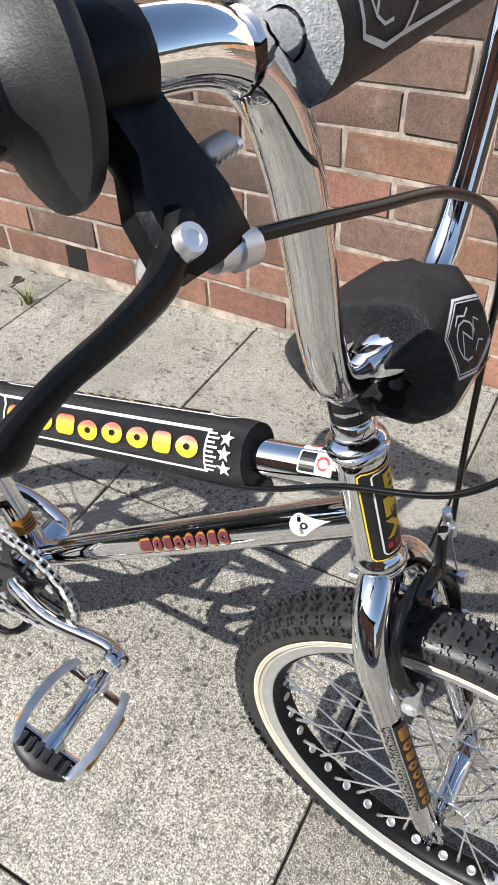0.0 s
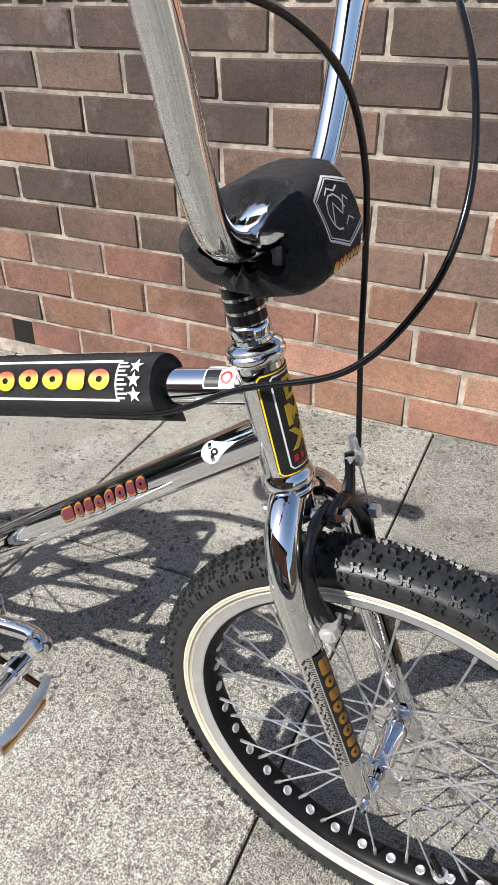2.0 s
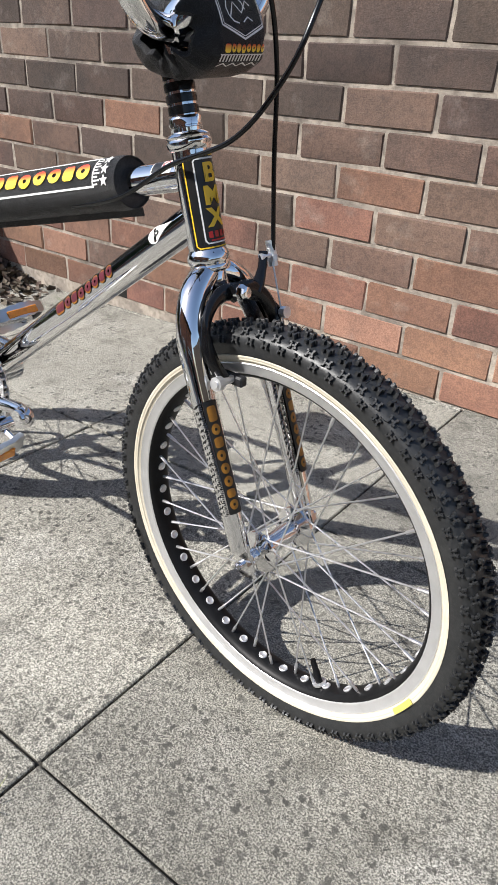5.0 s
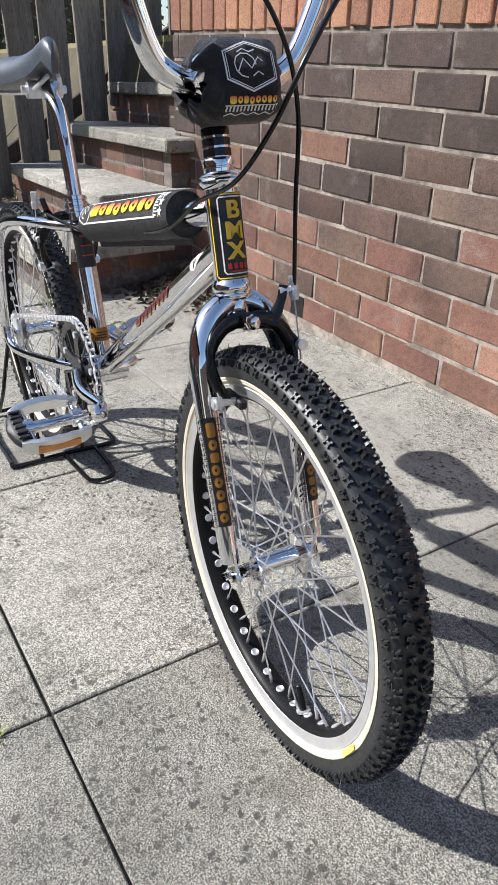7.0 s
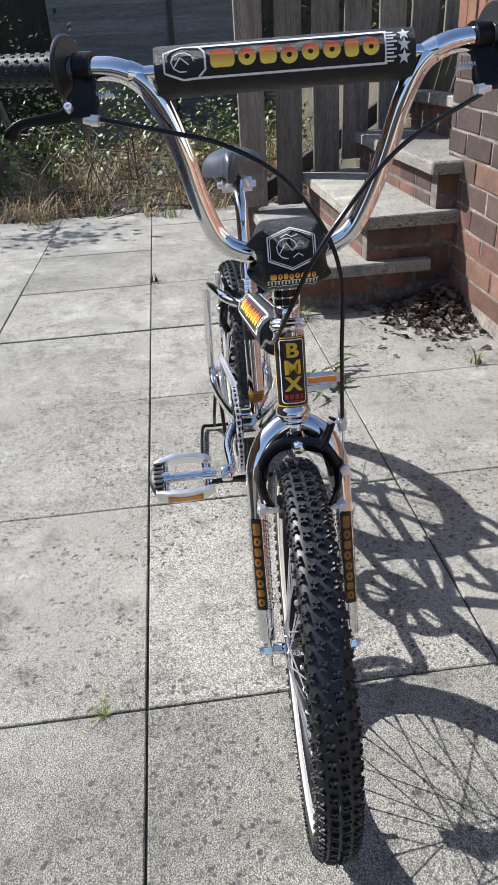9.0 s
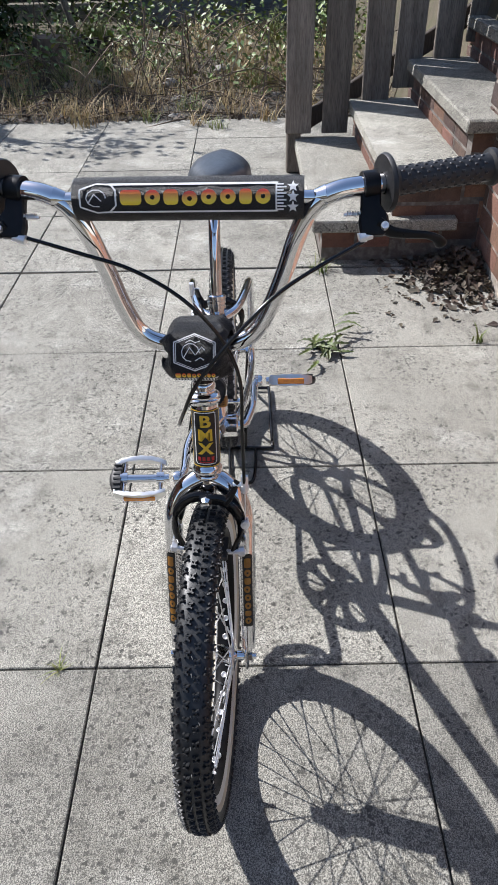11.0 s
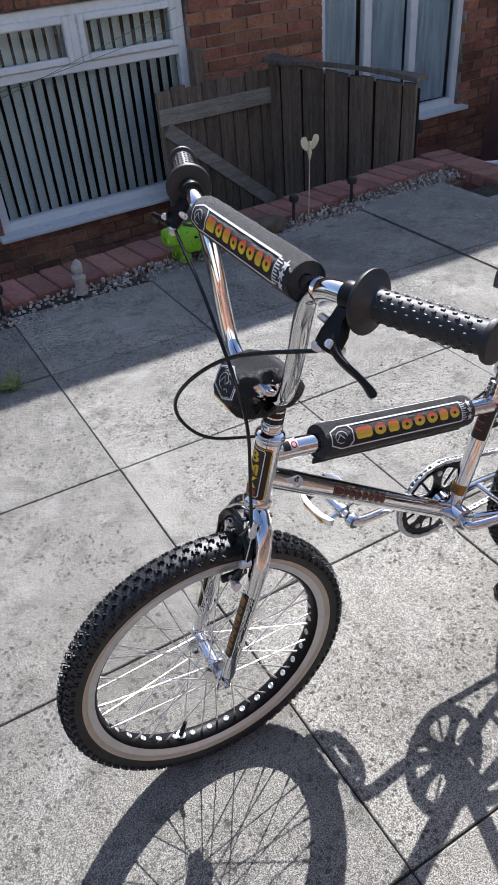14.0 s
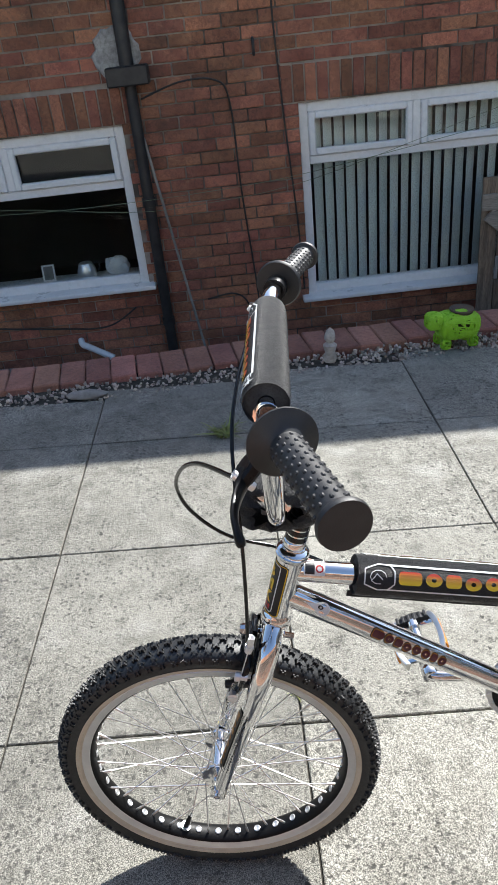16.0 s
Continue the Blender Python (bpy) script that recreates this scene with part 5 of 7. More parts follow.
SHEDWOOD = mat("dark_shed_board", (0.19, 0.205, 0.225), (0.125, 0.135, 0.150), rough=0.8, scale=4, stretch=(0.5, 0.5, 6), c3=(0.02, 0.02, 0.02), scale3=30, amount3=0.5, rand=("object", 0.2))
BALLWHITE = mat("ball_white", (0.72, 0.72, 0.70), (0.62, 0.62, 0.6), rough=0.4, scale=8)

YW, XC, COURSE, BL = 1.032, -2.225, 0.0848, 0.2305     # garden wall face, its end, course, brick with joint
YH = -4.28                                            # house face
LOW = -0.90                                           # floor between terrace and house

# ---- ground ----
xs = [-300, -60, -20, -9, -5.22, -5.20, -4.17, -4.15, -2.99, -2.97, 3, 9, 30, 300]
ys = [-300, -60, -20, -9, -4.3, -2.73, -2.71, -2.13, -2.11, -1.94, -1.92, 1.10, 1.30, 3, 9, 30, 300]
b = B()


def lie(x, y):
    if y > 1.2:
        return 0.90
    if (y < -2.12 and x > -2.98) or (-4.16 < x < -2.98 and y < -1.93) or (-5.21 < x < -4.1 and -5 < y < -2.72):
        return LOW - 0.01
    return -0.035


gv = [[b.verts.new((x, y, lie(x, y))) for y in ys] for x in xs]
for i in range(len(xs) - 1):
    for j in range(len(ys) - 1):
        b.faces.new((gv[i][j], gv[i + 1][j], gv[i + 1][j + 1], gv[i][j + 1]))
tagged(part("ground", b, GARDEN, None, "", 0), "bare brown garden earth round the paved terrace", "ground", kind="structure")

# terrace paving
patio = new("terrace_bed")
tagged(patio, "weathered grey concrete paving slabs with dark joints", "paving", kind="structure")
b = B()
box(b, 8.2, 3.10, 0.03, Matrix.Translation((-1.1, -0.50, -0.0215)), 0.0)
part("joint_bed", b, SOIL, patio, "dark earth in the joints", 0)
GRID = 0.6164
jx = [-0.140 + GRID * k for k in range(6, -3, -1)] + [-2.030, -2.665, -3.350, -3.985, -4.455]
SKEW = 0.140
jy = [-2.035] + [-0.215 + GRID * k for k in range(-2, 3)] + [1.036]
rnd = random.Random(21)
slab_cache = {}
for i in range(len(jx) - 1):
    for j in range(len(jy) - 1):
        x1, x0, y0, y1 = jx[i], jx[i + 1], jy[j], jy[j + 1]
        if j == 0:
            y0 = -1.905 + SKEW * (x0 + x1) / 2 if x0 > -2.97 else -1.90
        gapx = 0.0044 if abs(x0 + 2.030) > 0.01 else 0.017
        sx, sy = x1 - x0 - gapx, y1 - y0 - 0.0044
        worn = SLAB_FOUL if x0 > -0.2 else SLAB
        key = (round(sx, 3), round(sy, 3), worn.name)
        mm = pose((x0 + x1) / 2 + gapx / 2 - 0.0028, (y0 + y1) / 2, -0.019 + rnd.uniform(-0.002, 0.0015), rnd.uniform(-0.12, 0.12), rnd.uniform(-0.12, 0.12), rnd.uniform(-0.12, 0.12))
        if key not in slab_cache:
            b = B()
            box(b, sx, sy, 0.038, None, 0.002)
            slab_cache[key] = part("paving_slab", b, worn, patio, "", 30, mm)
        else:
            again("paving_slab", slab_cache[key], patio, mm)

# raised edge: gravel strip, brick coping, retaining face
edge = tagged(new("terrace_edge"), "brick retaining edge of the raised terrace", "retaining wall", kind="structure")
b = B()
box(b, 6.0, 0.40, 0.86, Matrix.Translation((0.0, -2.075, -0.475)) @ Matrix.Rotation(math.atan(SKEW), 4, "Z"), 0.0)
part("retaining_face", b, BR_EDGE, edge, "dark brick face below the coping", 0)
for cx, cy, sx, sy in ((-2.98, -2.26, 0.20, 0.78), (-3.57, -1.93, 1.16, 0.10), (-4.17, -2.28, 0.22, 0.82), (-4.72, -2.65, 1.2, 0.14), (-5.24, -3.5, 0.14, 1.8)):
    b = B()
    box(b, sx, sy, 0.86, Matrix.Translation((cx, cy, -0.478)), 0.0)
    part("retaining_face", b, BR_EDGE, edge, "dark brick face of the sunken corner", 0)
first = None
k = 0
x = 2.9
while x > -2.90:
    mm = pose(x, -2.140 + SKEW * x + rnd.uniform(-0.006, 0.006), -0.012 + rnd.uniform(-0.004, 0.004), rnd.uniform(-1.5, 1.5), rnd.uniform(-1.5, 1.5), 8 + rnd.uniform(-1.5, 1.5))
    if first is None:
        b = B()
        box(b, 0.104, 0.222, 0.065, None, 0.006)
        first = part("coping_brick", b, BR_EDGE, edge, "", 30, mm)
    else:
        again("coping_brick", first, edge, mm)
    x -= 0.1075
for q in range(7):
    again("coping_brick", first, edge, pose(-2.985, -2.62 + 0.112 * q, -0.012 + rnd.uniform(-0.004, 0.004), 0, 0, 90 + rnd.uniform(-1.5, 1.5)))
for q in range(11):
    again("coping_brick", first, edge, pose(-4.30 - 0.1075 * q, -2.62, -0.008 + rnd.uniform(-0.004, 0.004), 0, 0, rnd.uniform(-1, 1)))
for q in range(6):
    again("coping_brick", first, edge, pose(-4.17, -1.98 - 0.112 * q, -0.008 + rnd.uniform(-0.004, 0.004), 0, 0, 90 + rnd.uniform(-1, 1)))
b = B()
box(b, 0.30, 0.34, 0.94, Matrix.Translation((-4.02, -2.64, -0.39)), 0.008)
part("brick_block", b, BR_EDGE, edge, "brick corner block", 0)
b = B()
box(b, 5.85, 2.3, 0.05, Matrix.Translation((0.05, -3.18, LOW - 0.02)), 0.0)
box(b, 1.3, 2.5, 0.05, Matrix.Translation((-3.55, -3.08, LOW - 0.022)), 0.0)
box(b, 1.44, 1.6, 0.05, Matrix.Translation((-4.52, -3.5, LOW - 0.018)), 0.0)
part("lower_floor", b, SLAB, edge, "dim concrete floor below the terrace", 0)

b = B()
for n in range(5600):
    gx = rnd.uniform(-2.9, 2.8)
    c = V(gx, -1.955 + SKEW * gx + rnd.uniform(-0.085, 0.085), rnd.uniform(-0.034, 0.004))
    s = rnd.uniform(0.005, 0.0125)
    q = Euler((rnd.uniform(0, 6), rnd.uniform(0, 6), rnd.uniform(0, 6))).to_matrix() @ Matrix.Diagonal((s * rnd.uniform(0.8, 1.5), s, s * rnd.uniform(0.5, 0.9)))
    vs = [b.verts.new(c + q @ (V(*p).normalized() * rnd.uniform(0.85, 1.1))) for p in ((1, 1, 1), (1, -1, -1), (-1, 1, -1), (-1, -1, 1), (-1, -1, -1), (-1, 1, 1), (1, -1, 1), (1, 1, -1))]
    for f in ((0, 6, 3, 5), (1, 4, 3, 6), (0, 7, 1, 6), (0, 5, 2, 7), (2, 4, 1, 7), (2, 5, 3, 4)):
        b.faces.new([vs[i] for i in f])
tagged(part("gravel", b, PEBBLE, None, "", 50), "mixed grey and brown pebbles along the terrace edge", "gravel", kind="stuff")

# ---- garden wall ----
gw = new("wall_garden")
gw.matrix_basis = pose(0, 0, -0.008, 0, 1.6, 0)      # its courses climb a little towards the steps
tagged(gw, "brown brick garden wall with pale mortar and orange coping", "wall", kind="structure")
b = B()
box(b, 6.0, 0.20, 1.06, Matrix.Translation((XC + 3.0 + 0.008, YW + 0.1036, 0.335)), 0.0)
box(b, 6.0, 0.20, 0.19, Matrix.Translation((XC + 3.0 + 0.008, YW + 0.1035, 0.952)), 0.0)
part("mortar_core", b, MORTAR, gw, "pale mortar joints", 0)
rnd = random.Random(4)
protos = {}


def brick(parent, key, sx, sy, sz, material, mm, name="brick"):
    kk = (key, material.name, round(sx, 3), round(sz, 3))
    if kk not in protos:
        b = B()
        box(b, sx, sy, sz, None, 0.0032, 0.0021, rnd)
        protos[kk] = part(name, b, material, parent, "", 30, mm)
        return protos[kk]
    return again(name, protos[kk], parent, mm)


for c in range(10):
    x = -2.395 if c % 2 else -2.280
    while x < 1.75:
        x0, x1 = max(x, XC), x + BL - 0.0080 - rnd.uniform(0, 0.0025)
        zone = (c + rnd.uniform(-0.8, 0.8)) / 9 + (0.06 if x < -0.75 else 0.0)
        pick = rnd.random()
        if zone > 0.68:
            mt = BR_SOOT if pick < 0.80 else BR_DARK
        elif zone > 0.50:
            mt = BR_DARK if pick < 0.75 else BR_SOOT if pick < 0.85 else BR_RED
        elif zone > 0.40:
            mt = BR_DARK if pick < 0.46 else BR_RED if pick < 0.85 else BR_TAN
        elif x < -0.75:
            mt = BR_RED if pick < 0.60 else BR_TAN if pick < 0.78 else BR_DARK
        else:
            mt = BR_RED if pick < 0.60 else BR_TAN if pick < 0.95 else BR_DARK
        if c == 0 and x0 < -1.335 < x1:
            for xa, xb in ((x0, -1.371), (-1.299, x1)):
                if xb - xa > 0.02:
                    brick(gw, 0, xb - xa, 0.10, COURSE - 0.0098, mt, pose((xa + xb) / 2, YW + 0.05, COURSE * 0.5 + 0.001))
        elif x1 - x0 > 0.02:
            brick(gw, rnd.randrange(3), x1 - x0, 0.10, COURSE - 0.0098, mt, pose((x0 + x1) / 2, YW + 0.05 + rnd.uniform(-0.001, 0.001), (c + 0.5) * COURSE + 0.001, rnd.uniform(-0.4, 0.4), rnd.uniform(-0.3, 0.3), rnd.uniform(-0.3, 0.3)))
        x += BL
    # the wall's end, beside the steps
    for q in range(2):
        if c % 2 == q:
            brick(gw, 7, 0.105, 0.10, COURSE - 0.0098, BR_TAN if rnd.random() < 0.6 else BR_RED, pose(XC + 0.053, YW + 0.165, (c + 0.5) * COURSE + 0.001))
x = XC
while x < 1.75:
    brick(gw, rnd.randrange(3), 0.0705, 0.225, 0.205, BR_TOP, pose(x + 0.037, YW + 0.108 + rnd.uniform(-0.002, 0.002), 10 * COURSE + 0.112, rnd.uniform(-0.4, 0.4), rnd.uniform(-0.5, 0.5), rnd.uniform(-0.4, 0.4)), "coping_brick")
    x += 0.0815
# Black block at the mortar face, in place of the hole's shaded inside.
b = B()
box(b, 0.072, 0.02, 0.070, Matrix.Translation((-1.335, YW + 0.011, 0.043)), 0.0)
part("weep_hole", b, INK_BLACK, gw, "black block standing in for the shaded drain hole", 0)

# ---- steps ----
steps = tagged(new("steps"), "brick garden steps with concrete slab treads", "steps", kind="structure")
rise, tread, sy0 = 0.183, 0.275, 0.378
for n in range(6):
    y0 = sy0 + n * tread
    z1 = rise * (n + 1)
    b = B()
    box(b, 1.24, tread + 0.30, 0.05, Matrix.Translation((-2.66, y0 + tread / 2 + 0.13, z1 - 0.025)), 0.006, 0.002, rnd)
    part("step_tread", b, SLAB, steps, "worn concrete tread", 30)
    b = B()
    box(b, 1.18, tread + 0.002, z1 - 0.05, Matrix.Translation((-2.68, y0 + tread / 2 + 0.025, (z1 - 0.05) / 2)), 0.0)
    part("step_core", b, MORTAR2, steps, "", 0)
    for c in range(int(z1 / 0.0848) + 1):
        zc = z1 - 0.05 - 0.043 - c * 0.0848
        if zc < 0.02:
            break
        for q in range(2):
            sxx = (tread - 0.012) / (1 if (c + n) % 2 else 2)
            if q and (c + n) % 2:
                continue
            brick(steps, 3, 0.10, sxx, 0.0735, BR_RED if rnd.random() < 0.6 else BR_DARK, pose(-2.138, y0 + 0.025 + sxx / 2 + q * (sxx + 0.012), zc))
        if c < 2:
            for q in range(6):
                brick(steps, 4, 0.190, 0.10, 0.0735, BR_DARK if rnd.random() < 0.6 else BR_RED, pose(-2.25 - q * 0.200, y0 + 0.072, zc))

# picket fence at the far side of the steps
pf = thing("picket_fence", (-3.27, 0.29, 0), "grey weathered picket fence climbing beside the steps", "fence")
b = B()
box(b, 0.085, 0.075, 2.1, Matrix.Translation((-0.027, 0.062, 1.05)), 0.006)
part("post", b, WOOD, pf, "square timber post", 30)
for z0 in (0.30, 1.15):
    b = B()
    a = math.atan2(rise, tread)
    box(b, 0.04, 1.86, 0.085, Matrix.Translation((-0.03, 0.84, z0 + 0.384)) @ Matrix.Rotation(a * 0.92, 4, "X"), 0.004)
    part("rail", b, WOODDARK, pf, "", 30)
for n, (y, zb) in enumerate(((0.085, 0.21), (0.278, 0.21), (0.465, 0.35), (0.63, 0.42), (0.80, 0.55), (0.97, 0.62), (1.14, 0.74), (1.31, 0.83))):
    b = B()
    box(b, 0.022, 0.134, 1.65, Matrix.Translation((0.03, y, zb + 0.825)) @ Matrix.Rotation(rnd.uniform(-0.012, 0.012), 4, "X"), 0.003, 0.001, rnd)
    part("picket", b, WOOD, pf, "", 30)

# ---- house ----
house = tagged(new("house"), "red brick house in shade with white windows", "house", kind="structure")
wins = [(-2.159, -0.598, -0.495, 0.795), (0.550, 2.18, -0.275, 0.780), (-4.750, -3.280, -0.390, 0.850)]
x0h, x1h, z0h, z1h = -6.0, 3.4, LOW, 2.72
bx = sorted({x0h, x1h, *[w[0] for w in wins], *[w[1] for w in wins]})
bz = sorted({z0h, z1h, *[w[2] for w in wins], *[w[3] for w in wins]})
b = B()
for xa, xb in zip(bx, bx[1:]):
    for za, zb in zip(bz, bz[1:]):
        xm, zm = (xa + xb) / 2, (za + zb) / 2
        if not any(w[0] < xm < w[1] and w[2] < zm < w[3] for w in wins):
            box(b, xb - xa, 0.24, zb - za, Matrix.Translation((xm, YH - 0.128, zm)), 0.0)
box(b, 0.24, 5.0, z1h - z0h, Matrix.Translation((x0h + 0.12, YH - 2.75, (z0h + z1h) / 2)), 0.0)
box(b, 0.24, 5.0, z1h - z0h, Matrix.Translation((x1h - 0.12, YH - 2.75, (z0h + z1h) / 2)), 0.0)
part("house_wall", b, MORTAR3, house, "grey mortar bed of the house wall", 0)
rnd = random.Random(9)
hb = []
HC = 0.0772
for c in range(int((z1h - z0h) / HC)):
    z = z0h + (c + 0.5) * HC
    x = x0h - (0.1125 if c % 2 else 0)
    while x < x1h:
        xa, xb = max(x, x0h), min(x + 0.215, x1h)
        segs = [(xa, xb)]
        for w_ in wins:
            if w_[2] - 0.03 < z < w_[3] + 0.03 or (w_[3] < z < w_[3] + 0.225):
                ns = []
                grow = 0.0 if z < w_[3] + 0.03 else 0.10
                for p, q in segs:
                    lo, hi = w_[0] - grow, w_[1] + grow
                    if q <= lo or p >= hi:
                        ns.append((p, q))
                    else:
                        if p < lo:
                            ns.append((p, lo))
                        if q > hi:
                            ns.append((hi, q))
                segs = ns
        for p, q in segs:
            if q - p > 0.03:
                hb.append((p, q, z))
        x += 0.225
b = B()
near = 0
for p, q, z in hb:
    mm = pose((p + q) / 2, YH - 0.045 + rnd.uniform(-0.002, 0.003), z, 0, 0, rnd.uniform(-0.3, 0.3))
    if near < 260 and -0.75 < p and q < 0.62 and -0.6 < z < 1.6:
        near += 1
        brick(house, 5, q - p, 0.10, HC - 0.011, BR_HOUSE, mm)
    else:
        box(b, q - p, 0.10, HC - 0.011, mm, 0.0)
tagged(part("joined_bricks", b, BR_HOUSE2, house, "red brown brickwork", 0), kind="stuff")
for w_ in wins[:2]:
    x = w_[0] - 0.10
    while x < w_[1] + 0.08:
        brick(house, 6, 0.066, 0.10, 0.213, BR_HOUSE, pose(x + 0.035, YH - 0.043, w_[3] + 0.117, 0, 0, rnd.uniform(-0.4, 0.4)), "lintel_brick")
        x += 0.077
# Unseen roof: eaves skewed to place the shadow edge on the terrace.
b = B()
v = [b.verts.new(p) for p in ((-6.3, YH + 0.12, 2.70), (3.7, YH + 0.80, 2.70), (3.7, YH - 2.6, 4.45), (-6.3, YH - 2.6, 4.45), (3.7, YH - 5.5, 2.70), (-6.3, YH - 5.5, 2.70))]
b.faces.new((v[0], v[1], v[2], v[3]))
b.faces.new((v[3], v[2], v[4], v[5]))
b.faces.new((v[0], v[5], v[4], v[1]))
b.faces.new((v[0], v[3], v[5]))
b.faces.new((v[1], v[4], v[2]))
part("roof", b, WOODDARK, house, "unseen dark roof, eaves skewed to set the terrace shadow", 0)
b = B()
box(b, 9.6, 0.12, 0.10, Matrix.Translation((-1.3, YH + 0.46, 2.66)) @ Matrix.Rotation(math.atan2(0.68, 10), 4, "Z"), 0.02)
part("gutter", b, DARKMETAL, house, "black gutter")


def window(name, w_, label, openers, slats):
    """White frame with top openers over one large pane; a room and hanging blinds behind."""
    x0, x1, z0, z1 = w_
    o = tagged(new(name), label, "window", kind="structure")
    y = YH - 0.07
    F = 0.062
    zt = z1 - 0.36
    if not openers:
        zt = z1 - F
    b = B()
    for (cx, cz, sx, sz) in ((x0 + F / 2, (z0 + z1) / 2, F, z1 - z0), (x1 - F / 2, (z0 + z1) / 2, F, z1 - z0), ((x0 + x1) / 2, z1 - F / 2, x1 - x0 - 2 * F, F), ((x0 + x1) / 2, z0 + F / 2 + 0.01, x1 - x0 - 2 * F, F)):
        box(b, sx, 0.07, sz, Matrix.Translation((cx, y, cz)), 0.006)
    part("window_frame", b, UPVC, o, "white plastic frame", 30)
    if openers:
        b = B()
        box(b, x1 - x0 - 2 * F, 0.068, 0.055, Matrix.Translation(((x0 + x1) / 2, y, zt)), 0.006)
        part("transom", b, UPVC, o, "", 30)
        xm = (x0 + x1) / 2
        b = B()
        box(b, 0.055, 0.068, z1 - zt - 0.085, Matrix.Translation((xm, y, (zt + z1) / 2 - 0.017)), 0.006)
        part("mullion", b, UPVC, o, "", 30)
        for xa, xb in ((x0 + F, xm - 0.027), (xm + 0.027, x1 - F)):
            b = B()
            za, zb = zt + 0.028, z1 - F
            for (cx, cz, sx, sz) in ((xa + 0.022, (za + zb) / 2, 0.044, zb - za), (xb - 0.022, (za + zb) / 2, 0.044, zb - za), ((xa + xb) / 2, zb - 0.022, xb - xa - 0.088, 0.044), ((xa + xb) / 2, za + 0.022, xb - xa - 0.088, 0.044)):
                box(b, sx, 0.05, sz, Matrix.Translation((cx, y + 0.03, cz)), 0.008)
            part("opener", b, UPVC, o, "white top opener", 30)
    else:
        b = B()
        for f in (0.36, 0.68):
            box(b, 0.075, 0.068, z1 - z0 - 2 * F, Matrix.Translation((x0 + (x1 - x0) * f, y, (z0 + z1) / 2)), 0.006)
        part("mullion", b, UPVC, o, "", 30)
    b = B()
    box(b, x1 - x0 + 0.10, 0.16, 0.032, Matrix.Translation(((x0 + x1) / 2, YH + 0.015, z0 - 0.004)), 0.006)
    part("window_sill", b, UPVC, o, "white plastic sill", 30)
    b = B()
    box(b, x1 - x0 - 2 * F + 0.02, 0.012, z1 - z0 - 2 * F + 0.02, Matrix.Translation(((x0 + x1) / 2, y - 0.005, (z0 + z1) / 2)), 0.0)
    g = part("pane", b, GLASS, o, "", 0)
    g.visible_shadow = False
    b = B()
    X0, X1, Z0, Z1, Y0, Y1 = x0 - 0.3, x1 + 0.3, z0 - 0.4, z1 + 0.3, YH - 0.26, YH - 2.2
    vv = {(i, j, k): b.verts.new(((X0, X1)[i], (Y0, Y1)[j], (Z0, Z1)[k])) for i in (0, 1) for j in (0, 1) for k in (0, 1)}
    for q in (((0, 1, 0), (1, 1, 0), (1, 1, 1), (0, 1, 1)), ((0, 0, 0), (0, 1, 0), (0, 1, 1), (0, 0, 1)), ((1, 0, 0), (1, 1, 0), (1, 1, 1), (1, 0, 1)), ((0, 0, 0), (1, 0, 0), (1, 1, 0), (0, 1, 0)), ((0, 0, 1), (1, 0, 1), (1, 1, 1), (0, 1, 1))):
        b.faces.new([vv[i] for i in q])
    part("room", b, ROOM, o, "room behind the glass, coloured dark for its dimness", 0)
    if slats:
        first = None
        x = x0 + 0.07
        r2 = random.Random(3)
        while x < x1 - 0.06:
            mm = pose(x, y - 0.075, (z0 + z1) / 2 - 0.01, 0, 0, 37 + r2.uniform(-4, 4))
            if first is None:
                b = B()
                box(b, 0.085, 0.0015, z1 - z0 - 0.12, None, 0)
                first = part("blind_slat", b, BLIND, o, "pale vertical blind slat", 0, mm)
            else:
                again("blind_slat", first, o, mm)
            x += 0.076
    return o


window("window_1", wins[0], "white plastic window with pale vertical blinds", True, True)
w2_ = window("window_2", wins[1], "white plastic kitchen window over a dark room", True, False)
b = B()
box(b, 1.60, 0.22, 0.022, Matrix.Translation((1.37, -4.50, -0.244)), 0.003)
part("window_board", b, UPVC, w2_, "white inner window board", 30)
w3_ = window("window_3", wins[2], "tall white window with blue-grey curtains", False, False)
for xa, xb in ((-4.685, -4.27), (-4.19, -3.78), (-3.70, -3.345)):
    b = B()
    n = 28
    rows = [[b.verts.new((xa + (xb - xa) * k / n, YH - 0.135 + 0.016 * math.sin(k * 1.7), z)) for k in range(n + 1)] for z in (-0.32, 0.2, 0.78)]
    for p, q in zip(rows, rows[1:]):
        for k in range(n):
            b.faces.new((p[k], p[k + 1], q[k + 1], q[k]))
    part("curtain", b, CURTAIN, w3_, "blue-grey hanging curtain", 80)

# ---- things on and by the house ----
dp = thing("downpipe", (0.452, YH + 0.05, LOW), "black downpipe with a hopper head on the brick wall", "pipe")
b = B()
tube(b, [V(0, 0.0, 0.0), V(0, 0, 1.95)], 0.038, 14)
part("pipe", b, DARKMETAL, dp)
b = B()
tube(b, [V(-0.0, 0, 2.02), V(-0.01, 0, 3.4)], 0.045, 14)
part("upper_pipe", b, DARKMETAL, dp)
b = B()
box(b, 0.26, 0.14, 0.11, Matrix.Translation((0.0, 0.03, 1.965)), 0.008)
part("hopper", b, DARKMETAL, dp, "black hopper box")
for z in (0.35, 1.2):
    b = B()
    lathe(b, [(0.038, -0.03), (0.046, -0.028), (0.046, 0.028), (0.038, 0.03)], Matrix.Translation((0, 0, z)), 14)
    part("pipe_collar", b, DARKMETAL, dp)
b = B()
rr = random.Random(2)
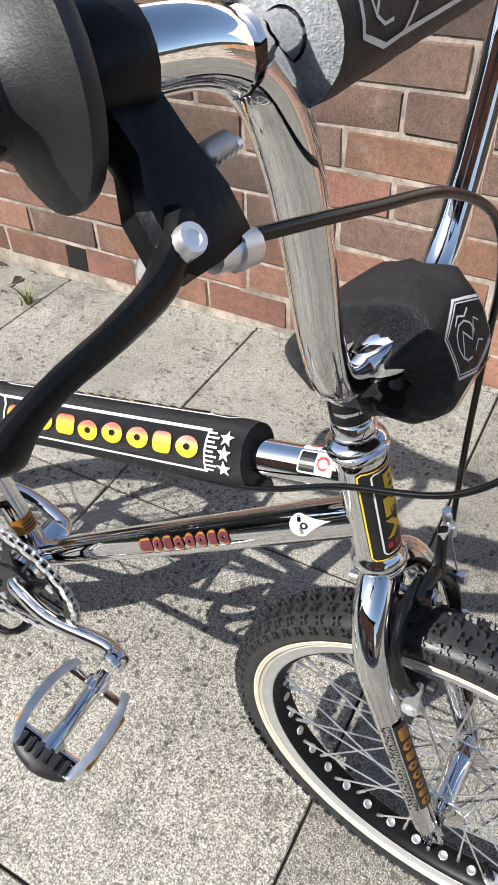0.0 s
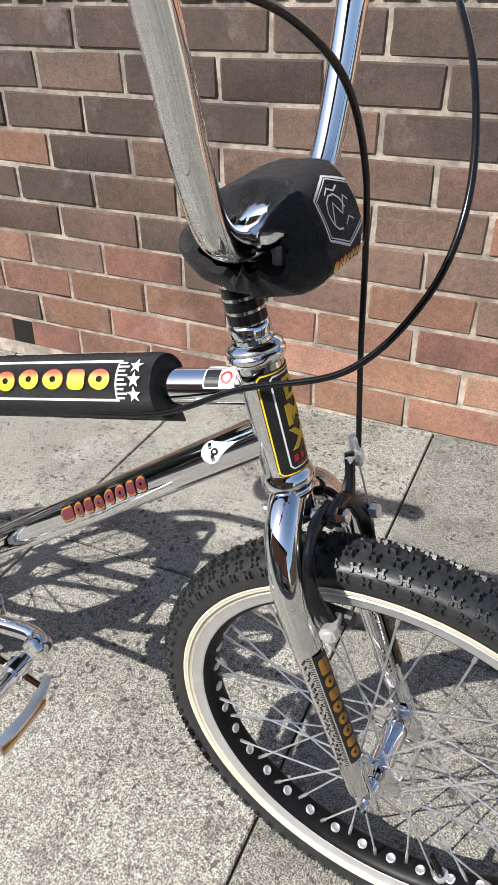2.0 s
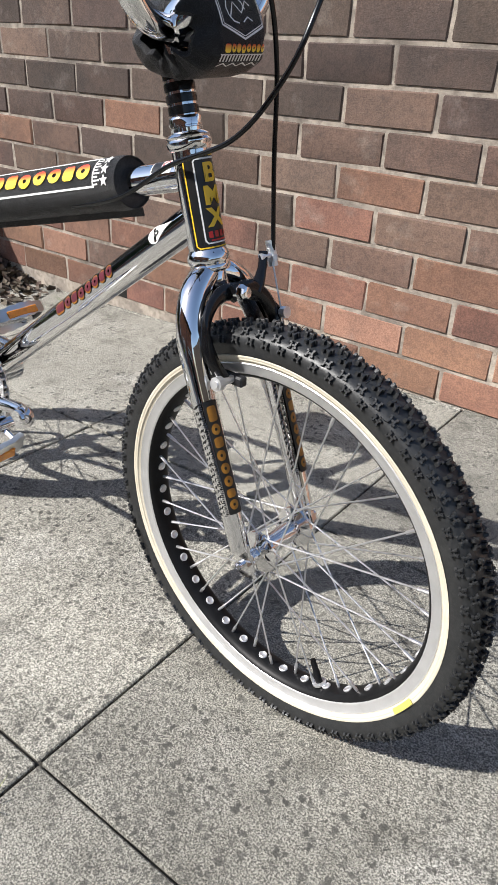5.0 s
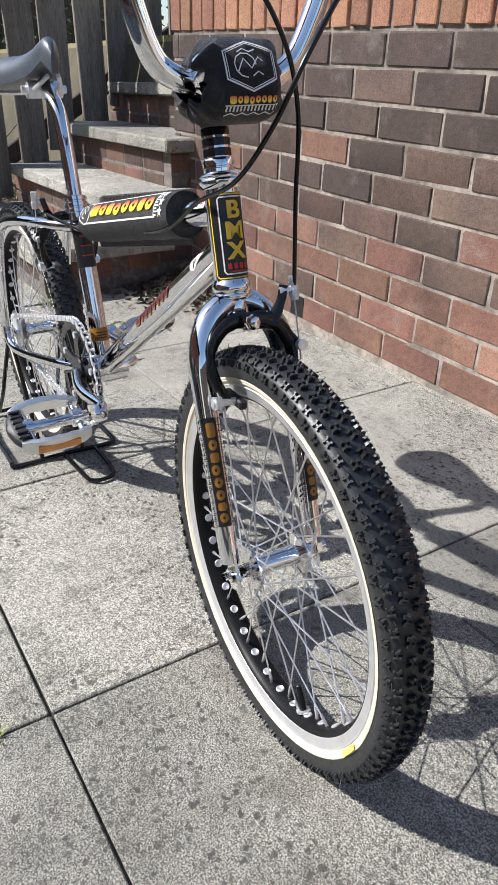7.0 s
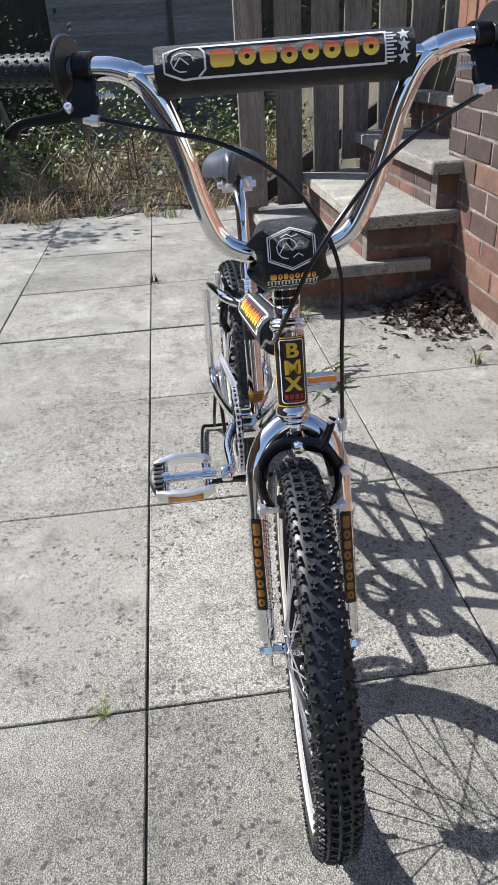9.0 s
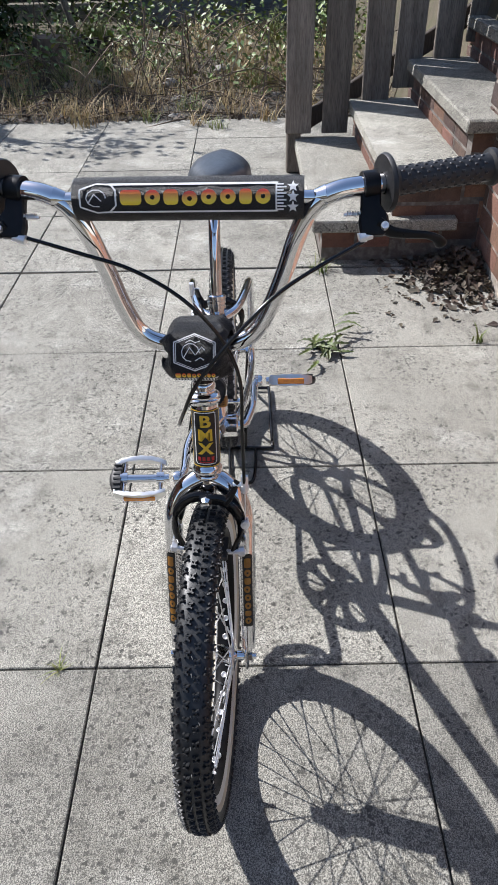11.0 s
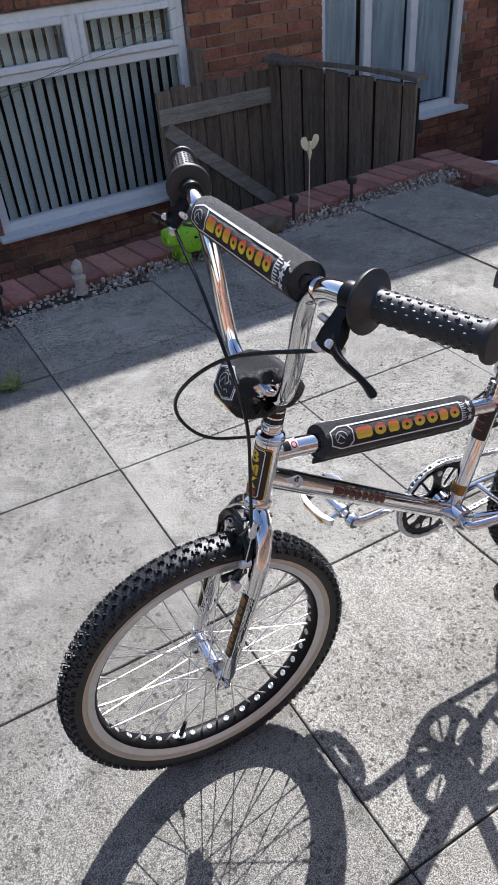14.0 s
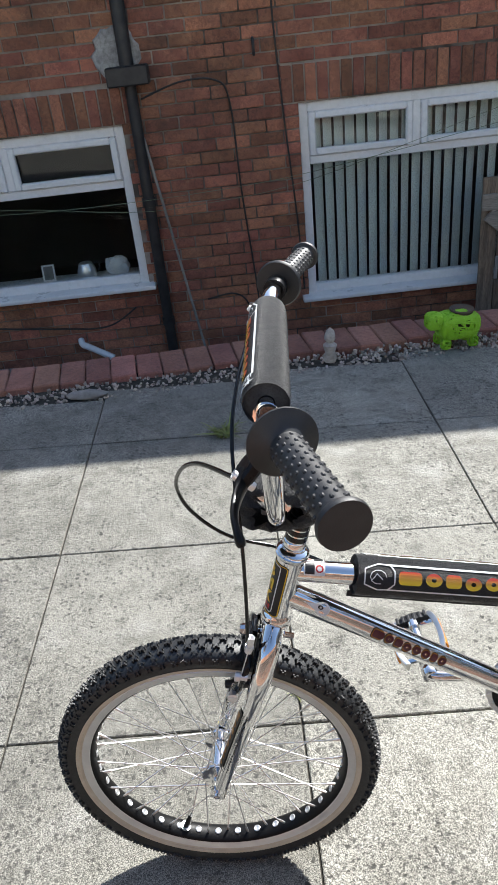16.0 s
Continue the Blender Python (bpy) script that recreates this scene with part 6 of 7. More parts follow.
rim_ = [b.verts.new(((0.150 + rr.uniform(-0.022, 0.018)) * math.cos(q * 0.2618) + 0.05, -0.044, (0.16 + rr.uniform(-0.025, 0.02)) * math.sin(q * 0.2618) + 2.09)) for q in range(24)]
top_ = [b.verts.new(V(0.05, -0.034, 2.09).lerp(v.co, 0.93) + V(0, 0.008, 0)) for v in rim_]
b.faces.new(top_)
for q in range(24):
    b.faces.new((rim_[q], rim_[(q + 1) % 24], top_[(q + 1) % 24], top_[q]))
part("cement_patch", b, CEMENT, dp, "grey cement patch on the wall")

st = thing("cane", (0.185, YH + 0.14, LOW), "thin blue-grey cane leaning on the wall", "cane")
b = B()
rod(b, V(0.0, 0.0, 0.0), V(0.235, -0.09, 1.60), 0.009, 8)
part("cane_shaft", b, STONE, st)


def wall_cable(name, pts, label, r=0.006, mt=DARKMETAL):
    o = thing(name, pts[0], label, "cable")
    b = B()
    p0 = Vector(pts[0])
    tube(b, [p - p0 for p in smooth_path(pts, 6)], r, 6)
    part("strand", b, mt, o)


wall_cable("wall_cable", [(0.401, YH + 0.012, 0.923), (0.147, YH + 0.012, 0.995), (-0.077, YH + 0.012, 0.985), (-0.159, YH + 0.012, 0.851), (-0.179, YH + 0.012, 0.286), (-0.220, YH + 0.012, -0.331), (-0.240, YH + 0.012, -0.886)], "black cable clipped to the brick wall")
wall_cable("wall_cable", [(-0.464, YH + 0.012, 2.649), (-0.464, YH + 0.012, 1.519), (-0.495, YH + 0.012, 0.800), (-0.545, YH + 0.012, 0.080), (-0.566, YH + 0.012, -0.434)], "black cable running down beside the window")
wall_cable("wall_cable", [(0.676, YH + 0.012, -0.434), (0.910, YH + 0.012, -0.557), (1.267, YH + 0.012, -0.536), (1.776, YH + 0.012, -0.475)], "loose black cable below the kitchen window")
wall_cable("wall_cable", [(0.147, YH + 0.012, -0.434), (-0.057, YH + 0.012, -0.413), (-0.159, YH + 0.012, -0.536), (-0.179, YH + 0.012, -0.886)], "black cable low on the wall")
wall_cable("washing_line", [(2.488, YH + 0.10, 0.389), (1.063, YH + 0.12, 0.322), (-0.159, YH + 0.12, 0.347), (-0.973, YH + 0.12, 0.430), (-2.093, YH + 0.1, 0.594)], "thin green washing line along the house", 0.0018, LINEGREEN)
wall_cable("wall_cable", [(-4.790, YH + 0.012, 1.622), (-4.943, YH + 0.012, 0.800), (-5.147, YH + 0.012, 0.440), (-5.350, YH + 0.012, 0.491)], "pale looping wire on the wall", 0.006)
wall_cable("washing_line", [(2.40, YH + 0.10, 0.352), (1.44, YH + 0.11, 0.363), (0.60, YH + 0.12, 0.262), (0.10, YH + 0.12, 0.262), (-0.675, YH + 0.11, 0.345), (-2.05, YH + 0.1, 0.70)], "second thin green washing line along the house", 0.0016, LINEGREEN)
hk = thing("wall_hook", (-0.337, YH + 0.006, 1.16), "rusty iron hook in the brick wall", "hook")
b = B()
tube(b, smooth_path([(0, -0.03, 0.03), (0, 0.01, 0.03), (0, 0.03, 0.02), (0, 0.034, -0.03), (0, 0.02, -0.06), (0, 0.008, -0.05)], 4), 0.009, 8)
part("hook_bar", b, DARKMETAL, hk)

# things inside the kitchen window
ph = thing("photo_frame", (1.30, -4.475, -0.232), "small white photo frame behind the kitchen window", "photo frame")
b = B()
mt_ = Matrix.Translation((0, 0, 0.062)) @ Matrix.Rotation(radians(10), 4, "X")
for cx, cz, sx, sz in ((-0.041, 0, 0.012, 0.12), (0.041, 0, 0.012, 0.12), (0, 0.054, 0.07, 0.012), (0, -0.054, 0.07, 0.012)):
    box(b, sx, 0.012, sz, mt_ @ Matrix.Translation((cx, 0, cz)), 0.002)
part("frame_moulding", b, UPVC, ph, "white moulding", 30)
b = B()
box(b, 0.072, 0.004, 0.098, mt_, 0.0)
part("backing", b, STONE, ph, "grey picture", 0)
kt = thing("kettle", (1.02, -4.49, -0.232), "dark grey kettle behind the kitchen window", "kettle")
b = B()
lathe(b, [(0, 0), (0.07, 0), (0.075, 0.012), (0.068, 0.06), (0.05, 0.105), (0.02, 0.115), (0, 0.116)], None, 20)
part("body", b, STEEL, kt)
b = B()
tube(b, smooth_path([(-0.05, 0, 0.10), (-0.09, 0, 0.10), (-0.10, 0, 0.06), (-0.068, 0, 0.03)], 4), 0.008, 8)
part("handle", b, DARKMETAL, kt, "black handle")
bg = thing("paper_bag", (0.79, -4.49, -0.232), "crumpled white bag behind the kitchen window", "bag")
b = B()
bmesh.ops.create_icosphere(b, subdivisions=3, radius=1)
for v in b.verts:
    v.co *= 1 + 0.35 * noise.noise(v.co * 1.9 + V(3, 1, 2)) + 0.12 * noise.noise(v.co * 5)
    v.co = V(v.co.x * 0.085, v.co.y * 0.05, max(0.0, 0.06 + v.co.z * 0.075))
part("bag_body", b, UPVC, bg, "", 20)

wp = thing("waste_pipe", (1.05, YH + 0.03, -0.66), "short white waste pipe from the wall", "pipe")
b = B()
tube(b, smooth_path([V(0.08, -0.02, 0.02), V(0.06, 0.03, 0.0), V(0, 0.06, -0.02), V(-0.16, 0.10, -0.10)], 4), 0.024, 12)
part("pipe_bend", b, UPVC, wp)
dp2 = thing("downpipe", (-5.25, YH + 0.06, LOW), "dark rusty downpipe by the house corner", "pipe")
b = B()
tube(b, [V(0, 0, 0), V(0, 0, 3.4)], 0.05, 12)
tube(b, [V(-0.13, 0, 0), V(-0.13, 0, 3.4)], 0.04, 12)
part("pipe", b, DARKMETAL, dp2)
pw = thing("white_post", (-5.32, -3.39, -0.03), "white painted porch post", "post")
b = B()
box(b, 0.07, 0.07, 2.4, Matrix.Translation((0, 0, 1.2)), 0.006)
part("post_shaft", b, UPVC, pw)


def board_fence(name, p, q, z0, z1, n, label, cap=True, ztop2=None):
    p, q = Vector(p), Vector(q)
    o = thing(name, (p.x, p.y, z0), label, "fence")
    d = q - p
    L = d.length
    m = Matrix.Rotation(math.atan2(d.y, d.x), 4, "Z")
    rr = random.Random(n)
    for k in range(n):
        h = z1 - z0 - rr.uniform(0, 0.02)
        b = B()
        box(b, L / n - rr.uniform(0.008, 0.016), 0.02, h, m @ Matrix.Translation(((k + 0.5) * L / n, 0.016 * (k % 2), h / 2)) @ Matrix.Rotation(rr.uniform(-0.008, 0.008), 4, 'Y'), 0.003, 0.001, rr)
        part("board", b, WOODBROWN, o, "", 30)
    # Added dark sheet, so the gaps between boards read as shaded.
    b = B()
    box(b, L - 0.01, 0.008, z1 - z0 - 0.06, m @ Matrix.Translation((L / 2, -0.024, (z1 - z0) / 2 - 0.01)), 0.0)
    part("back_boarding", b, WOODDARK, o, "dark sheet behind the gaps, standing in for their shade", 0)
    for z in (0.25, h * 0.8):
        b = B()
        box(b, L, 0.04, 0.07, m @ Matrix.Translation((L / 2, -0.050, z)), 0.004)
        part("rail", b, WOODDARK, o, "", 30)
    if cap:
        b = B()
        rows = []
        for k in range(13):
            t = k / 12
            dz = z1 - z0 + 0.004 + 0.010 * math.sin(t * 5.1) + 0.022 * max(0, 0.25 - t) + 0.016 * max(0, t - 0.8)
            rows.append([b.verts.new(m @ V(-0.03 + (L + 0.06) * t, y, dz + z + y * 0.25 * math.sin(t * 4))) for y, z in ((-0.05, 0), (0.055, 0), (0.055, 0.026), (-0.05, 0.028))])
        for u, v in zip(rows, rows[1:]):
            for k in range(4):
                b.faces.new((u[k], u[(k + 1) % 4], v[(k + 1) % 4], v[k]))
        b.faces.new(rows[0])
        b.faces.new(rows[-1])
        part("cap_rail", b, WOOD, o, "warped grey cap board", 30)
    return o


board_fence("board_fence", (-2.85, -2.70, 0), (-2.66, -4.02, 0), LOW, 0.39, 12, "dark weathered boarded fence with a cap rail")
gate = thing("garden_gate", (-2.685, -4.02, LOW), "dark open boarded timber gate with a diagonal brace", "gate")
for k in range(8):
    b = B()
    hh = 1.17 + 0.012 * math.sin(k * 2.3)
    box(b, 0.108, 0.02, hh, Matrix.Translation((0.06 + k * 0.115, -0.02, 0.06 + hh / 2)), 0.003)
    part("board", b, WOODBROWN, gate, "", 30)
for z in (1.07, 0.25):
    b = B()
    box(b, 0.94, 0.03, 0.105, Matrix.Translation((0.46, 0.008, z)), 0.004)
    part("ledge", b, WOODPALE, gate, "grey cross rail", 30)
b = B()
box(b, 1.10, 0.028, 0.095, Matrix.Translation((0.46, 0.009, 0.64)) @ Matrix.Rotation(radians(-40), 4, "Y"), 0.004)
part("brace", b, WOODPALE, gate, "grey diagonal brace", 30)
b = B()
box(b, 0.02, 0.012, 0.16, Matrix.Translation((0.80, 0.0, 0.62)), 0.002)
part("latch", b, STEEL, gate, "pale metal latch", 30)
gp = thing("gate_post", (-2.16, -4.16, LOW), "square dark timber gate post", "post")
b = B()
box(b, 0.085, 0.085, 1.42, Matrix.Translation((0, 0, 0.71)), 0.008)
part("post_shaft", b, WOODBROWN, gp)

# the house, its fence and gate stand plumb; the terrace falls a little


def plumb(px, pz, deg, ob, dx=0.0, dz=0.0):
    ob.matrix_basis = Matrix.Translation((px + dx, 0, pz + dz)) @ Matrix.Rotation(radians(deg), 4, "Y") @ Matrix.Translation((-px, 0, -pz)) @ ob.matrix_basis


for ob in [o for o in bpy.data.objects if o.parent is None]:
    kind_ = ob.name.split(".")[0]
    if kind_ in ("house", "window_1", "window_2", "window_3", "downpipe", "cane", "wall_cable", "washing_line", "wall_hook", "photo_frame", "kettle", "paper_bag", "waste_pipe"):
        plumb(-0.609, 0.16, 2.4, ob, -0.011, 0.008)
    elif kind_ in ("board_fence", "garden_gate", "gate_post"):
        plumb(-2.1, 0.25, 2.6, ob)

# display stand under the rear of the bicycle
bs = thing("bicycle_stand", (-0.925, 0.045, 0.0), "black wire display stand under the rear axle", "stand")
b = B()
ring = smooth_path([(-0.195, -0.09, 0.012), (-0.195, 0.0, 0.012), (-0.195, 0.098, 0.012), (-0.185, 0.112, 0.012), (-0.05, 0.113, 0.012), (0.075, 0.114, 0.012), (0.088, 0.114, 0.008), (0.094, 0.104, 0.005), (0.092, 0.0, 0.006), (0.094, -0.108, 0.005), (0.088, -0.118, 0.008), (0.075, -0.118, 0.012), (-0.05, -0.116, 0.012), (-0.185, -0.106, 0.012), (-0.195, -0.09, 0.012)], 5)
tube(b, ring, 0.0048, 8, False)
part("wire_base", b, GLOSSBLACK, bs, "")
for s in (-1, 1):
    b = B()
    y0 = -0.006
    tube(b, smooth_path([(0.092, y0 + s * 0.046, 0.007), (0.078, y0 + s * 0.047, 0.05), (0.035, y0 + s * 0.052, 0.18), (0.018, y0 + s * 0.056, 0.244), (0.006, y0 + s * 0.057, 0.256), (-0.008, y0 + s * 0.057, 0.256), (-0.020, y0 + s * 0.057, 0.244), (-0.075, y0 + s * 0.062, 0.155), (-0.118, y0 + s * 0.066, 0.085), (-0.192, y0 + s * 0.066, 0.012)], 5), 0.0048, 8)
    part("wire_prop", b, GLOSSBLACK, bs, "")
b = B()
tube(b, smooth_path([(0.092, -0.004, 0.005), (0.17, -0.002, 0.006), (0.225, 0.002, 0.006), (0.242, 0.016, 0.006), (0.244, 0.032, 0.006), (0.240, 0.048, 0.006), (0.225, 0.060, 0.006), (0.17, 0.066, 0.006), (0.092, 0.068, 0.005)], 5), 0.0044, 8)
part("wire_loop", b, GLOSSBLACK, bs, "")


# ---- ornaments along the edge ----
def stake_light(x, y):
    o = thing("stake_light", (x, y, 0.0), "dark garden stake light in the gravel", "garden light", "stake lights")
    b = B()
    rod(b, V(0, 0, -0.03), V(0, 0, 0.10), 0.008, 8)
    part("stake", b, DARKMETAL, o)
    b = B()
    lathe(b, [(0, 0.10), (0.022, 0.10), (0.026, 0.115), (0.022, 0.13), (0, 0.14)], None, 12)
    part("cap", b, DARKMETAL, o)


for x in (-0.124, -1.645, -2.045):
    stake_light(x, -1.975 + SKEW * x)
b = B()
lathe(b, [(0, 0), (0.035, 0), (0.038, 0.02), (0.026, 0.05), (0.034, 0.075), (0.036, 0.09), (0.018, 0.105), (0.028, 0.12), (0.03, 0.14), (0.02, 0.165), (0.006, 0.18), (0, 0.185)], None, 14)
for v in b.verts:
    v.co += Vector((noise.noise(v.co * 40), noise.noise(v.co * 40 + V(5, 0, 0)), 0)) * 0.006
o = part("stone_figure", b, STATUE, None, "", 50)
o.location = (-0.46, -2.02, 0.0)
o.scale = (0.8, 0.8, 0.82)
tagged(o, "small weathered stoneware figure on the pebbles", "statue")
b = B()
rod(b, V(0, 0, 0.0), V(0, 0, 0.33), 0.0022, 6)
for s in (-1, 1):
    c = b.verts.new((0, 0, 0.35))
    ring = [b.verts.new((s * (0.006 + 0.050 * abs(math.sin(a)) ** 0.8), 0.004 * s, 0.362 + 0.034 * math.cos(a) + 0.020 * math.sin(a))) for a in (0.3 + 0.26 * k for k in range(11))]
    for p, q in zip(ring, ring[1:]):
        b.faces.new((c, p, q))
lathe(b, [(0, 0.285), (0.005, 0.295), (0.011, 0.325), (0.008, 0.345), (0.011, 0.362), (0.008, 0.374), (0, 0.378)], None, 10)
o = part("butterfly_ornament", b, CREAM, None, "", 50)
o.location = (-1.74, -2.21, -0.01)
tagged(o, "cream winged ornament on a thin stake", "ornament")
o = thing("lime_planter", (-1.02, -2.09, 0.006), "lime green woven animal-shaped planter holding a brown pot", "planter", rz=8)
rr = random.Random(8)


def woven(b, c, r, n, loops):
    """Loops of cord wound at all angles round a rounded box."""
    c, r = Vector(c), Vector(r)
    for k in range(loops):
        q = Euler((rr.uniform(0, 6.28), rr.uniform(0, 6.28), rr.uniform(0, 6.28))).to_matrix()
        off = rr.uniform(-0.55, 0.55)
        pts = []
        for j in range(n):
            d = (q @ V(math.cos(j * 6.28 / n), math.sin(j * 6.28 / n), off + 0.12 * math.sin(j * 1.9 + k))).normalized()
            d = Vector([math.copysign(abs(e) ** 0.6, e) for e in d])
            pts.append(c + Vector((d.x * r.x, d.y * r.y, d.z * r.z)))
        tube(b, smooth_path(pts + [pts[0]], 2), 0.0036, 5, False)


for nm, c, r, loops in (("body_weave", (0, 0, 0.092), (0.092, 0.062, 0.056), 70), ("head_weave", (0.108, 0.0, 0.118), (0.034, 0.038, 0.034), 30), ("foot_weave", (0.062, 0.035, 0.022), (0.020, 0.018, 0.022), 8), ("foot_weave", (0.062, -0.035, 0.022), (0.020, 0.018, 0.022), 8), ("foot_weave", (-0.062, 0.035, 0.022), (0.020, 0.018, 0.022), 8), ("foot_weave", (-0.062, -0.035, 0.022), (0.020, 0.018, 0.022), 8)):
    b = B()
    woven(b, c, r, 10, loops)
    part(nm, b, LIME, o, "", 60)
b = B()
lathe(b, [(0, 0.05), (0.040, 0.05), (0.048, 0.152), (0.053, 0.156), (0.050, 0.162), (0.043, 0.156), (0, 0.140)], Matrix.Translation((-0.015, 0, 0)), 18)
part("inner_pot", b, DEADLEAF, o, "brown pot sunk in its back")


def rock(name, loc, s, label, mt=STONE, cat="stone", flat=0.7):
    b = B()
    bmesh.ops.create_icosphere(b, subdivisions=3, radius=1)
    for v in b.verts:
        v.co *= 1 + 0.22 * noise.noise(v.co * 1.6 + Vector(loc)) + 0.06 * noise.noise(v.co * 6)
        v.co = Vector((v.co.x * s[0], v.co.y * s[1], v.co.z * s[2]))
    o = part(name, b, mt, None, "", 60)
    o.location = loc
    return tagged(o, label, cat)


rock("boulder", (-1.46, -2.17, 0.03), (0.11, 0.06, 0.05), "rounded brown boulder on the pebbles", DEADLEAF)
rock("flat_stone", (0.55, -1.83, 0.012), (0.085, 0.03, 0.018), "flat pale driftwood-like stone")
rock("boulder", (-3.5, -3.2, -0.80), (0.14, 0.1, 0.1), "pale stone in the sunken corner")
o = thing("plastic_tub", (-3.68, -2.70, LOW), "tipped grey plastic tub with a pale rim on rubble", "tub", rz=35)
m = Matrix.Translation((0, 0, 0.60)) @ Matrix.Rotation(radians(-24), 4, "Y") @ Matrix.Rotation(radians(8), 4, "X")
b = B()
rows = []
for z, k in ((-0.26, 0.78), (0.08, 1.0), (0.08, 0.9), (-0.20, 0.70)):
    rows.append([b.verts.new(m @ V(0.20 * k * x, 0.13 * k * y, z)) for x, y in ((-1, -0.8), (-0.8, -1), (0.8, -1), (1, -0.8), (1, 0.8), (0.8, 1), (-0.8, 1), (-1, 0.8))])
for u, v in zip(rows, rows[1:]):
    for k in range(8):
        b.faces.new((u[k], u[(k + 1) % 8], v[(k + 1) % 8], v[k]))
b.faces.new(rows[0])
b.faces.new(rows[-1])
part("tub_body", b, BAG, o)
b = B()
box(b, 0.42, 0.28, 0.03, m @ Matrix.Translation((0, 0, 0.095)), 0.01)
part("lid", b, UPVC, o, "pale plastic lid", 30)
b = B()
box(b, 0.36, 0.30, 0.38, Matrix.Translation((0, 0, 0.19)), 0.02, 0.01, random.Random(3))
part("rubble_block", b, STONE, o, "rough block underneath", 30)
o = thing("plant_pot", (-4.46, -2.30, -0.03), "black plastic plant pot with a twiggy plant", "plant pot")
b = B()
lathe(b, [(0, 0), (0.135, 0), (0.172, 0.31), (0.185, 0.33), (0.172, 0.33), (0.155, 0.28), (0, 0.28)], None, 20)
part("pot", b, DARKMETAL, o)


# ---- plants ----
def blade(b, p, h, lean, az, w):
    d = V(math.cos(az), math.sin(az), 0)
    s = V(-d.y, d.x, 0) * w
    prev = None
    for k in range(5):
        t = k / 4
        c = p + V(0, 0, h * t * (1 - 0.25 * lean * t)) + d * (h * lean * t * t)
        if k == 4:
            b.faces.new((prev[0], prev[1], b.verts.new(c)))
        else:
            cur = (b.verts.new(c - s * (1 - t * 0.7)), b.verts.new(c + s * (1 - t * 0.7)))
            if prev:
                b.faces.new((prev[0], prev[1], cur[1], cur[0]))
            prev = cur


def leaf(b, p, s, rr, q=None):
    q = q or Euler((rr.uniform(-0.9, 0.9), rr.uniform(-0.9, 0.9), rr.uniform(0, 6.28))).to_matrix()
    v = [b.verts.new(p + q @ (V(*c) * s)) for c in ((-0.5, 0, 0), (-0.15, 0.3, 0.06), (0.5, 0, -0.06), (-0.15, -0.3, 0.06), (0, 0, -0.02))]
    for i in range(4):
        b.faces.new((v[i], v[(i + 1) % 4], v[4]))


def tuft(name, loc, n, h, spread, material, label, w=0.0025, lean=(0.2, 1.0), seed=1, kind=""):
    rr = random.Random(seed)
    b = B()
    for k in range(n):
        a = rr.uniform(0, 6.28)
        r = spread * math.sqrt(rr.random())
        blade(b, V(r * math.cos(a), r * math.sin(a), -0.005), h * rr.uniform(0.5, 1.1), rr.uniform(*lean), rr.uniform(0, 6.28), w * rr.uniform(0.7, 1.3))
    o = part(name, b, material, None, "", 0)
    o.location = loc
    return tagged(o, label, "weed" if not kind else "grass", kind=kind)


tuft("weed_tuft", (-0.134, -0.285, -0.002), 20, 0.034, 0.006, GREENGRASS, "small tuft of grass in a paving joint", 0.0013, (0.5, 1.6), 3)
tuft("weed_tuft", (-1.40, 0.875, 0), 18, 0.07, 0.02, GREENGRASS, "small yellow-green weed by the wall", 0.003, (0.2, 0.8), 4)
tuft("weed_tuft", (0.0, -1.448, 0), 34, 0.06, 0.03, GREENGRASS, "low green weed in a paving joint", 0.006, (0.8, 1.8), 5)
tuft("weed_tuft", (-1.99, 0.39, 0), 44, 0.07, 0.04, GREENGRASS, "grassy weeds in the wide joint", 0.002, (0.4, 1.4), 6)
tuft("weed_tuft", (-2.70, -0.2, 0), 22, 0.05, 0.02, DEADLEAF, "brown weed in a paving joint", 0.003, (0.4, 1.4), 7)
tuft("tall_grass", (-4.22, -1.72, -0.01), 170, 0.22, 0.10, DRY, "dense dry grass tuft at the terrace edge", 0.003, (0.1, 0.9), 8)
rr = random.Random(18)
b = B()
for k in range(34):
    a, r, h, ln = rr.uniform(0, 6.28), 0.08 * math.sqrt(rr.random()), rr.uniform(0.28, 0.56), rr.uniform(0.05, 0.32)
    p = V(r * math.cos(a), r * math.sin(a), 0)
    d = V(math.cos(a), math.sin(a), 0)
    top = p + d * (h * ln) + V(0, 0, h)
    tip = top + d * 0.05 + V(0, 0, -0.012)
    tube(b, smooth_path([p, p + d * (h * ln * 0.3) + V(0, 0, h * 0.55), top, tip], 3), 0.0014, 4)
    for j in range(5):
        leaf(b, top.lerp(tip, j / 4) + V(rr.uniform(-0.004, 0.004), rr.uniform(-0.004, 0.004), 0), 0.014, rr)
o = part("seed_grass", b, DRY, None, "", 0)
o.location = (-4.22, -1.72, -0.01)
tagged(o, "tall straw-coloured grass stalks with drooping seed heads", "grass")
tuft("tall_grass", (-4.36, -0.98, -0.01), 60, 0.26, 0.10, DRY, "dry brown grass tuft at the terrace edge", 0.003, (0.2, 0.9), 9)
for k, (x, y, h) in enumerate(((-4.33, -0.22, 0.14), (-4.22, -0.08, 0.11), (-4.40, 0.25, 0.14), (-4.42, -0.55, 0.12), (-4.3, 0.5, 0.2))):
    tuft("weed_tuft", (x, y, -0.01), 40, h, 0.06, GREENGRASS if k % 2 else DRY, "grass tuft at the edge of the paving", 0.003, (0.2, 1.2), 20 + k)

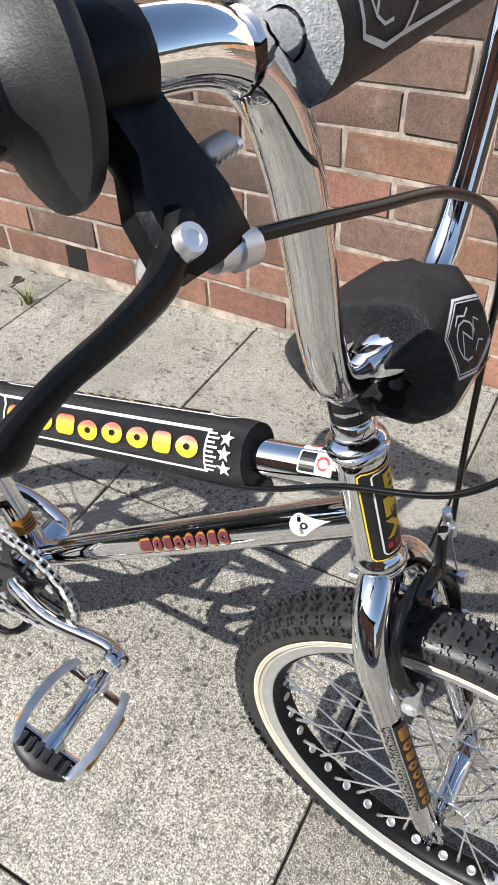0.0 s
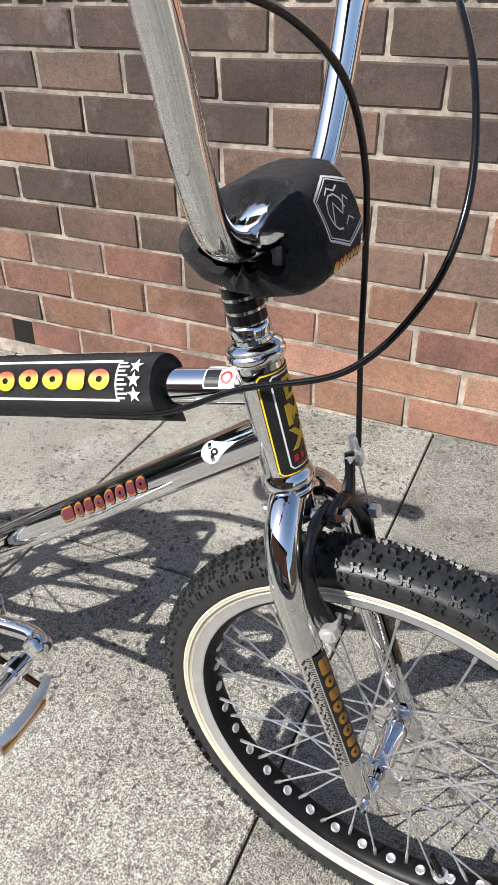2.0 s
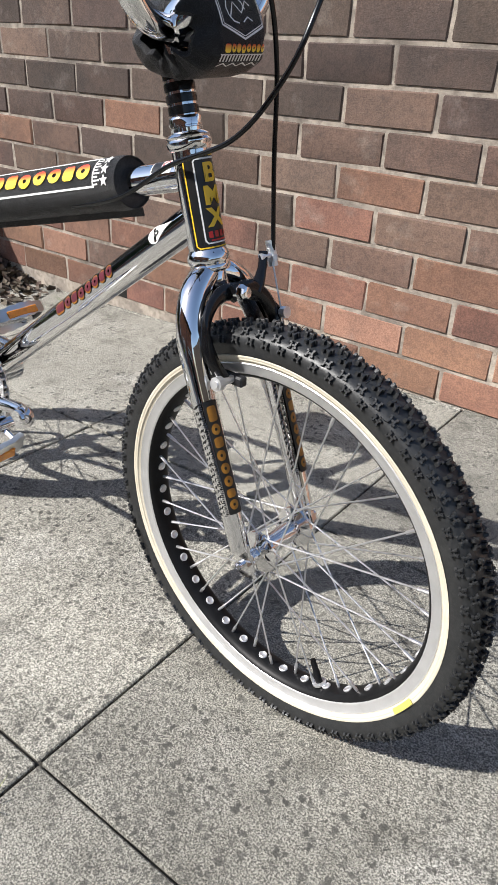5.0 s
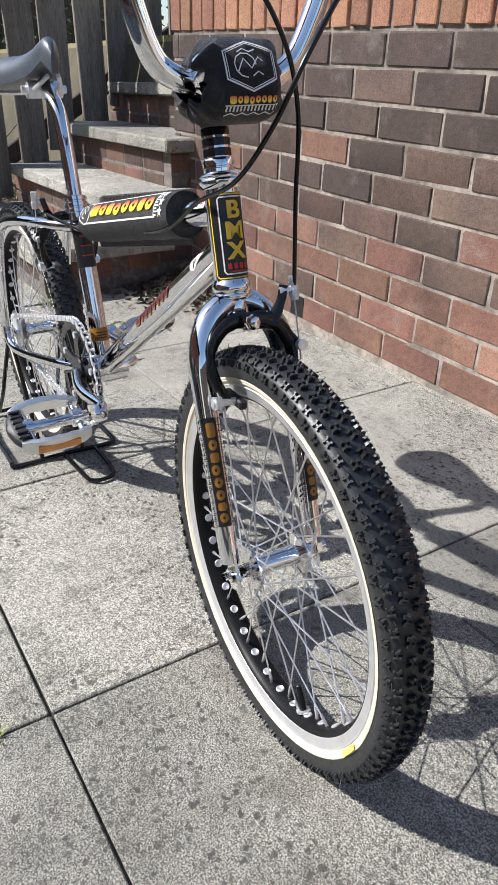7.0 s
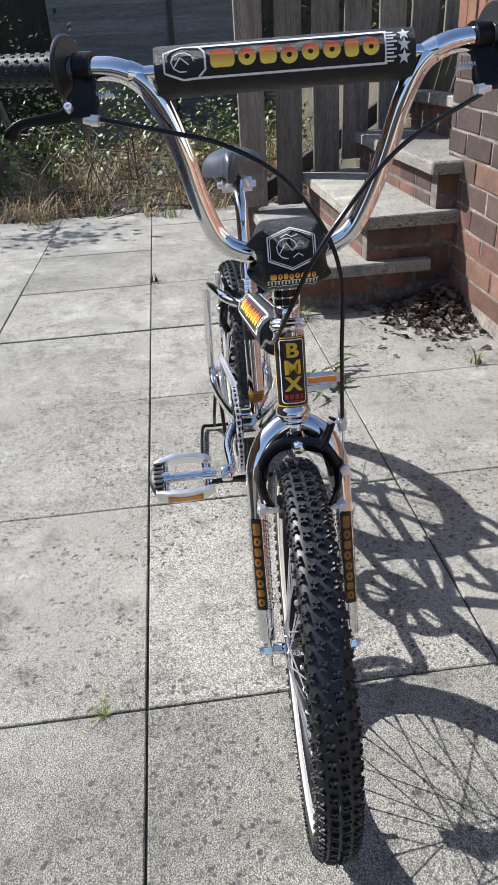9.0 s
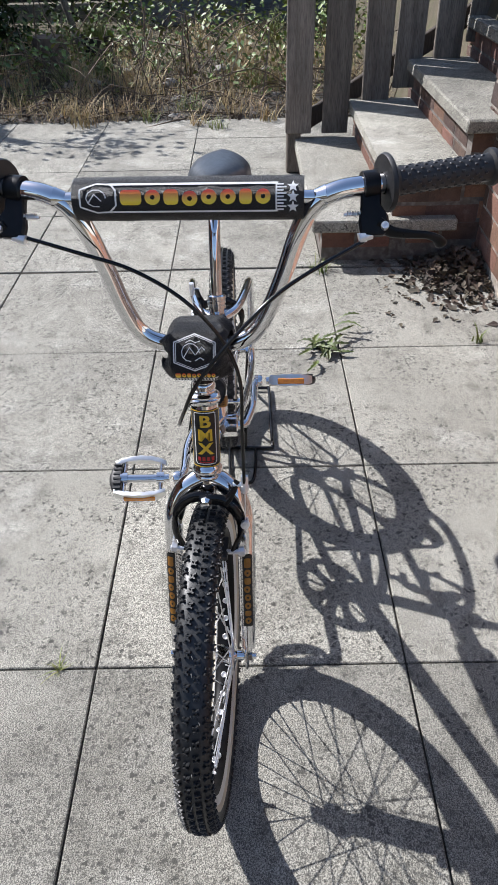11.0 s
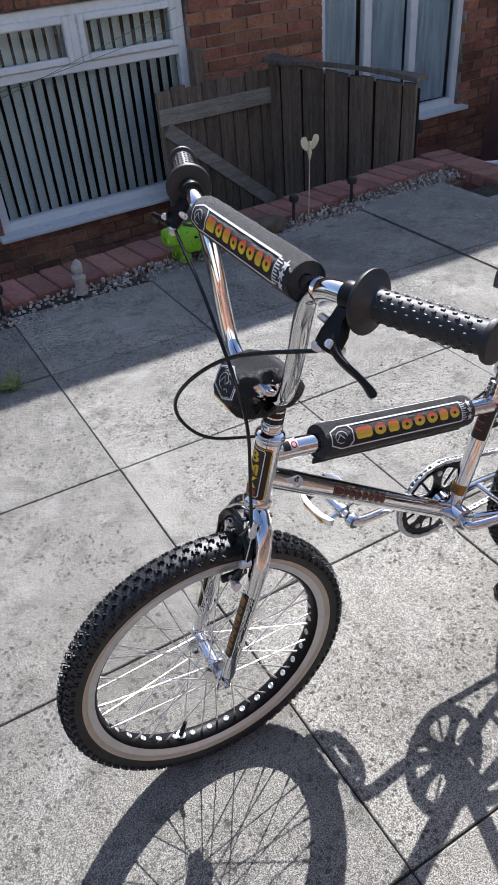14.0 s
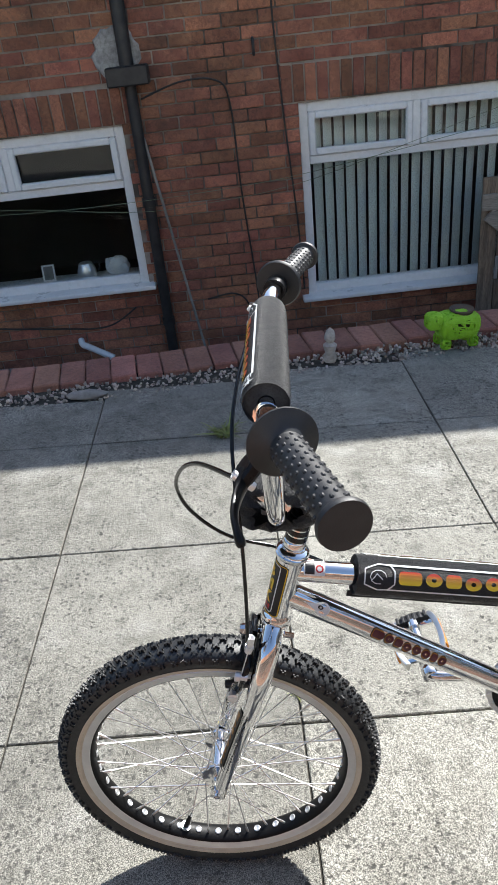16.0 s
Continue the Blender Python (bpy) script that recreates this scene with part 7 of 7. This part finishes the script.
o = thing("dandelion", (-1.372, 0.340, 0.0), "sprawling toothed green weed growing from a paving joint", "weed")
rr = random.Random(12)
for k in range(22):
    stray = k > 18                                        # a few leaves creep along the joint
    a = rr.uniform(1.2, 2.2) if stray else rr.uniform(0, 2 * math.pi)
    L = rr.uniform(0.075, 0.105) if stray else rr.uniform(0.05, 0.105)
    root = V(-0.05, 0.035, 0.02) + V(-0.040, 0.016, 0.008) * (k - 19) if stray else V(rr.gauss(0.012, 0.022), rr.gauss(-0.016, 0.026), 0.003)
    b = B()
    rows = []
    hump = rr.uniform(0.02, 0.07)
    bend = rr.uniform(-0.7, 0.7)
    for j in range(11):
        t = j / 10
        wd = (0.0078 * math.sin(math.pi * min(1, t * 0.85 + 0.10)) * (1.35 if j % 2 else 0.55) + 0.0008) * (1 if not stray else 0.9)
        z = 0.003 + hump * t * (1 - t) + 0.008 * t
        m3 = Matrix.Rotation(a + bend * t, 3, "Z")
        rows.append([b.verts.new(root + m3 @ V(L * t, y, z + abs(y) * 0.5)) for y in (-wd, 0, wd)])
    for p, q in zip(rows, rows[1:]):
        for j in range(2):
            b.faces.new((p[j], p[j + 1], q[j + 1], q[j]))
    part("leaf", b, WEED, o, "", 0)

rr = random.Random(31)
b = B()
for k in range(900):
    lx, ly = rr.gauss(-1.95, 0.13), min(1.01, rr.gauss(0.91, 0.085))
    top = 0.085 * math.exp(-((lx + 1.97) / 0.13) ** 2 - ((ly - 0.95) / 0.11) ** 2)
    leaf(b, V(lx, ly, 0.006 + top * rr.random() ** 0.5), rr.uniform(0.022, 0.052), rr)
for k in range(60):
    leaf(b, V(rr.uniform(-2.08, -1.5), rr.uniform(0.60, 1.0), 0.006), rr.uniform(0.015, 0.035), rr, Euler((rr.uniform(-0.3, 0.3), rr.uniform(-0.3, 0.3), rr.uniform(0, 6))).to_matrix())
tagged(part("dead_leaves", b, DEADLEAF, None, "", 0), "heap of dry brown leaves against the wall foot", "leaves", kind="stuff")

# rough garden beyond the paving
b = B()
for k in range(300):
    cx = -4.5 - 3.6 * rr.random() ** 1.6
    cy = rr.uniform(-2.6, 3.0)
    hh = rr.uniform(0.14, 0.42) * (0.55 if cx > -4.9 else 1.0)
    for q in range(rr.randrange(20, 46)):
        a, r = rr.uniform(0, 6.28), 0.11 * math.sqrt(rr.random())
        blade(b, V(cx + r * math.cos(a), cy + r * math.sin(a), -0.03), hh * rr.uniform(0.5, 1.2), rr.uniform(0.1, 1.2), rr.uniform(0, 6.28), rr.uniform(0.0012, 0.003))
tagged(part("dry_grass", b, DRY, None, "", 0), "rough dry straw-coloured grass and stalks", "grass", kind="stuff")
b = B()
for k in range(420):
    x, y = -4.38 - 2.6 * rr.random() ** 1.6, rr.uniform(-2.2, 2.2)
    L = rr.uniform(0.15, 0.9)
    az = rr.uniform(0, 6.28)
    low = rr.random() < 0.72
    if x + max(0.4 * L * math.cos(az), L * math.cos(az + 0.3)) > -4.40:
        az = math.pi - az
        x -= 0.1
    z1, z2 = (rr.uniform(0.0, 0.08), rr.uniform(-0.02, 0.06)) if low else (rr.uniform(0.15, 0.6), rr.uniform(0.02, 0.35))
    tube(b, smooth_path([V(x, y, -0.02), V(x + 0.4 * L * math.cos(az), y + 0.4 * L * math.sin(az), z1), V(x + L * math.cos(az + 0.3), y + L * math.sin(az + 0.3), z2)], 3), rr.uniform(0.002, 0.006), 4)
tagged(part("bramble_stems", b, TWIG, None, "", 40), "tangle of bare brown bramble stems and twigs", "brambles", kind="stuff")
b = B()
for k in range(3200):
    x, y = -4.42 - 2.4 * rr.random() ** 1.8, rr.uniform(-2.2, 2.2)
    leaf(b, V(x, y, rr.uniform(-0.03, 0.03)), rr.uniform(0.02, 0.06), rr)
tagged(part("leaf_litter", b, DEADLEAF, None, "", 0), "brown leaf litter over the rough garden", "leaves", kind="stuff")
b = B()
for k in range(5200):
    g = rr.randrange(30)
    cx, cy, cz = -5.25 - (g * 0.37) % 1.9, -1.9 + (g * 0.61) % 4.6, 0.16 + 0.26 * ((g * 0.37) % 1.9) * (0.6 + 0.4 * math.sin(g * 2.1))
    leaf(b, V(rr.gauss(cx, 0.22), rr.gauss(cy, 0.24), max(0.02, rr.gauss(cz, 0.12))), rr.uniform(0.025, 0.07), rr)
tagged(part("bramble_leaves", b, LEAF, None, "", 0), "green bramble leaves over the rough garden", "brambles", kind="stuff")
for k, (gx, gy, hh, n) in enumerate(((-5.75, -1.42, 0.20, 90), (-6.0, -1.1, 0.26, 90), (-6.9, -1.45, 0.34, 80), (-4.75, -0.3, 0.16, 60), (-5.4, 0.2, 0.22, 60), (-4.95, -1.5, 0.18, 70), (-7.3, 0.4, 0.4, 80))):
    tuft("grass_clump", (gx, gy, -0.02), n, hh, 0.10, GREENGRASS, "bright green grass clump in the rough garden", 0.0035, (0.2, 1.0), 60 + k)
o = thing("planter_tub", (-6.5, -1.22, -0.03), "dark round tub with green grass growing in it", "planter")
b = B()
lathe(b, [(0, 0), (0.13, 0), (0.155, 0.25), (0.165, 0.27), (0.15, 0.27), (0.14, 0.24), (0, 0.24)], None, 20)
part("tub", b, DARKMETAL, o)
b = B()
for k in range(150):
    a, r = rr.uniform(0, 6.28), 0.12 * math.sqrt(rr.random())
    blade(b, V(r * math.cos(a), r * math.sin(a), 0.235), rr.uniform(0.08, 0.2), rr.uniform(0.2, 1.0), rr.uniform(0, 6.28), 0.004)
part("grass_growth", b, GREENGRASS, o, "green grass", 0)
o = thing("bucket", (-6.75, -1.62, 0.04), "pale grey bucket lying on its side in the garden", "bucket", rz=-35)
b = B()
lathe(b, [(0, 0.0), (0.075, 0.0), (0.098, 0.20), (0.104, 0.205), (0.098, 0.21), (0.090, 0.20), (0.068, 0.012), (0, 0.012)], Matrix.Rotation(radians(84), 4, "Y"), 20)
part("bucket_shell", b, BAG, o)
for k in range(26):
    x, y, q = -4.5 - 1.9 * rr.random(), rr.uniform(-2.0, 1.6), rr.uniform(0.025, 0.075)
    rock("garden_stone", (x, y, q * 0.2 - 0.02), (q * rr.uniform(0.9, 1.5), q, q * 0.6), "pale rough stone lying in the garden")
board_fence("side_fence", (-6.45, -4.26, 0), (-5.75, -2.95, 0), -0.03, 1.5, 12, "dark boarded fence by the house corner", False)

# Added tree: a dark backdrop that keeps the house corner from looking sunlit.
con = thing("conifer", (-6.6, -3.45, -0.03), "tall dark conifer, added to darken the house corner", "tree")
b = B()
tube(b, smooth_path([(0, 0, 0), (0.03, 0.02, 0.8), (0, 0, 1.9), (0, 0, 3.0)], 3), [0.09, 0.09, 0.085, 0.08, 0.07, 0.06, 0.05, 0.04, 0.03, 0.02], 10)
part("trunk", b, TWIG, con)
b = B()
for k in range(12000):
    z = 0.03 + 3.1 * rr.random()
    R = 1.3 * (1 - (z / 3.4) ** 1.3) * (0.75 + 0.25 * math.sin(z * 9 + rr.random()))
    a = rr.uniform(0, 6.28)
    r = R * (0.55 + 0.5 * rr.random())
    leaf(b, V(r * math.cos(a), r * math.sin(a), z), rr.uniform(0.07, 0.16), rr)
part("crown", b, LEAFDARK, con, "ragged dark foliage", 0)
con = thing("conifer", (-6.45, -2.65, -0.03), "low spreading dark conifer with drooping sprays", "tree")
b = B()
tube(b, smooth_path([(0, 0, 0), (0.03, 0.02, 0.6), (0, 0, 1.3), (0, 0, 1.9)], 3), [0.08, 0.08, 0.075, 0.07, 0.06, 0.05, 0.045, 0.035, 0.025, 0.015], 10)
part("trunk", b, TWIG, con)
b = B()
for k in range(230):                                   # drooping sprays, each a fan of small scales
    z = 0.10 + 1.75 * rr.random() ** 1.1
    a = rr.uniform(0, 6.28)
    R = 0.98 * (1 - (z / 2.25) ** 1.6) * rr.uniform(0.72, 1.06)
    root, tip = V(0.2 * R * math.cos(a), 0.2 * R * math.sin(a), z + 0.12), V(R * math.cos(a), R * math.sin(a), max(0.03, z - 0.10 * rr.random()))
    for q in range(46):
        t = rr.random() ** 0.6
        p = root.lerp(tip, t) + V(rr.gauss(0, 0.055), rr.gauss(0, 0.055), rr.gauss(-0.02, 0.035))
        leaf(b, p, rr.uniform(0.04, 0.10), rr)
part("crown", b, LEAFDARK, con, "ragged dark foliage", 0)

bush = thing("bare_shrub", (-4.46, -2.30, 0.24), "thin twiggy shrub with a few leaves", "shrub")
b = B()
for k in range(16):
    a = rr.uniform(0, 6.28)
    h = rr.uniform(0.4, 0.9)
    tube(b, smooth_path([(0, 0, 0), (0.1 * math.cos(a), 0.1 * math.sin(a), h * 0.5), (0.3 * math.cos(a + 0.3), 0.3 * math.sin(a + 0.3), h)], 3), [0.006, 0.006, 0.005, 0.004, 0.003, 0.002, 0.002], 5)
for k in range(7):
    a = rr.uniform(0, 6.28)
    tube(b, smooth_path([(0, 0, 0), (-0.06, 0.02, 0.5), (-0.2, 0.06, 1.0), (-0.36 + 0.16 * math.cos(a), 0.10 + 0.16 * math.sin(a), 1.45)], 3), [0.007, 0.007, 0.006, 0.006, 0.005, 0.005, 0.004, 0.004, 0.003, 0.002], 5)
part("branch_tangle", b, TWIG, bush)
b = B()
for k in range(150):
    a = rr.uniform(0, 6.28)
    leaf(b, V(0.28 * math.cos(a) * rr.random(), 0.28 * math.sin(a) * rr.random(), rr.uniform(0.2, 0.85)), rr.uniform(0.03, 0.06), rr)
for k in range(260):                                  # unseen leafy tips, placed to cast the dappled shade on the paving
    leaf(b, V(rr.gauss(-0.36, 0.17), rr.gauss(0.10, 0.16), rr.gauss(1.36, 0.12)), rr.uniform(0.04, 0.085), rr)
part("leaves", b, LEAFDARK, bush, "", 0)

# ball in the garden
ball = thing("football", (-8.9, -2.75, 0.10), "black and white football lying in the garden", "ball")
b = B()
bmesh.ops.create_icosphere(b, subdivisions=3, radius=0.11)
part("skin", b, BALLWHITE, ball, "", 80)
phi = (1 + 5 ** 0.5) / 2
for p in [q for a in (-1, 1) for c in (-phi, phi) for q in ((0, a, c), (a, c, 0), (c, 0, a))]:
    n = V(*p).normalized()
    b = B()
    m = along(n * 0.1085, n)
    b.faces.new([b.verts.new(m @ V(0.036 * math.cos(k * 2 * math.pi / 5), 0.036 * math.sin(k * 2 * math.pi / 5), 0.002)) for k in range(5)])
    part("patch", b, INK_BLACK, ball, "black five-sided patch", 0)

# shed and fences behind the garden
shed = thing("shed", (-9.0, -0.1, -0.03), "dark grey boarded timber shed", "shed")
for k in range(15):
    b = B()
    box(b, 0.03, 2.3, 0.155, Matrix.Translation((0, 0, 0.09 + k * 0.15)) @ Matrix.Rotation(0.10, 4, "Y"), 0.003)
    part("board", b, SHEDWOOD, shed, "", 30)
b = B()
box(b, 1.8, 2.3, 2.25, Matrix.Translation((-0.93, 0, 1.12)), 0.0)
part("shed_body", b, SHEDWOOD, shed, "", 0)
b = B()
box(b, 2.2, 2.6, 0.06, Matrix.Translation((-0.9, 0, 2.36)) @ Matrix.Rotation(0.10, 4, "Y"), 0.01)
part("shed_roof", b, DARKMETAL, shed, "", 30)
b = B()
box(b, 0.03, 0.05, 1.9, Matrix.Translation((0.04, 0.25, 1.1)), 0.004)
box(b, 0.03, 0.9, 0.06, Matrix.Translation((0.05, 0.5, 0.95)), 0.004)
part("shed_door_strap", b, DARKMETAL, shed, "", 30)
o = thing("leaning_pole", (-6.6, -1.35, -0.03), "long grey pole leaning in the garden", "pole")
b = B()
rod(b, V(0, 0, 0), V(-0.25, -0.55, 1.9), 0.03, 8)
part("pole_shaft", b, WOOD, o)
o = thing("tree_stump", (-6.1, -1.55, -0.03), "sawn mossy stump in the rough garden", "stump")
b = B()
lathe(b, [(0.17, 0), (0.15, 0.06), (0.14, 0.30), (0.135, 0.32), (0, 0.325)], None, 16)
part("stump_wood", b, TWIG, o)
b = B()
box(b, 0.12, 12.0, 3.2, Matrix.Translation((-11.5, -1.0, 1.6)), 0.0)
tagged(part("wall_rear", b, WOODDARK, None, "", 0), "dark timber wall behind the garden", "wall", kind="structure")
# Unseen; added so the chrome mirrors a dark band, not open horizon.
b = B()
box(b, 0.1, 14.0, 1.9, Matrix.Translation((7.5, 0.5, 0.95)), 0.0)
tagged(part("wall_boundary", b, WOODDARK, None, "", 0), "unseen plain dark fence, added for the chrome to reflect", "fence", kind="structure")
b = B()
for k in range(2600):
    leaf(b, V(rr.gauss(-9.6, 0.9), rr.uniform(0.9, 4.5), abs(rr.gauss(0.9, 0.8))), rr.uniform(0.05, 0.12), rr)
for k in range(1400):
    leaf(b, V(rr.gauss(-9.3, 0.5), rr.uniform(-2.4, -0.9), abs(rr.gauss(0.5, 0.5))), rr.uniform(0.04, 0.10), rr)
for k in range(5000):
    leaf(b, V(rr.gauss(-8.9, 0.5), rr.uniform(-6.5, -3.0), 2.6 * rr.random()), rr.uniform(0.08, 0.18), rr)
tagged(part("hedge_leaves", b, LEAFDARK, None, "", 0), "loose dark hedge at the end of the garden", "hedge", kind="stuff")
# Unseen reflector: a pale wall added to throw sunlight at the house front.
b = B()
box(b, 19.0, 0.2, 3.6, Matrix.Translation((-2.0, 7.6, 2.65)), 0.0)
tagged(part("wall_neighbour", b, BOUNCEWALL, None, "", 0), "unseen plain pale wall, added to bounce sunlight onto the house", "wall", kind="structure")
# Unseen upper level, given a light grass colour to bounce light houseward.
b = B()
box(b, 19.0, 6.2, 0.04, Matrix.Translation((-2.0, 4.4, 0.905)), 0.0)
tagged(part("upper_lawn", b, LAWN, None, "", 0), "unseen dry lawn above the garden wall, added to bounce light", "lawn", kind="structure")
